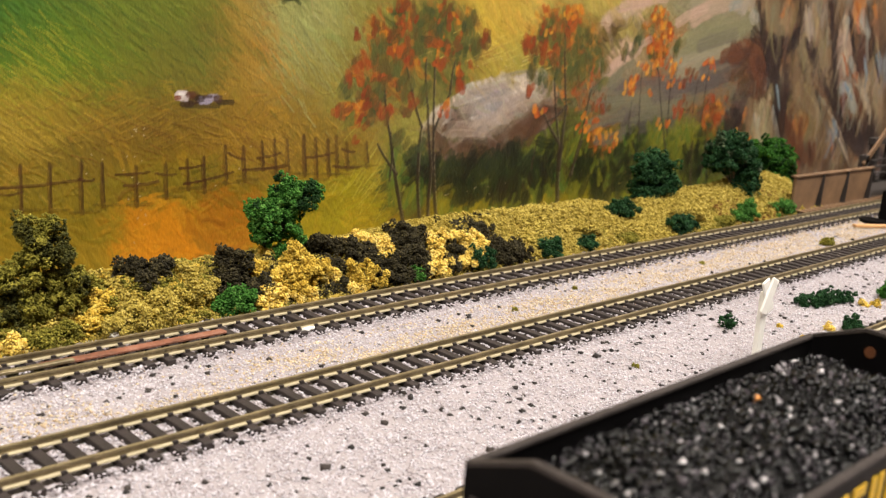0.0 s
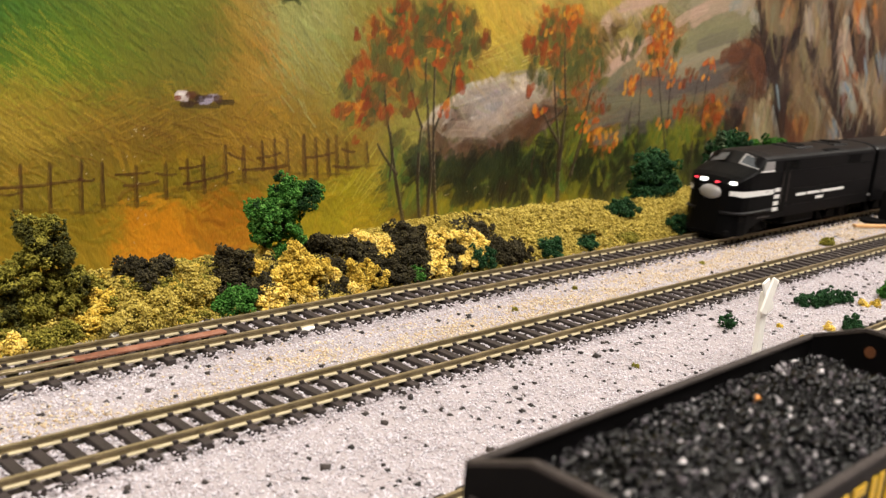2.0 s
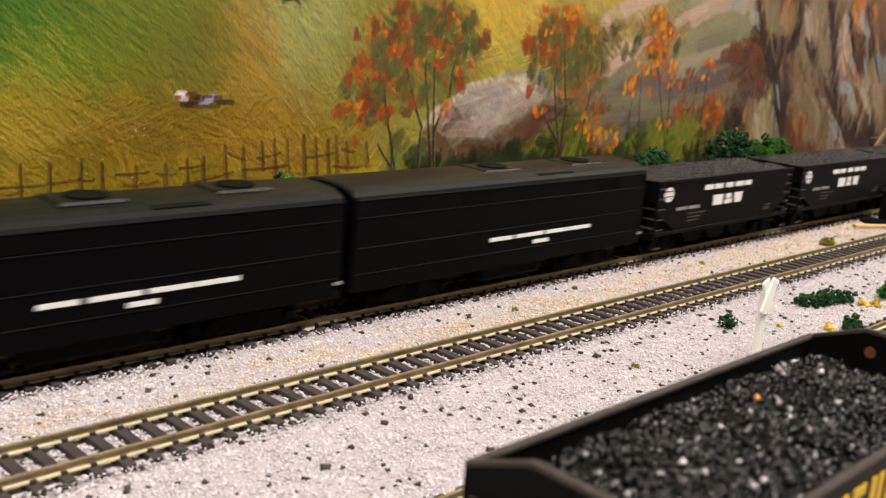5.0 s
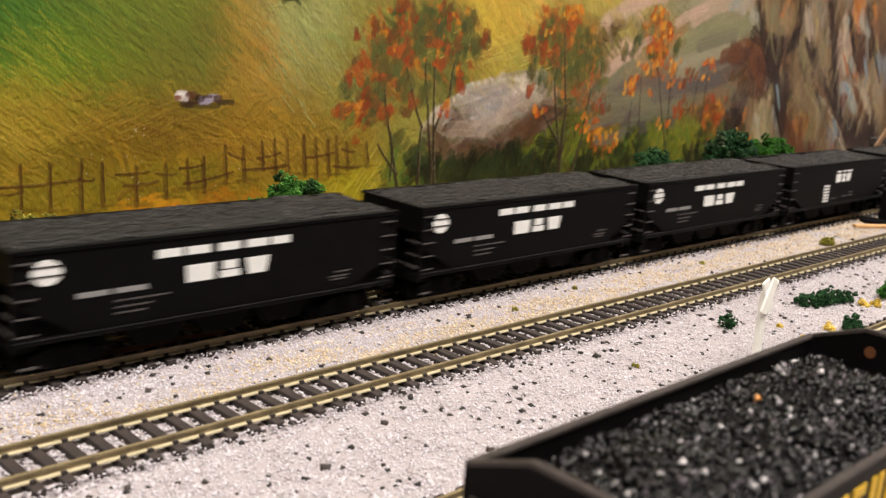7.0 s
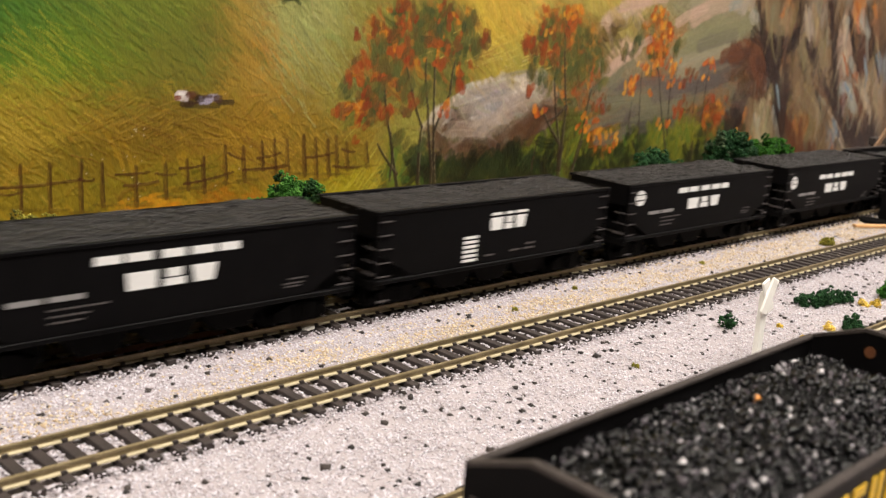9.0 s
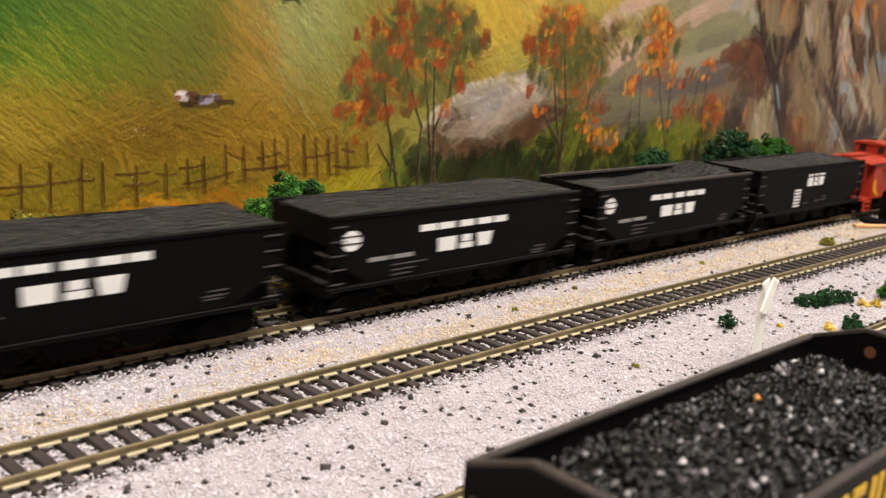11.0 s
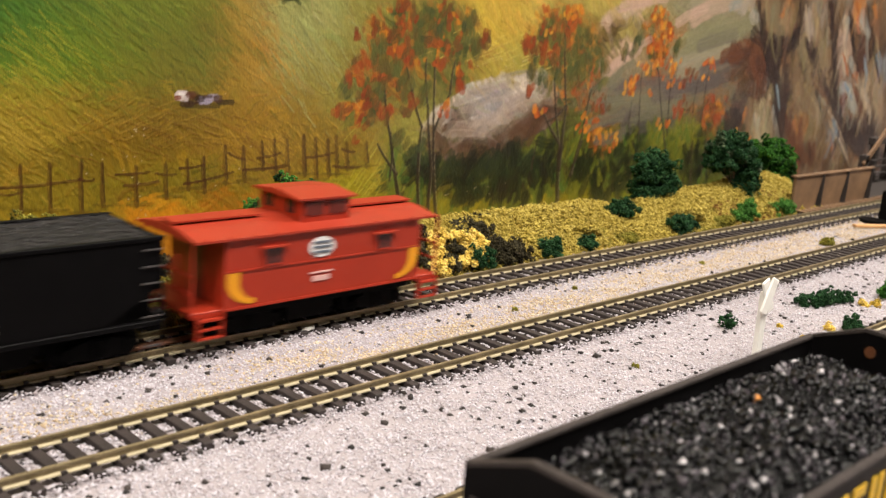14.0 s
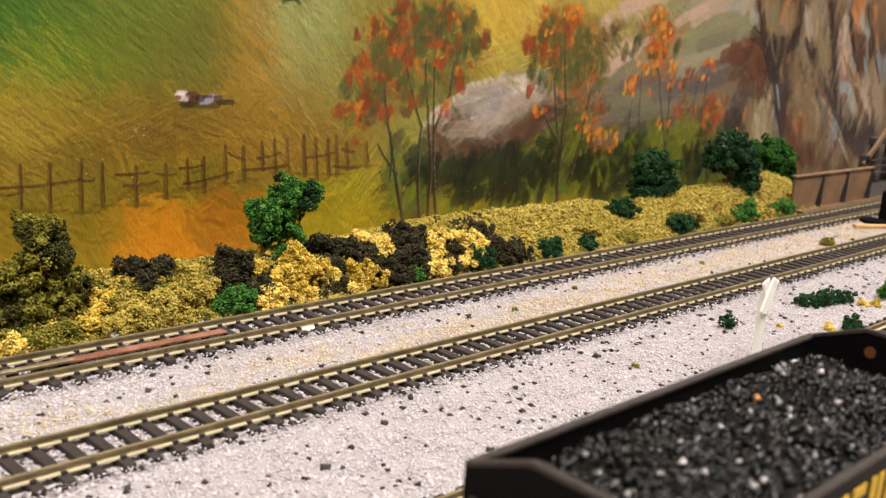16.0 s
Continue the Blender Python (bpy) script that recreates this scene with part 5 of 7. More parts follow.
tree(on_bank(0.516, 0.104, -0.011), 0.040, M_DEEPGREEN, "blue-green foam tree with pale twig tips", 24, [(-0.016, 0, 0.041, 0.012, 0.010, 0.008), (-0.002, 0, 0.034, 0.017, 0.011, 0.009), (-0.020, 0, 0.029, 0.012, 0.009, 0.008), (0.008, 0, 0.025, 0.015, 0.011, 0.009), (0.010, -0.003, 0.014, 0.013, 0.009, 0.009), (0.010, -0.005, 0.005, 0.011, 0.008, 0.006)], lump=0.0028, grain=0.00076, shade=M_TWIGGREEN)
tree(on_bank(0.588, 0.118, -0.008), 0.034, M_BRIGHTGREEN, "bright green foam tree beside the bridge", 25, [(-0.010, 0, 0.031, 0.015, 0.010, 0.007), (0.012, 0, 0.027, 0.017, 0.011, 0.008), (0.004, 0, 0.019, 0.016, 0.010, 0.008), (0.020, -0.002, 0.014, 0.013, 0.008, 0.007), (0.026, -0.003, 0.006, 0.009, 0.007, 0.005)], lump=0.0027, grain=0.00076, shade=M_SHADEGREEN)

DARKB, YELB, GOLDB, GRNB = "dark foam bush on the bank", "bright yellow flowering foam bush", "golden yellow foam bush on the bank", "low green foam shrub"
# x, y, half width, height, kind
BANK_LEFT = [
    (0.0823, 0.1048, 0.0049, 0.0076, "d"), (0.0946, 0.1036, 0.0058, 0.0088, "d"), (0.086, 0.0982, 0.0045, 0.0069, "d"), (0.1029, 0.1001, 0.006, 0.0089, "g"), (0.1023, 0.0892, 0.0083, 0.0123, "g"), (0.089, 0.087, 0.0079, 0.0119, "g"),
    (0.0731, 0.0838, 0.0084, 0.0132, "g"), (0.0666, 0.094, 0.0052, 0.0082, "l"), (0.0646, 0.0906, 0.0045, 0.0072, "o"), (0.0478, 0.0792, 0.0057, 0.0094, "l"), (0.0582, 0.0849, 0.004, 0.0064, "o"), (0.0313, 0.0791, 0.004, 0.0069, "y"),
    (0.0385, 0.0772, 0.0054, 0.0092, "l"), (0.0637, 0.0795, 0.0061, 0.0097, "g"), (0.0793, 0.0772, 0.0075, 0.0116, "g"), (0.1194, 0.093, 0.0083, 0.0192, "d"), (0.1164, 0.091, 0.0057, 0.0135, "d"), (0.1264, 0.0866, 0.0062, 0.0088, "d"),
    (0.1158, 0.0801, 0.0082, 0.0101, "n"), (0.1086, 0.082, 0.0044, 0.0064, "n"), (0.1144, 0.0882, 0.005, 0.0072, "d"),
]
GOLDEN_CLUSTER = [
    (0.1297, 0.0958, 0.0055, 0.0078, "o"), (0.1431, 0.1067, 0.0039, 0.0054, "y"), (0.1478, 0.0923, 0.0084, 0.0143, "o"), (0.1523, 0.0875, 0.0085, 0.0132, "o"), (0.1397, 0.0866, 0.0082, 0.0117, "o"), (0.1608, 0.0872, 0.0053, 0.007, "y"),
    (0.1306, 0.08, 0.0066, 0.0092, "y"), (0.1451, 0.0806, 0.005, 0.0068, "y"), (0.1249, 0.08, 0.0039, 0.0055, "y"), (0.142, 0.0839, 0.0069, 0.0094, "o"),
]
MIXED_CLUSTER = [
    (0.1688, 0.1014, 0.007, 0.0092, "d"), (0.179, 0.0978, 0.0063, 0.0081, "d"), (0.1849, 0.0921, 0.0073, 0.0094, "d"), (0.1639, 0.0826, 0.0042, 0.0055, "d"), (0.1661, 0.0916, 0.0051, 0.0067, "d"), (0.1915, 0.1032, 0.0046, 0.0058, "y"),
    (0.1936, 0.0921, 0.0079, 0.0099, "y"), (0.1851, 0.1037, 0.0026, 0.0033, "y"), (0.1763, 0.0822, 0.0093, 0.0119, "o"), (0.1692, 0.0798, 0.0046, 0.0059, "y"), (0.1844, 0.0826, 0.0032, 0.0041, "y"), (0.1831, 0.0857, 0.0079, 0.0101, "d"),
]
DARK_CLUSTER = [
    (0.2116, 0.0977, 0.0083, 0.0106, "d"), (0.2199, 0.0939, 0.0078, 0.0094, "d"), (0.1966, 0.0844, 0.0093, 0.0115, "d"), (0.1942, 0.0792, 0.0076, 0.0094, "d"), (0.211, 0.0875, 0.008, 0.0097, "d"), (0.2105, 0.0932, 0.0076, 0.0093, "d"),
    (0.2117, 0.0822, 0.007, 0.0084, "d"), (0.2065, 0.0795, 0.0045, 0.0054, "d"), (0.2035, 0.097, 0.0041, 0.005, "d"),
]
YELLOW_CLUSTER = [
    (0.2253, 0.0915, 0.008, 0.0095, "y"), (0.2368, 0.0896, 0.0094, 0.011, "y"), (0.2511, 0.09, 0.0071, 0.0081, "y"), (0.2214, 0.0862, 0.0072, 0.0086, "y"), (0.2467, 0.0845, 0.007, 0.008, "y"), (0.2361, 0.0833, 0.0057, 0.0066, "y"),
    (0.2162, 0.0814, 0.0064, 0.0077, "y"), (0.2205, 0.0784, 0.0043, 0.0051, "y"), (0.2329, 0.0868, 0.0075, 0.0087, "d"), (0.2583, 0.0948, 0.0068, 0.0077, "d"), (0.2615, 0.0876, 0.0073, 0.0082, "d"), (0.2684, 0.0834, 0.0087, 0.0097, "d"),
    (0.2281, 0.0784, 0.0063, 0.0074, "d"), (0.2477, 0.0772, 0.009, 0.0103, "p"), (0.2726, 0.0772, 0.0085, 0.0093, "d"), (0.2623, 0.0802, 0.0074, 0.0082, "d"),
]
TRACKSIDE = [
    (0.2997, 0.0772, 0.0091, 0.0096, "p"), (0.3298, 0.0816, 0.0065, 0.0065, "p"), (0.4199, 0.0772, 0.0138, 0.0123, "p"), (0.3671, 0.0778, 0.0077, 0.0074, "l"), (0.4968, 0.0772, 0.015, 0.0123, "n"), (0.4694, 0.0772, 0.0106, 0.0089, "l"),
    (0.5485, 0.0772, 0.0126, 0.0097, "n"), (0.3812, 0.0972, 0.0112, 0.0107, "p"), (0.3398, 0.0894, 0.0111, 0.0112, "g"), (0.4385, 0.087, 0.0193, 0.0171, "g"), (0.2055, 0.0772, 0.0052, 0.0063, "n"), 
]
KINDS = {"d": (M_DARKFOAM, DARKB), "y": (M_YELLOWFOAM, YELB), "o": (M_GOLDFOAM, GOLDB), "g": (M_GRASS, "dry yellow-green foam bush"), "n": (M_GREEN, GRNB), "p": (M_DEEPGREEN, "small dark green foam shrub by the track"), "l": (M_OLIVE, "olive foam shrub on the bank")}
for i, (x, y, rx, tall, k) in enumerate(BANK_LEFT + GOLDEN_CLUSTER + MIXED_CLUSTER + DARK_CLUSTER + YELLOW_CLUSTER + TRACKSIDE):
    mt, lb = KINDS[k]
    ry = min(rx, 0.0058)
    bush("bush", on_bank(x, max(y, 0.0755 + ry)), (0.92 * rx, ry, (0.30 if k in "gl" else 0.50) * tall), mt, lb, seed=100 + i, lump=0.0015 if k in "yo" else 0.0017, group="foam bushes along the bank", full=0.8)

# shrubs on the ballast
GROUND_SHRUBS = [(0.274, -0.0335, 0.0032, 0.003, 0.0035, M_DEEPGREEN), (0.341, -0.036, 0.0075, 0.0045, 0.0026, M_DEEPGREEN), (0.352, -0.040, 0.0095, 0.0045, 0.0036, M_DEEPGREEN), (0.363, -0.043, 0.0075, 0.0045, 0.003, M_DEEPGREEN), (0.322, -0.065, 0.007, 0.0035, 0.003, M_DEEPGREEN), (0.394, -0.054, 0.008, 0.006, 0.005, M_BRIGHTGREEN), (0.312, -0.0605, 0.002, 0.002, 0.0016, M_YELLOWFOAM), (0.366, -0.0515, 0.003, 0.002, 0.0015, M_YELLOWFOAM), (0.373, -0.055, 0.004, 0.002, 0.0013, M_GOLDFOAM)]
for i, (x, y, rx, ry, rz, mt) in enumerate(GROUND_SHRUBS):
    bush("shrub", (x, y, 0.0), (rx, ry, rz), mt, "small foam shrub growing in the pale ballast", lump=0.0012, per=34, grain=0.00042, full=0.55, seed=300 + i, group="shrubs in the ballast")
bush("moss_clump", (0.484, 0.020, 0.0), (0.0042, 0.0026, 0.0024), M_OLIVE, "brown-green moss clump in the sandy gravel", seed=340, lump=0.0016, category="moss")
for i, (x, y) in enumerate(((0.296, -0.046), (0.291, -0.059), (0.20, -0.04), (0.365, 0.033), (0.262, 0.036), (0.212, 0.028))):
    bush("turf_tuft", (x, y, 0.0), (0.0008, 0.0008, 0.0006), M_GOLDFOAM if i < 2 else M_OLIVE, "tiny yellow turf tuft in the gravel", seed=350 + i, lump=0.0008, per=14, grain=0.0005, category="turf")


def chip(at, label):
    bm = bmesh.new()
    bmesh.ops.create_icosphere(bm, subdivisions=1, radius=0.0016, matrix=Matrix.Translation(at) @ Matrix.Diagonal((2.0, 0.8, 0.55, 1)))
    tagged(part("plaster_chip", bm, M_SIGN, None), label=label, category="chip")


chip((0.064, 0.0785, 0.001), "small white plaster chip beside the rail")
chip((0.122, 0.0475, 0.0022), "small white plaster crumb on the tie ends")


# ---- leaning white crossing sign ----
def crossing_sign():
    root = empty("crossing_sign", (0.2492, -0.0600, 0.0), label="leaning white plastic railway crossing sign", category="sign")
    face = pose(0, 0, 0, 0, -2.2, 0) @ pose(0, 0, 0, 0, 0, -4)
    bm = bmesh.new()
    box(bm, -0.0017, 0.0017, -0.0011, 0.0011, -0.002, 0.0265, bevel=0.0003)
    bmesh.ops.transform(bm, matrix=face, verts=bm.verts[:])
    part("post", bm, M_SIGN, root)
    for a, y in ((66, -0.0013), (-64, -0.0019)):
        bm = bmesh.new()
        box(bm, -0.0070, 0.0070, -0.0005, 0.0005, -0.0023, 0.0023, bevel=0.0004)
        bmesh.ops.transform(bm, matrix=face @ pose(0.0, y, 0.0250, 0, a, 0), verts=bm.verts[:])
        part("blade", bm, M_SIGN, root)


crossing_sign()


# ---- girder bridge at the far end ----
def bridge():
    root = empty("girder_bridge", (0.562, REAR_Y + 0.0225, 0.0), label="brown plate girder bridge beside the track", category="bridge")
    bm = bmesh.new()
    # Dark plate stands in for the wedge shadows between the panels.
    prism(bm, [(0, 0.001), (0.128, 0.000), (0.126, 0.0262), (-0.004, 0.0262)], 0.0006, 0.0014)
    part("web", bm, M_TIMBER, root, "dark web plate standing for the shade between the panels")
    for x in (-0.003, 0.038, 0.082):
        bm = bmesh.new()
        prism(bm, [(x, 0.0015), (x + 0.033, 0.0015), (x + 0.0405, 0.0258), (x - 0.001, 0.0258)], -0.0012, 0.0004)
        part("girder_panel", bm, M_GIRDER, root)
        bm = bmesh.new()
        prism(bm, [(x + 0.0395, 0.002), (x + 0.0403, 0.002), (x + 0.0403, 0.026), (x + 0.0395, 0.026)], -0.0030, 0.0006)
        part("stiffener", bm, M_TIMBER, root)
    part("top_flange", boxes((-0.005, 0.126, -0.0022, 0.0022, 0.0260, 0.0272), bevel=0.0002), M_GIRDER, root)
    part("deck", boxes((0.0, 0.40, -0.035, 0.060, 0.0004, 0.0012), (0.004, 0.40, -0.0085, -0.0015, 0.0012, 0.0024), bevel=0.0002), M_TIMBER, root)
    for k in range(24):
        part("plank", boxes((0.002 + k * 0.0086, 0.007 + k * 0.0086, -0.0085, -0.0015, 0.0024, 0.0030)), M_GIRDER, root)


bridge()


def far_trestle():
    root = empty("timber_trestle", (0.80, 0.125, 0.0), label="dark timber trestle bents against the cliff", category="trestle")
    part("cap", boxes((-0.012, 0.10, -0.003, 0.003, 0.034, 0.040), bevel=0.0004), M_TIMBER, root)
    for x, lean in ((0.0, -4), (0.03, 0), (0.06, 4)):
        bm = bmesh.new()
        box(bm, -0.003, 0.003, -0.003, 0.003, 0.0, 0.036, bevel=0.0004)
        bmesh.ops.transform(bm, matrix=pose(x, 0, 0, 0, lean, 0), verts=bm.verts[:])
        part("post", bm, M_TIMBER, root)
    bm = bmesh.new()
    box(bm, -0.026, 0.030, -0.001, 0.001, -0.0025, 0.0025, bevel=0.0003)
    bmesh.ops.transform(bm, matrix=pose(-0.030, -0.012, 0.036, 0, -38, 0), verts=bm.verts[:])
    part("brace", bm, M_GIRDER, root, "weathered brown brace")
    bm = bmesh.new()
    box(bm, -0.050, -0.042, -0.013, -0.007, 0.0, 0.028, bevel=0.0004)
    part("post", bm, M_TIMBER, root)
    for z in (0.010, 0.016, 0.022):
        part("railing", boxes((-0.03, 0.06, -0.010, -0.008, z, z + 0.001)), M_TIMBER, root)


far_trestle()


def dark_post():
    root = empty("signal_post", (0.600, 0.034, 0.0), label="black cast post on a round base", category="post")
    bm = bmesh.new()
    box(bm, 0.002, 0.016, -0.004, 0.004, 0.0, 0.022, bevel=0.0008)
    part("column", bm, M_UNDER, root)
    bm = bmesh.new()
    cyl(bm, (-0.006, 0.004, 0.0012), (0, 0, 1), 0.009, 0.0024, 20)
    part("foot", bm, M_UNDER, root)


dark_post()
bm = bmesh.new()
box(bm, 0.0, 0.06, -0.002, 0.002, 0.0004, 0.0022, bevel=0.0002)
strip = part("wood_strip", bm, M_STRIPWOOD, None)
strip.matrix_world = pose(0.560, 0.036, 0.0003, 0, 0, -28)
tagged(strip, label="bare pale strip of wood lying on sandy gravel", category="wood strip")


# ---- rolling stock ----
def wheelset(parent, x, r=0.0057):
    for s in (-1, 1):
        bm = bmesh.new()
        cyl(bm, (0, s * 0.0072, 0), (0, 1, 0), r, 0.0022, 20)
        cyl(bm, (0, s * 0.0060, 0), (0, 1, 0), r + 0.0006, 0.0006, 20)
        w = part("wheel", bm, M_UNDER, parent, smooth=False)
        w.location = (x, 0, RAIL_TOP + r)
    bm = bmesh.new()
    cyl(bm, (0, 0, 0), (0, 1, 0), 0.0011, 0.022, 8)
    part("axle", bm, M_UNDER, parent).location = (x, 0, RAIL_TOP + r)


def truck(parent, x, base=0.0195, r=0.0052):
    bm = bmesh.new()
    for s in (-1, 1):
        y = s * 0.0112
        prism(bm, [(-base / 2 - 0.003, 0.0095), (-base / 2 + 0.002, 0.0118), (-0.004, 0.0128), (0.004, 0.0128), (base / 2 - 0.002, 0.0118), (base / 2 + 0.003, 0.0095), (base / 2 + 0.002, 0.0075), (0.004, 0.0064), (-0.004, 0.0064), (-base / 2 - 0.002, 0.0075)], y - 0.0008, y + 0.0008)
        for k in (-1, 1):
            box(bm, k * base / 2 - 0.0016, k * base / 2 + 0.0016, y - 0.0016 if s < 0 else y + 0.0002, y - 0.0002 if s < 0 else y + 0.0016, 0.0080, 0.0112)
        for k in (-0.0018, 0, 0.0018):
            cyl(bm, (k, y + s * 0.0008, 0.0098), (0, 0, 1), 0.0008, 0.005, 8)
    box(bm, -0.003, 0.003, -0.0115, 0.0115, 0.0105, 0.0130)
    t = part("truck", bm, M_UNDER, parent)
    t.location = (x, 0, 0)
    for k in (-1, 1):
        wheelset(t, k * base / 2, r)
    return t


def coupler(parent, x, s):
    bm = bmesh.new()
    box(bm, min(x, x + s * 0.007), max(x, x + s * 0.007), -0.0012, 0.0012, 0.0118, 0.0142, bevel=0.0003)
    box(bm, min(x + s * 0.005, x + s * 0.0085), max(x + s * 0.005, x + s * 0.0085), -0.0022, 0.0022, 0.0112, 0.0148, bevel=0.0005)
    part("coupler", bm, M_UNDER, parent)


def bar(bm, x0, x1, z0, z1, y, slant=0.0):
    prism(bm, [(x0, z0), (x1, z0), (x1 + slant, z1), (x0 - slant, z1)], y - 0.00015, y + 0.0001)


def hopper(kind, heap, seed, label, drop=0.0, rim=None):
    """A three-bay coal hopper 139 mm long. Its near side is at -y."""
    L, W, T, B = 0.1395, 0.0175, 0.0440, 0.0176
    root = empty("coal_hopper", label=label, category="hopper car", group="coal hoppers of the train")
    for s in (-1, 1):
        bm = bmesh.new()
        prism(bm, [(0, T), (L, T), (L, 0.0290), (L - 0.020, B), (0.020, B), (0, 0.0290)], s * W - 0.0004, s * W + 0.0004)
        part("side_sheet", bm, M_BLACK, root)
        part("top_rail", boxes((-0.0006, L + 0.0006, s * W - 0.0009, s * W + 0.0009, T - 0.0010, T + 0.0004), bevel=0.0002), rim or M_BLACK, root)
        part("side_sill", boxes((0.0, L, s * W - 0.0010, s * W + 0.0008, B - 0.0010, B + 0.0006), bevel=0.0002), M_BLACK, root)
    for a, b in ((0.0, 0.030), (L, L - 0.030)):
        bm = bmesh.new()
        prism(bm, [(a, 0.0340), (b, B - 0.002), (b + (0.0008 if a < b else -0.0008), B - 0.002), (a + (0.0008 if a < b else -0.0008), 0.0340)], -W + 0.0005, W - 0.0005)
        prism(bm, [(a, 0.0340), (a + (0.0008 if a < b else -0.0008), 0.0340), (a + (0.0008 if a < b else -0.0008), T), (a, T)], -W + 0.0005, W - 0.0005)
        part("end_sheet", bm, M_BLACK, root)
    bm = bmesh.new()
    for k in range(3):
        x = 0.035 + k * 0.0235
        prism(bm, [(x - 0.003, B), (x + 0.0255, B), (x + 0.0185, 0.0085), (x + 0.006, 0.0085)], -0.0125, 0.0125)
    part("hopper_bay", bm, M_UNDER, root)
    part("centre_sill", boxes((-0.001, L + 0.001, -0.0022, 0.0022, 0.0125, 0.0158), (0.0, 0.006, -W, W, 0.0146, B), (L - 0.006, L, -W, W, 0.0146, B)), M_UNDER, root)
    for x, sgn in ((0.0006, 1), (L - 0.0006, -1)):
        for s in (-1, 1):
            part("corner_post", boxes((x - 0.0006, x + 0.0006, s * W - 0.0008, s * W + 0.0004, 0.0150, T), bevel=0.0001), M_BLACK, root)
            xa, xb = sorted((x, x + sgn * 0.0062))
            for k in range(5):
                z = 0.0195 + k * 0.0052
                # near-side rungs carry their highlight as a lighter grey
                part("ladder_rung", boxes((xa, xb, s * (W + 0.0010) - 0.00018, s * (W + 0.0010) + 0.00018, z, z + 0.00045)), M_GLINTDATA if s < 0 else M_BLACK, root)
            part("stirrup_step", boxes((xa + 0.001, xb, s * (W + 0.0006) - 0.0003, s * (W + 0.0006) + 0.0003, 0.0098, 0.0104)), M_GLINTDATA, root)
        for z in (0.020, 0.025, 0.030):
            part("grab_iron", boxes((x - 0.0009, x - 0.0004, -W, -W + 0.007, z, z + 0.0004)), M_GLINTDATA, root)
        part("end_beam", boxes((x - 0.0009, x - 0.0005, -W, W, 0.0205, 0.0210)), M_GLINTDATA, root)
    for xa, xb in ((0.0015, 0.0215), (L - 0.0215, L - 0.0015)):
        for y in (-0.0128, 0.0, 0.0128):
            bm = bmesh.new()
            low, high = (xb, xa) if xa < 0.05 else (xa, xb)
            prism(bm, [(xa, 0.0160), (xb, 0.0160), (low, 0.0172), (high, 0.0325)], y - 0.0005, y + 0.0005)
            part("slope_brace", bm, M_UNDER, root)
    part("brake_cylinder", cyl(bmesh.new(), (0.009, -0.0065, 0.0205), (0, 1, 0), 0.0034, 0.009, 14), M_UNDER, root)
    part("brake_wheel", cyl(bmesh.new(), (-0.0026, 0.005, 0.033), (1, 0, 0), 0.0032, 0.0006, 16), M_UNDER, root)
    part("slack_post", boxes((-0.0024, -0.0014, 0.0045, 0.0055, 0.018, 0.034)), M_UNDER, root)
    # lettering as plain blocks
    y = -W - 0.0004

    def blocks(name, mat, rows, slant=0.0):
        for x0, x1, z0, z1 in rows:
            bm = bmesh.new()
            dx = 0.0 if kind == "emblem" else -0.0038
            bar(bm, x0 + dx, x1 + dx, z0 - drop, z1 - drop, y, slant)
            part(name, bm, mat, root)

    if kind == "emblem":
        bm = bmesh.new()
        bmesh.ops.create_cone(bm, cap_ends=True, segments=28, radius1=0.0043, radius2=0.0043, depth=0.0003, matrix=Matrix.Translation((0.0100, y, 0.0372 - drop)) @ Matrix.Rotation(radians(90), 4, "X") @ Matrix.Diagonal((1, 0.88, 1, 1)))
        emblem = part("emblem", bm, M_WHITE, root, "round white emblem")
        for dz in (-0.0011, 0.0016):
            bm = bmesh.new()
            bar(bm, 0.0056, 0.0144, 0.0372 + dz - drop, 0.0372 + dz - drop + 0.00035, y - 0.0002)
            part("emblem_band", bm, M_BLACK, emblem)
        blocks("lettering_block", M_WHITE, [(x0, x1, 0.0374, 0.0400) for x0, x1 in ((0.0435, 0.0520), (0.0533, 0.0618), (0.0648, 0.0728), (0.0750, 0.0835), (0.0848, 0.0922))])
        blocks("lettering_block", M_WHITE, [(0.0537, 0.0631, 0.0285, 0.0340)], 0.0004)
        blocks("lettering_block", M_WHITE, [(0.0655, 0.0729, 0.0285, 0.0308), (0.0664, 0.0718, 0.0313, 0.0340)])
        blocks("lettering_block", M_WHITE, [(0.0762, 0.0828, 0.0285, 0.0340)], 0.0012)
        blocks("lettering_bar", M_GREYPAINT, [(0.0185, 0.0285, 0.0284, 0.0300), (0.0300, 0.0405, 0.0284, 0.0300)])
        blocks("data_bar", M_GLINTDATA, [(x0, x1, z, z + 0.0005) for z, x0, x1 in ((0.0258, 0.030, 0.048), (0.0238, 0.030, 0.042), (0.0220, 0.030, 0.040), (0.0242, 0.112, 0.119), (0.0226, 0.110, 0.118), (0.0215, 0.1105, 0.117))])
    else:
        blocks("lettering_block", M_WHITE, [(x0, x1, 0.0378, 0.0389) for x0, x1 in ((0.0650, 0.0712), (0.0735, 0.0780), (0.0796, 0.0870))])
        blocks("lettering_block", M_WHITE, [(0.0650, 0.0716, 0.0316, 0.0368)], 0.0004)
        blocks("lettering_block", M_WHITE, [(0.0734, 0.0784, 0.0316, 0.0338), (0.0741, 0.0777, 0.0343, 0.0368)])
        blocks("lettering_block", M_WHITE, [(0.0804, 0.0854, 0.0316, 0.0368)], 0.0009)
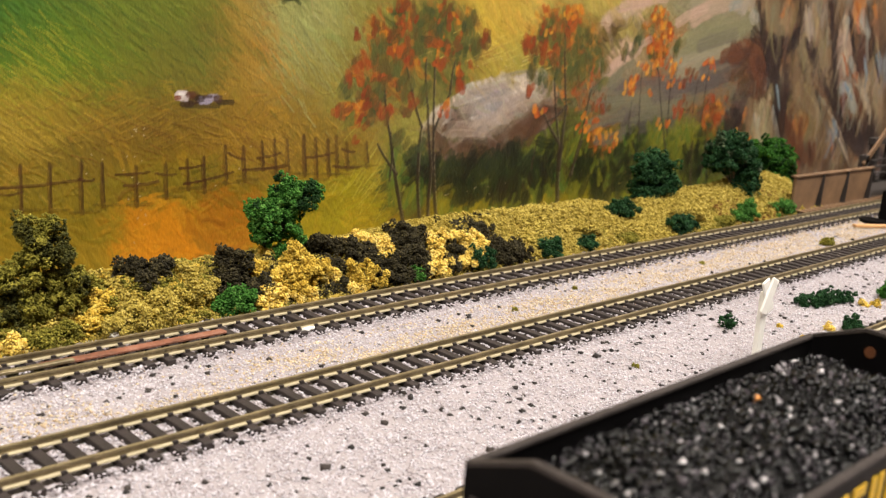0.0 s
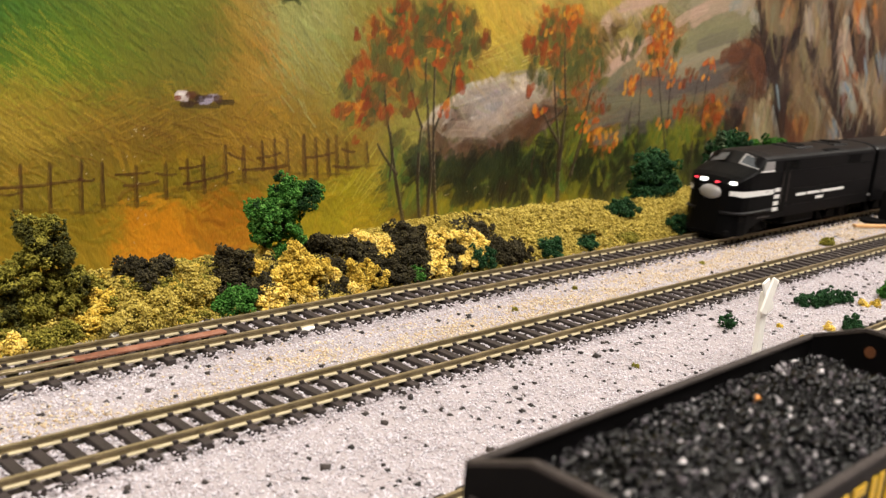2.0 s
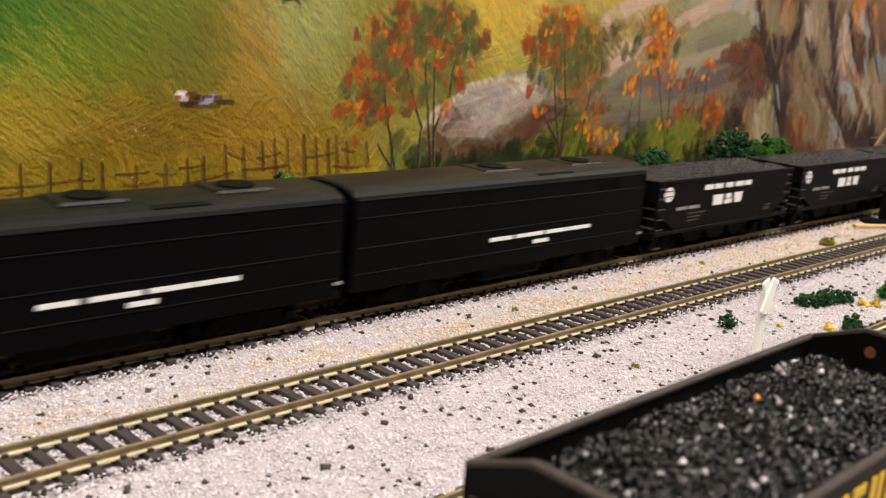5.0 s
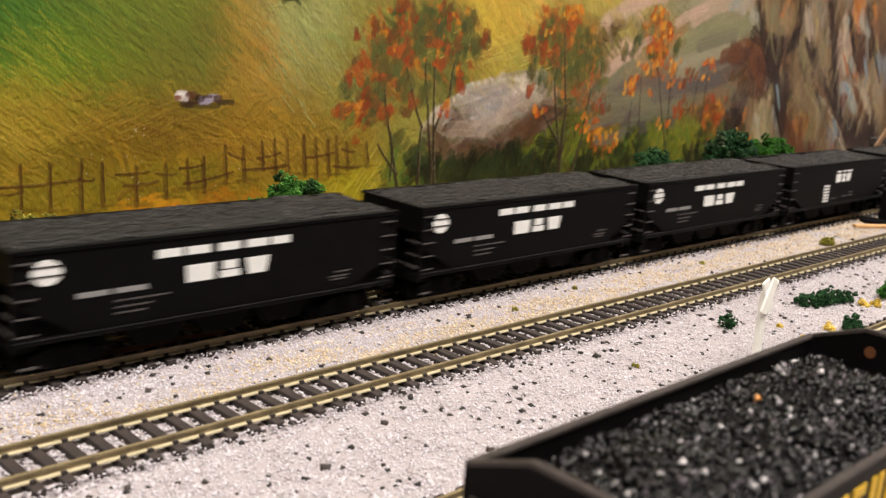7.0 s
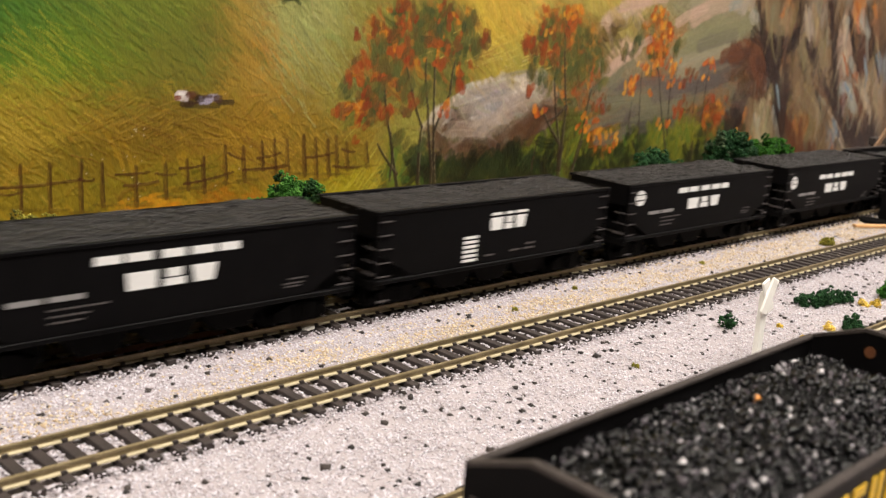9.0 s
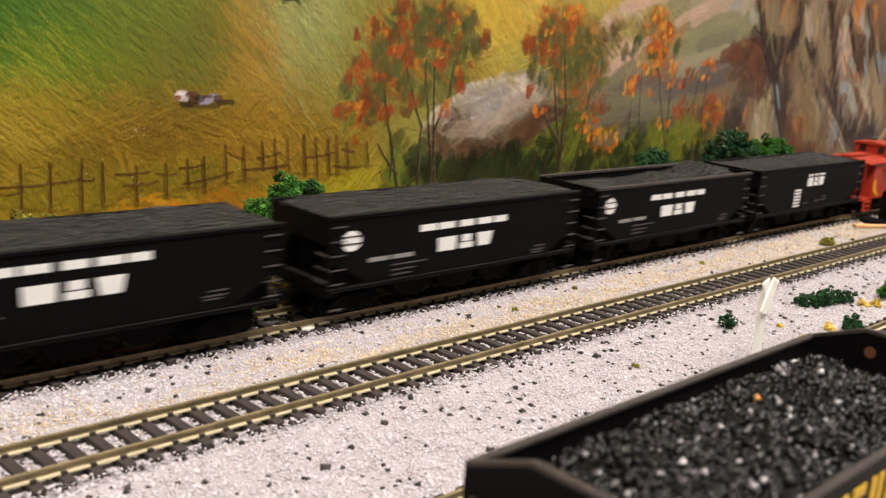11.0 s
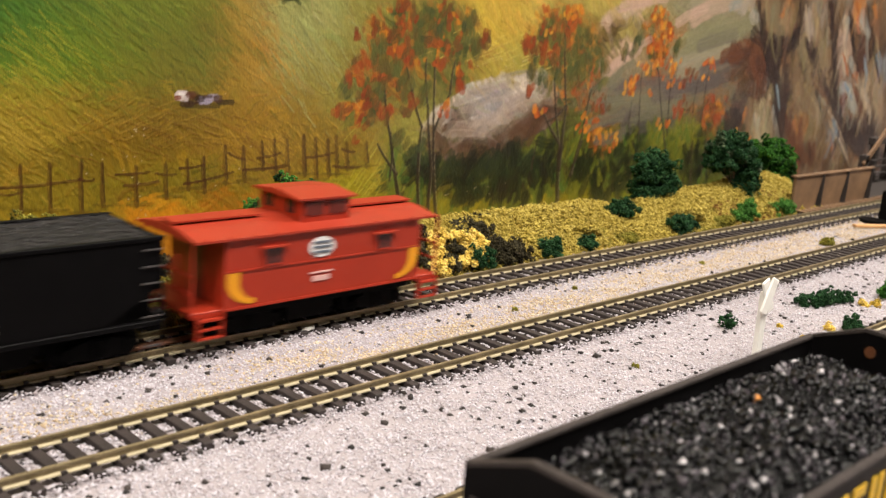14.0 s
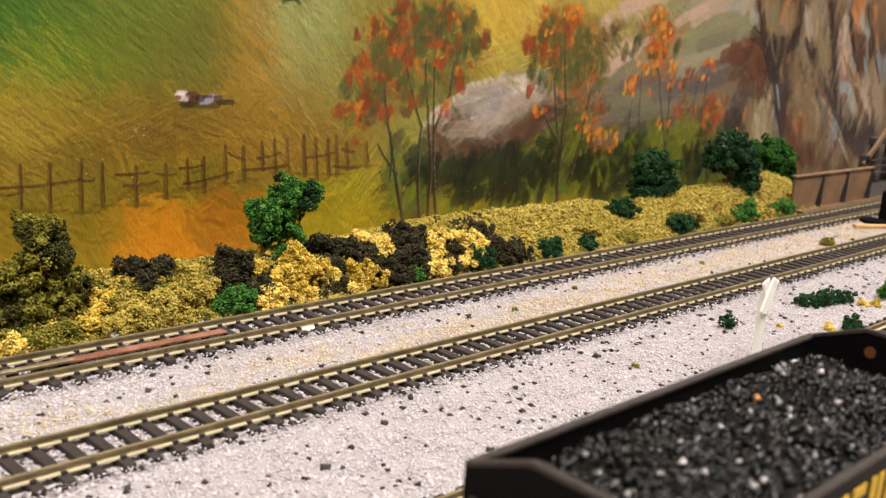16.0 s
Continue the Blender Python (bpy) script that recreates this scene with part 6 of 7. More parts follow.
        blocks("data_block", M_WHITE, [(0.0496, 0.0576, 0.0198 + k * 0.0019, 0.0209 + k * 0.0019) for k in range(6)])
        blocks("data_bar", M_GLINTDATA, [(x0, x1, z, z + 0.0007) for z, x0, x1 in ((0.0235, 0.0875, 0.0935), (0.0215, 0.0865, 0.0935), (0.0215, 0.078, 0.084), (0.0210, 0.0625, 0.068))])
    # coal: an uneven heap inside the body
    r = np.random.default_rng(seed)
    xs, ys = np.linspace(0.0012, L - 0.0012, 70), np.linspace(-W + 0.0008, W - 0.0008, 18)
    gx, gy = np.meshgrid(xs, ys)
    ex = np.clip(np.minimum(gx, L - gx) / 0.012, 0, 1)
    ey = np.clip((W - np.abs(gy)) / 0.006, 0, 1)
    if heap > 0:
        gz = T - 0.0012 + heap * (ex * ey) ** 0.7 + 0.0009 * vnoise(gx * 90 + seed, gy * 90, 61) + 0.0004 * vnoise(gx * 300, gy * 300, 62)
    else:
        gz = T - 0.0042 + 0.0075 * np.exp(-((gx - L * 0.86) / 0.014) ** 2) * ey + 0.0015 * np.sin(gx * 90) * ey + 0.0009 * vnoise(gx * 90 + seed, gy * 90, 61)
    h, w = gx.shape
    i = np.arange(h * w).reshape(h, w)
    q = np.stack([i[:-1, :-1], i[:-1, 1:], i[1:, 1:], i[1:, :-1]], -1).reshape(-1, 4)
    o = new("coal_load", raw_mesh("coal_load", np.stack([gx, gy, gz], -1).reshape(-1, 3), q, M_COALFARBED))
    o.parent = root
    k = 3200
    a, b = r.integers(0, h, k), r.integers(0, w, k)
    p = np.stack([gx[a, b] + r.uniform(-0.001, 0.001, k), np.clip(gy[a, b] + r.uniform(-0.001, 0.001, k), -W + 0.0008, W - 0.0008), gz[a, b] + 0.0001], 1)
    o2 = new("loose_coal", grain_mesh("loose_coal", p, r.uniform(0.0004, 0.0010, k), M_COALFAR, 1.0, 0.55, 0.7))
    o2.parent = root
    o2["kind"] = "stuff"
    for x in (0.0175, L - 0.0175):
        truck(root, x)
    coupler(root, 0.0, -1)
    coupler(root, L, 1)
    return root


def nose(x):
    """The blunt prow: the first 34 mm of the cab unit drawn together."""
    return 0.0058 + x * (0.034 - 0.0058) / 0.034 if x < 0.034 else x


def section(x, w, zb, zs, zr, tuck=0.0):
    """Half round-roofed cross-section of a locomotive body, as a closed ring."""
    pts = [(w - tuck, zb), (w, zb + 0.003), (w, zs)]
    for a in (18, 36, 54, 72, 90):
        pts.append((w * math.cos(radians(a)) ** 0.75 if a < 90 else 0.0, zs + (zr - zs) * math.sin(radians(a))))
    ring = [(x, -p, z) for p, z in pts]
    ring += [(x, p, z) for p, z in pts[-2::-1]]
    return ring


def loco_shell(bm, stations):
    loft(bm, [section(*s) for s in stations])
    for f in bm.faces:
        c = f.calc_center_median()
        # Faces turned upward get the lighter black, overhead light put into colour.
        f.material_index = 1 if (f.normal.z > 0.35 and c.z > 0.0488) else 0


def loco_common(root, L, x_text, fans):
    W = 0.0175
    y = -W - 0.0001
    bm = bmesh.new()
    for x0, x1 in x_text:
        bar(bm, x0, x1, 0.0266, 0.0282, y)
    xm = (x_text[0][0] + x_text[-1][1]) / 2
    bar(bm, xm - 0.0060, xm + 0.0040, 0.0232, 0.0248, y)
    part("lettering_bar", bm, M_WHITE, root)
    for z in (0.0488, 0.0424, 0.0312, 0.0215):
        part("body_seam", boxes((0.036 if L > 0.183 else 0.001, L - 0.001, -W - 0.00025, -W + 0.0003, z, z + 0.0004), bevel=0.0001), M_LOCO, root)
    for x in fans:
        bm = bmesh.new()
        box(bm, x - 0.012, x + 0.010, -0.0085, 0.0085, 0.0520, 0.0543, bevel=0.0008)
        hatch = part("roof_hatch", bm, M_LOCOLIT, root)
        bm = bmesh.new()
        cyl(bm, (x, 0, 0.0545), (0, 0, 1), 0.0066, 0.0008, 24)
        part("fan", bm, M_UNDER, hatch)
    for x in (fans[0] + 0.016, fans[-1] - 0.028):
        bm = bmesh.new()
        box(bm, x - 0.002, x + 0.010, -0.0150, -0.0105, 0.0505, 0.0526, bevel=0.0004)
        part("exhaust_vent", bm, M_UNDER, root)
    part("fuel_tank", boxes((L * 0.40, L * 0.62, -0.0135, 0.0135, 0.0080, 0.0170), bevel=0.0015), M_UNDER, root)
    part("skirt", boxes((0.012, L - 0.002, -W + 0.0006, W - 0.0006, 0.0152, 0.0185)), M_UNDER, root)
    for x in (0.036, L - 0.034):
        truck(root, x, base=0.031, r=0.0057)
    for x in (L * 0.30, L * 0.78):
        part("grille", boxes(*[(x + k * 0.0011, x + k * 0.0011 + 0.0006, -W - 0.0003, -W + 0.0002, 0.0435, 0.0485) for k in range(16)]), M_UNDER, root)
    part("end_handrail", boxes((L - 0.004, L - 0.0005, -W - 0.0010, -W - 0.0004, 0.0196, 0.0206)), M_GREYPAINT, root)


def cab_loco():
    L, W = 0.184, 0.0175
    root = empty("diesel_locomotive", label="black streamlined diesel locomotive with a white nose stripe", category="locomotive", group="train locomotives")
    bm = bmesh.new()
    loco_shell(bm, [(nose(s[0]), *s[1:]) for s in [(0.0, 0.0070, 0.0085, 0.0300, 0.0330), (0.0012, 0.0108, 0.0078, 0.0340, 0.0370), (0.0040, 0.0142, 0.0075, 0.0372, 0.0398), (0.0085, 0.0163, 0.0075, 0.0393, 0.0415), (0.0160, 0.0173, 0.0080, 0.0412, 0.0436), (0.0250, 0.0175, 0.0120, 0.0432, 0.0462), (0.0340, 0.0175, 0.0150, 0.0484, 0.0526), (0.0420, 0.0175, 0.0150, 0.0488, 0.0534), (L - 0.001, 0.0175, 0.0150, 0.0490, 0.0538), (L, 0.0170, 0.0155, 0.0486, 0.0531)]])
    part("body", bm, [M_LOCO, M_LOCOLIT], root)
    # windscreen panes in silver frames; the far frame is blackened for its dark reflection
    for s in (-1, 1):
        bm = bmesh.new()
        frame_pts = [(nose(0.0242), 0.0040 * s, 0.0463), (nose(0.0254), 0.0160 * s, 0.0440), (nose(0.0332), 0.0158 * s, 0.0490), (nose(0.0326), 0.0040 * s, 0.0516)]
        n = Vector((-0.75, 0.12 * s, 0.7)).normalized() * 0.0006
        c = sum((Vector(p) for p in frame_pts), Vector()) / 4
        outer = [bm.verts.new(Vector(p) + n) for p in frame_pts]
        inner = [bm.verts.new(c + (Vector(p) - c) * 0.80 + n * 1.3) for p in frame_pts]
        for i in range(4):
            bm.faces.new((outer[i], outer[(i + 1) % 4], inner[(i + 1) % 4], inner[i]))
        fr = part("windscreen_frame", bm, M_GREYPAINT if s < 0 else M_LOCO, root)
        bm = bmesh.new()
        bm.faces.new([bm.verts.new(c + (Vector(p) - c) * 0.82 + n * 1.25) for p in frame_pts])
        part("windscreen", bm, M_WINDOW, fr)
        bm = bmesh.new()
        yy = s * (W + 0.0003)
        prism(bm, [(0.0305, 0.0440), (0.0420, 0.0440), (0.0420, 0.0490), (0.0325, 0.0490)], yy - 0.0002, yy + 0.0002)
        part("cab_window", bm, M_GREYPAINT, root)
        bm = bmesh.new()
        box(bm, 0.028, 0.0425, yy - 0.0005, yy + 0.0005, 0.0432, 0.0439)
        part("window_sill", bm, M_WHITE, root)
    # nose stripe that wraps the prow
    k = 0.0003
    for s in (-1, 1):
        bm = bmesh.new()
        pts = [(nose(0.0014), 0.0112), (nose(0.0042), 0.0142), (nose(0.0085), 0.0163), (nose(0.0160), 0.0173), (0.0465, 0.0175)]
        lo = [bm.verts.new((x - k, s * (w + k), 0.0297 + (0.0006 if i < 2 else 0))) for i, (x, w) in enumerate(pts)]
        hi = [bm.verts.new((x - k, s * (w + k), 0.0330 - (0.0004 if i > 3 else 0))) for i, (x, w) in enumerate(pts)]
        for i in range(4):
            bm.faces.new((lo[i], lo[i + 1], hi[i + 1], hi[i]))
        part("nose_stripe", bm, M_WHITE, root)
    bm = bmesh.new()
    bmesh.ops.create_uvsphere(bm, u_segments=20, v_segments=12, radius=1.0, matrix=Matrix.Translation((nose(0.0020), 0, 0.0308)) @ Matrix.Diagonal((0.0032, 0.0080, 0.0045, 1)))
    part("nose_emblem", bm, M_GREYPAINT, root, "oval grey nose emblem", smooth=True)
    for s in (-1, 1):
        bm = bmesh.new()
        ring = [(nose(0.0), 0.0072), (nose(0.0014), 0.0112), (nose(0.0042), 0.0144), (nose(0.0085), 0.0165), (nose(0.0160), 0.0175), (0.0460, 0.0177)]
        rows = [[bm.verts.new((x - d, sg * (w + d), z)) for x, w in ring] for d, z, sg in ((0.0, 0.0196, s), (0.0010, 0.0200, s), (0.0010, 0.0207, s), (0.0, 0.0214, s))]
        for a, b in zip(rows, rows[1:]):
            for i in range(5):
                bm.faces.new((a[i], a[i + 1], b[i + 1], b[i]))
        # The ledge's lighter tone paints in the highlight along it.
        part("nose_ledge", bm, M_LOCOLIT, root, "ledge round the nose with its highlight painted in")
        part("cab_door", boxes((0.0555, 0.0610, s * W - 0.0004, s * W + 0.0004, 0.0185, 0.0482), bevel=0.0001), M_UNDER, root)
        part("grab_rail", boxes((0.0546, 0.0550, s * (W + 0.0008) - 0.0002, s * (W + 0.0008) + 0.0002, 0.024, 0.042), (0.0616, 0.0620, s * (W + 0.0008) - 0.0002, s * (W + 0.0008) + 0.0002, 0.024, 0.042)), M_RIM, root)
    bm = bmesh.new()
    for z in (0.0320, 0.0280, 0.0240, 0.0205):
        bar(bm, 0.0475, 0.0535, z - 0.0011, z + 0.0011, -W - 0.0002)
    part("speed_bar", bm, M_WHITE, root)
    # lamps
    for y, z, m, rad in ((-0.0118, 0.0372, M_LAMP, 0.0024), (0.0055, 0.0372, M_LAMP, 0.0024), (-0.0030, 0.0368, M_REDLAMP, 0.0014), (0.0110, 0.0372, M_REDLAMP, 0.0014)):
        bm = bmesh.new()
        x = nose(0.0008 + 0.0040 * (abs(y) / 0.0142) ** 2.2)
        bmesh.ops.create_uvsphere(bm, u_segments=12, v_segments=8, radius=1.0, matrix=Matrix.Translation((x, y, z)) @ Matrix.Diagonal((0.0016, rad, rad * 0.45, 1)))
        part("headlight" if m is M_LAMP else "marker_light", bm, m, root, "glowing white headlight" if m is M_LAMP else "glowing red marker light", smooth=True)
    part("pilot", boxes((0.0068, 0.016, -0.0140, 0.0140, 0.0058, 0.0120), bevel=0.002), M_UNDER, root)
    part("cab_step", boxes((0.030, 0.045, -W - 0.0006, -W + 0.0004, 0.0165, 0.0172)), M_RIM, root)
    loco_common(root, L, [(0.0755, 0.0880), (0.0905, 0.1075), (0.1095, 0.1250), (0.1255, 0.1415)], [0.098, 0.150])
    coupler(root, L, 1)
    return root


def booster_loco():
    L = 0.181
    root = empty("booster_locomotive", label="black cabless diesel booster unit, its roof painted lighter as lit", category="locomotive", group="train locomotives")
    bm = bmesh.new()
    loco_shell(bm, [(0.0, 0.0168, 0.0155, 0.0484, 0.0531), (0.001, 0.0175, 0.0150, 0.0488, 0.0538), (L - 0.001, 0.0175, 0.0150, 0.0492, 0.0542), (L, 0.0168, 0.0155, 0.0488, 0.0535)])
    part("body", bm, [M_LOCO, M_LOCOLIT], root)
    loco_common(root, L, [(0.0720, 0.0860), (0.0880, 0.1060), (0.1075, 0.1225), (0.1230, 0.1390)], [0.088, 0.145])
    bm = bmesh.new()
    prism(bm, [(-0.004, 0.018), (0.0, 0.016), (0.0, 0.052), (-0.004, 0.049)], -0.006, 0.006)
    part("diaphragm", bm, M_UNDER, root)
    coupler(root, 0.0, -1)
    coupler(root, L, 1)
    return root


def glow(name, c, strength):
    m = bpy.data.materials.new(name)
    m.use_nodes = True
    b = m.node_tree.nodes["Principled BSDF"]
    b.inputs["Base Color"].default_value = c
    b.inputs["Emission Color"].default_value = c
    b.inputs["Emission Strength"].default_value = strength
    return m


M_LAMP = glow("headlight_glow", (1, 0.97, 0.92, 1), 3.0)
M_REDLAMP = glow("marker_glow", (0.9, 0.03, 0.06, 1), 0.9)


def caboose():
    W, x0, x1 = 0.0175, 0.0117, 0.0965
    root = empty("caboose", label="red wooden-sided caboose with yellow corner stripes", category="caboose")
    bm = bmesh.new()
    box(bm, x0, x1, -W, W, 0.0168, 0.0405, bevel=0.0003)
    part("body", bm, M_REDCAR, root)
    part("belt_rail", boxes((x0 - 0.0002, x1 + 0.0002, -W - 0.00035, -W + 0.0002, 0.0293, 0.0299), (x0, x1, -W - 0.0004, -W + 0.0002, 0.0166, 0.0174)), M_REDCAR, root)
    # roof with ribs and end overhang
    bm = bmesh.new()
    ring = lambda x: [(x, -W - 0.0012, 0.0402), (x, -W - 0.0012, 0.0410), (x, -0.009, 0.0428), (x, 0, 0.0436), (x, 0.009, 0.0428), (x, W + 0.0012, 0.0410), (x, W + 0.0012, 0.0402)]
    loft(bm, [ring(0.0), ring(0.1035)])
    part("roof", bm, M_REDROOF, root)
    for xa, xb in ((0.0005, 0.034), (0.066, 0.1030)):
        part("running_board", boxes((xa, xb, -0.0042, 0.0042, 0.0440, 0.0446)), M_REDROOF, root)
    bm = bmesh.new()
    for k in range(12):
        x = 0.004 + k * 0.0087
        if not 0.036 < x < 0.066:
            prism(bm, [(x, 0.0404), (x + 0.0005, 0.0404), (x + 0.0005, 0.0414), (x, 0.0414)], -W - 0.0013, -0.0115)
    part("roof_rib", bm, M_REDROOF, root)
    # cupola
    c0, c1, cw = 0.0445, 0.0655, 0.0128
    bm = bmesh.new()
    box(bm, c0, c1, -cw, cw, 0.0415, 0.0505, bevel=0.0003)
    cup = part("cupola", bm, M_REDCAR, root)
    bm = bmesh.new()
    ring = lambda x: [(x, -cw - 0.0012, 0.0500), (x, -cw - 0.0012, 0.0507), (x, 0, 0.0522), (x, cw + 0.0012, 0.0507), (x, cw + 0.0012, 0.0500)]
    loft(bm, [ring(c0 - 0.0022), ring(c1 + 0.0022)])
    part("cupola_roof", bm, M_REDROOF, cup)
    for a in (c0 + 0.0012, c0 + 0.0112):
        part("cupola_window", boxes((a, a + 0.0078, -cw - 0.0003, -cw + 0.0002, 0.0445, 0.0490)), M_DARKRED, cup)
    for y in (-0.0085, 0.0045):
        part("cupola_window", boxes((c0 - 0.0003, c0 + 0.0002, y, y + 0.0045, 0.0445, 0.0490)), M_WINDOWDARK, cup)
    # side windows with their drip caps
    for x in (0.0302, 0.0787):
        w = part("window", boxes((x - 0.0030, x + 0.0030, -W - 0.0003, -W + 0.0002, 0.0306, 0.0360)), M_WINDOWDARK, root)
        part("window_frame", boxes((x - 0.0036, x - 0.0030, -W - 0.0005, -W, 0.0302, 0.0364), (x + 0.0030, x + 0.0036, -W - 0.0005, -W, 0.0302, 0.0364), (x - 0.0036, x + 0.0036, -W - 0.0006, -W, 0.0302, 0.0307), (x - 0.0003, x + 0.0003, -W - 0.0004, -W, 0.0306, 0.0360)), M_REDCAR, w)
        part("drip_cap", boxes((x - 0.0052, x + 0.0052, -W - 0.0016, -W, 0.0363, 0.0369)), M_REDROOF, w)
    # emblem and number as plain shapes
    bm = bmesh.new()
    bmesh.ops.create_cone(bm, cap_ends=True, segments=28, radius1=0.0055, radius2=0.0055, depth=0.0003, matrix=Matrix.Translation((0.0502, -W - 0.0002, 0.0343)) @ Matrix.Rotation(radians(90), 4, "X") @ Matrix.Diagonal((1, 0.66, 1, 1)))
    part("emblem", bm, M_WHITE, root, "white oval emblem")
    bm = bmesh.new()
    for z in (0.0322, 0.0340, 0.0357):
        bar(bm, 0.0462, 0.0542, z, z + 0.0008, -W - 0.00045)
    part("emblem_band", bm, M_GREYBLUE, root)
    bm = bmesh.new()
    bar(bm, 0.0452, 0.0552, 0.0250, 0.0256, -W - 0.0002)
    bar(bm, 0.0466, 0.0540, 0.0222, 0.0240, -W - 0.0002)
    part("number_bar", bm, M_PINKWHITE, root)
    # corner stripes that curve into the sill
    for s, xc in ((1, x0 + 0.0005), (-1, x1 - 0.0005)):
        bm = bmesh.new()
        outer, inner = [], []
        n = 7
        zt = 0.0292 if s > 0 else 0.0300
        for i in range(n):
            a = i / (n - 1) * math.pi / 2
            cx, cz = xc + s * 0.0110, 0.0175 + 0.0085
            outer.append((cx - s * 0.0110 * math.cos(a), cz - 0.0080 * math.sin(a)))
            inner.append((cx - s * 0.0062 * math.cos(a), cz - 0.0062 * math.sin(a)))
        outer, inner = [(xc, zt)] + outer, [(xc + s * 0.0048, zt)] + inner
        vo = [bm.verts.new((x, -W - 0.0003, z)) for x, z in outer]
        vi = [bm.verts.new((x, -W - 0.0003, z)) for x, z in inner]
        for i in range(n):
            bm.faces.new((vo[i], vo[i + 1], vi[i + 1], vi[i]))
        flat_up(bm)
        part("corner_stripe", bm, M_YELLOW, root, "yellow corner stripe")
    # end platforms with steps, railings and posts
    for xe, s in ((0.001, 1), (0.1075, -1)):
        xa, xb = sorted((xe, xe + s * 0.0108))
        part("platform", boxes((xa, xb, -W + 0.001, W - 0.001, 0.0150, 0.0172), bevel=0.0002), M_REDCAR, root)
        for y in (-1, 1):
            st = boxes(*[(xa + 0.001, xb - 0.001, y * W - 0.0012, y * W + 0.0006, z, z + 0.0007) for z in (0.0085, 0.0115, 0.0145)], (xa + 0.0008, xa + 0.0013, y * W - 0.0012, y * W + 0.0006, 0.0085, 0.0165), (xb - 0.0013, xb - 0.0008, y * W - 0.0012, y * W + 0.0006, 0.0085, 0.0165))
            part("step", st, M_REDCAR, root)
        bm = bmesh.new()
        for y in (-0.0155, -0.006, 0.006, 0.0155):
            cyl(bm, (xe, y, 0.0285), (0, 0, 1), 0.0005, 0.0235 if abs(y) > 0.01 else 0.012, 6)
        for z in (0.0225, 0.0285):
            box(bm, xe - 0.0004, xe + 0.0004, -0.0155, 0.0155, z, z + 0.0006)
        part("end_railing", bm, M_REDCAR, root)
        part("brake_wheel", cyl(bmesh.new(), (xe - s * 0.0012, 0.008, 0.034), (1, 0, 0), 0.0030, 0.0006, 16), M_REDCAR, root)
        part("end_door", boxes((x0 - 0.0004 if s > 0 else x1 - 0.0001, x0 + 0.0001 if s > 0 else x1 + 0.0004, -0.0045, 0.0045, 0.0172, 0.0375)), M_DARKRED, root)
    part("underframe", boxes((x0, x1, -0.0130, 0.0130, 0.0128, 0.0168), (0.040, 0.060, -0.0125, -0.0060, 0.0075, 0.0130)), M_UNDER, root)
    for x in (0.0260, 0.0820):
        truck(root, x, base=0.0195)
    coupler(root, 0.001, -1)
    return root


M_DARKRED = plain("shaded_red_glass", srgb(92, 34, 26), 0.3, var=0.2)
M_WINDOWDARK = plain("dark_window_glass", srgb(46, 34, 34), 0.15, var=0.2)
M_GREYBLUE = plain("grey_blue_paint", srgb(96, 104, 116), 0.5)
M_PINKWHITE = plain("faded_white_paint", srgb(214, 170, 164), 0.5)

HOP_A, HOP_B = "black coal hopper with a round white emblem, heaped with coal", "black coal hopper with a column of white data blocks"
TRAIN = [(cab_loco(), 0.4790), (booster_loco(), 0.6680)]
emblem_car = hopper("emblem", 0.0021, 11, HOP_A)
data_car = hopper("data", 0.0007, 12, HOP_B)
low_car = hopper("emblem", 0.0, 13, "black coal hopper with a round white emblem, partly filled with coal", 0.0020, M_RIM)
tail_car = hopper("emblem", 0.0021, 14, HOP_A, 0.0024)
STARTS = [0.8595, 1.0125, 1.1625, 1.3131, 1.4695, 1.6290, 1.7833, 1.9340]
for i, x in enumerate(STARTS):
    if i == 3:
        TRAIN.append((data_car, x))
    elif i == 7:
        TRAIN.append((copy_thing(data_car, Matrix()), x))
    elif i == 6:
        TRAIN.append((low_car, x))
    elif i == 5:
        TRAIN.append((tail_car, x))
    else:
        TRAIN.append((emblem_car if i == 0 else copy_thing(emblem_car, Matrix()), x))
TRAIN.append((caboose(), 2.0838))


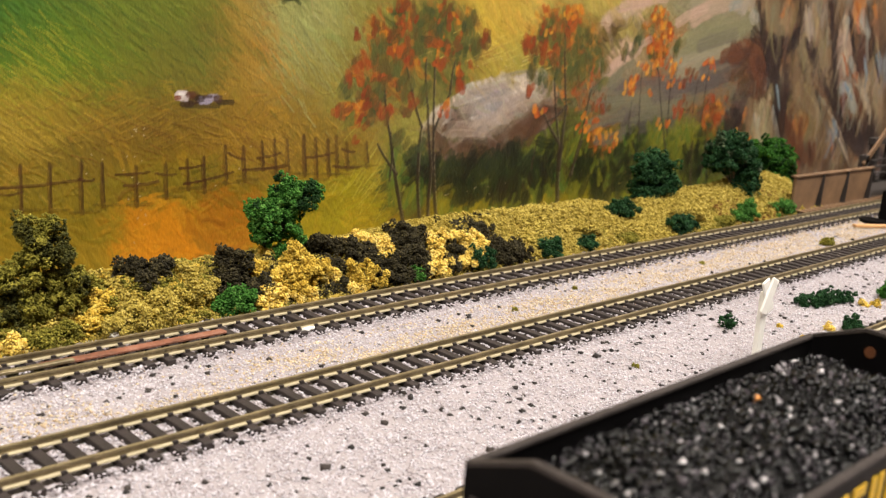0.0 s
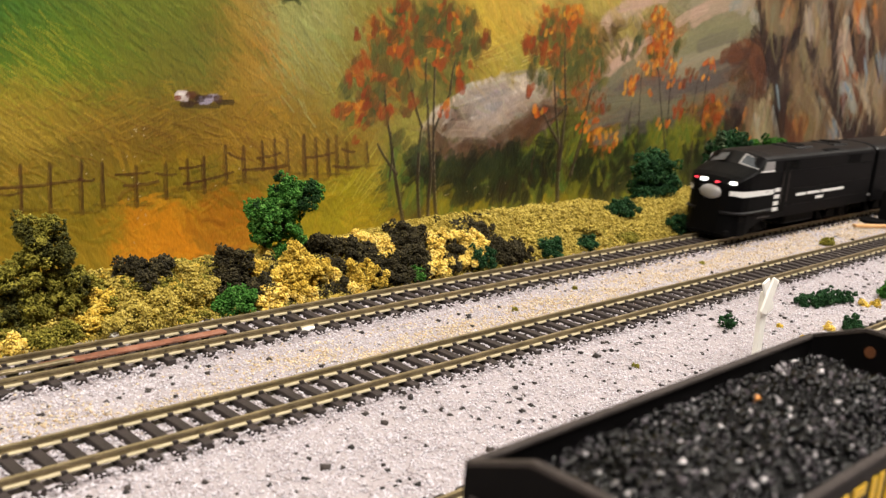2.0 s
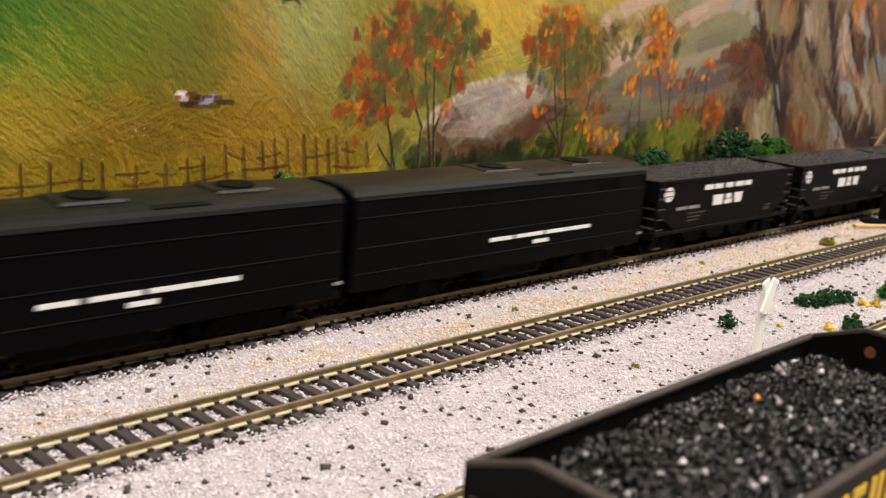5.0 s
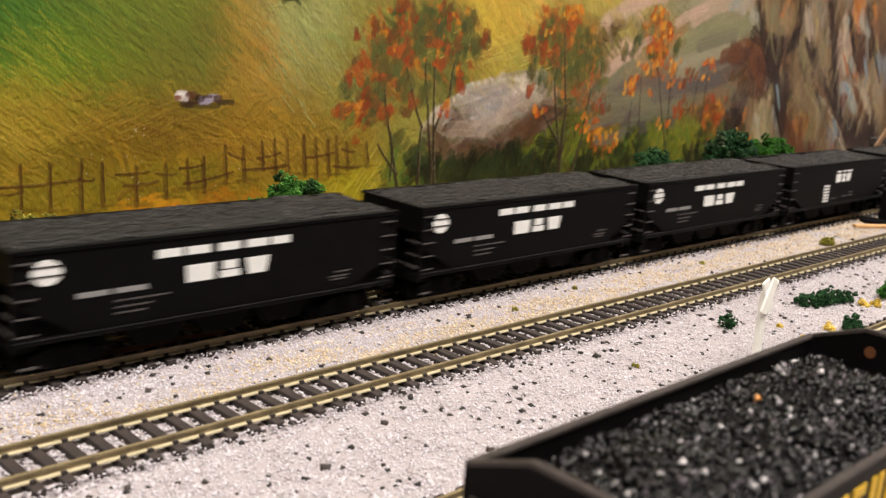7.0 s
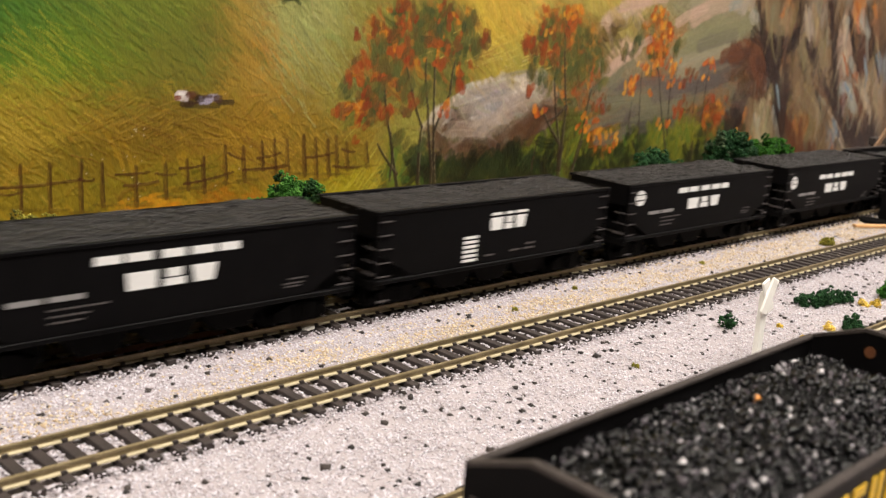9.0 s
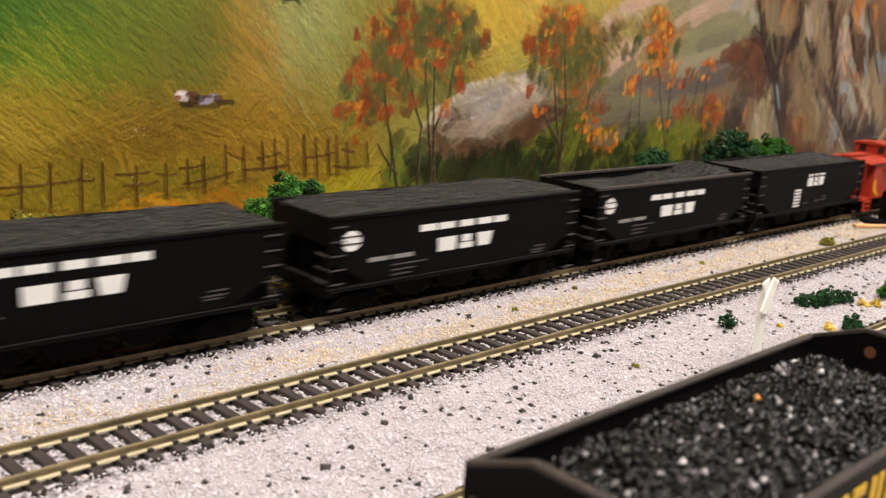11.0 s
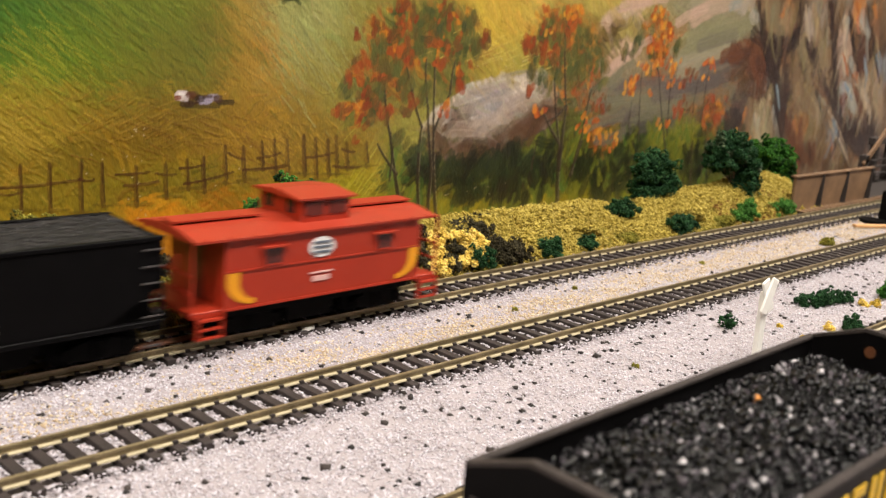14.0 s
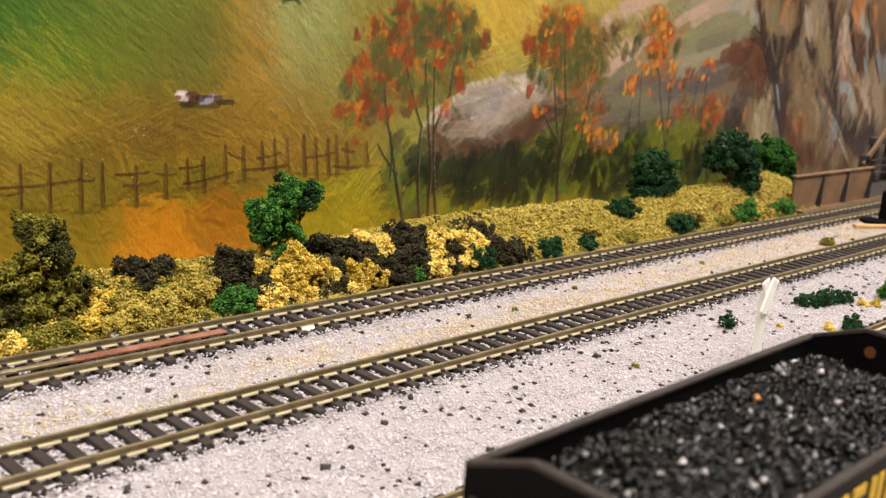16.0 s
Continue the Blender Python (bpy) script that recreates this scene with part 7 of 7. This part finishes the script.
# ---- the parked hopper in the foreground ----
def parked_hopper():
    x0, x1, y0, y1, T, B = 0.0217, 0.1405, -0.1645, -0.1252, 0.0480, 0.0185
    ym = (y0 + y1) / 2
    root = empty("parked_hopper", (0, 0, 0), label="black open coal hopper with yellow lettering, full of coal", category="hopper car")
    for y, s in ((y0, -1), (y1, 1)):
        bm = bmesh.new()
        prism(bm, [(x0, T), (x1, T), (x1, 0.030), (x1 - 0.02, B), (x0 + 0.02, B), (x0, 0.030)], y - 0.0005, y + 0.0005)
        part("side_sheet", bm, M_BLACK, root)
        part("top_rail", boxes((x0, x1, y - 0.0008, y + 0.0008, T - 0.0006, T + 0.0004), bevel=0.0002), M_RIM, root, "worn grey top rail")
    for x, s in ((x0, 1), (x1, -1)):
        bm = bmesh.new()
        poly = [(y0, 0.034), (y1, 0.034), (y1, T), (y1 - 0.0125, 0.0530), (y0 + 0.0125, 0.0530), (y0, T)]
        a = [bm.verts.new((x - 0.0006, y, z)) for y, z in poly]
        b = [bm.verts.new((x + 0.0006, y, z)) for y, z in poly]
        fs = [bm.faces.new(a), bm.faces.new(b[::-1])] + [bm.faces.new((a[i], b[i], b[(i + 1) % 6], a[(i + 1) % 6])) for i in range(6)]
        bmesh.ops.recalc_face_normals(bm, faces=fs)
        prism(bm, [(x, 0.034), (x + s * 0.030, B - 0.002), (x + s * 0.031, B - 0.002), (x + s * 0.001, 0.034)], y0 + 0.0006, y1 - 0.0006)
        part("end_sheet", bm, M_BLACK, root)
        bm = bmesh.new()
        tops = [(y1, T), (y1 - 0.0125, 0.0530), (y0 + 0.0125, 0.0530), (y0, T)]
        for (ya, za), (yb, zb) in zip(tops, tops[1:]):
            vs = [bm.verts.new((x + dx, yy, zz + dz)) for dx, dz in ((-0.0008, -0.0004), (0.0008, -0.0004), (0.0008, 0.0004), (-0.0008, 0.0004)) for yy, zz in ((ya, za), (yb, zb))]
            q = lambda *k: bm.faces.new([vs[i] for i in k])
            q(0, 1, 3, 2), q(2, 3, 5, 4), q(4, 5, 7, 6), q(6, 7, 1, 0)
        part("end_rail", bm, M_RIM, root, "worn grey end rail")
    part("rust_spot", cyl(bmesh.new(), (x1 - 0.0008, -0.1396, 0.0482), (1, 0, 0), 0.0013, 0.0003, 14), M_RUSTSPOT, root, "rust stain inside the end sheet")
    bm = bmesh.new()
    r = random.Random(31)
    for k in range(10):
        x = 0.051 + k * 0.0075
        prism(bm, [(x, 0.033), (x + 0.0022, 0.033), (x + 0.0022, 0.0445), (x, 0.0445)], y0 - 0.0007, y0 - 0.0004)
        if k % 2:
            prism(bm, [(x + 0.0022, 0.0425), (x + 0.005, 0.0425), (x + 0.005, 0.0445), (x + 0.0022, 0.0445)], y0 - 0.0007, y0 - 0.0004)
        else:
            prism(bm, [(x + 0.0034, 0.033), (x + 0.0052, 0.033), (x + 0.0052, 0.0445), (x + 0.0034, 0.0445)], y0 - 0.0007, y0 - 0.0004)
    part("lettering_bar", bm, M_YELLOWTEXT, root, "yellow lettering blocks")
    part("hopper_bay", boxes((0.05, 0.075, ym - 0.013, ym + 0.013, 0.009, 0.019), (0.088, 0.112, ym - 0.013, ym + 0.013, 0.009, 0.019), bevel=0.001), M_UNDER, root)
    part("centre_sill", boxes((x0 - 0.001, x1 + 0.001, ym - 0.0022, ym + 0.0022, 0.0125, 0.0158), (x0, x0 + 0.005, y0, y1, 0.0146, 0.0178), (x1 - 0.005, x1, y0, y1, 0.0146, 0.0178)), M_UNDER, root)
    for x in (x0 + 0.0006, x1 - 0.0006):
        for y in (y0, y1):
            part("corner_post", boxes((x - 0.0007, x + 0.0007, y - 0.0008, y + 0.0008, 0.0150, T)), M_BLACK, root)
    part("grab_iron", boxes(*[(x0 - 0.0016, x0 - 0.0011, y1 - 0.011, y1 - 0.002, z, z + 0.0005) for z in (0.030, 0.0365, 0.043)]), M_RIM, root)
    for x in (x0 + 0.0175, x1 - 0.0175):
        truck(root, x).location = (x, ym, 0)
    # coal
    xs, ys = np.linspace(x0 + 0.0012, x1 - 0.0012, 60), np.linspace(y0 + 0.001, y1 - 0.001, 24)
    gx, gy = np.meshgrid(xs, ys)
    e = np.clip((0.0196 - np.abs(gy - ym)) / 0.012, 0, 1) * np.clip(np.minimum(gx - x0, x1 - gx) / 0.02, 0, 1)
    gz = T - 0.0050 + 0.0032 * e + 0.0014 * vnoise(gx * 130, gy * 130, 71)
    h, w = gx.shape
    i = np.arange(h * w).reshape(h, w)
    q = np.stack([i[:-1, :-1], i[:-1, 1:], i[1:, 1:], i[1:, :-1]], -1).reshape(-1, 4)
    o = new("coal_bed", raw_mesh("coal_bed", np.stack([gx, gy, gz], -1).reshape(-1, 3), q, M_COALBED))
    o.parent = root
    r = np.random.default_rng(77)
    n = 12000
    a, b = r.integers(0, h, n), r.integers(0, w, n)
    p = np.stack([np.clip(gx[a, b] + r.uniform(-0.001, 0.001, n), x0 + 0.001, x1 - 0.001), np.clip(gy[a, b] + r.uniform(-0.001, 0.001, n), y0 + 0.001, y1 - 0.001), gz[a, b] + r.uniform(-0.0001, 0.0010, n)], 1)
    # The palest grains are glints given as colour.
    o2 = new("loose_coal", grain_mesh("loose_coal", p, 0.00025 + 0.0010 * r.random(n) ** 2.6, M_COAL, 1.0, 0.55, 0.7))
    o2.parent = root
    o2["kind"] = "stuff"
    bm = bmesh.new()
    bmesh.ops.create_icosphere(bm, subdivisions=1, radius=0.0011, matrix=Matrix.Translation((0.0905, -0.1375, 0.0474)) @ Matrix.Diagonal((1.3, 0.9, 0.8, 1)))
    part("amber_lump", bm, M_AMBER, root, "amber-brown lump among the coal")
    return root


parked_hopper()


# ---- motion ----
# seconds and how far the train has rolled along the rear track
ROLL = [(0.0, 0.2295), (1.5, 0.0), (3.0, -0.2299), (4.0, -0.3799), (5.2, -0.5632), (6.3, -0.7334), (7.5, -0.9246), (8.5, -1.0850), (9.2, -1.2006), (10.3, -1.3862), (11.3, -1.5563), (12.5, -1.7613), (13.5, -1.9295), (14.5, -2.0970), (16.0, -2.3550)]


def motions():
    for car, start in TRAIN:
        walk(car, [(t, pose(start + s, REAR_Y, 0)) for t, s in ROLL])


motions()
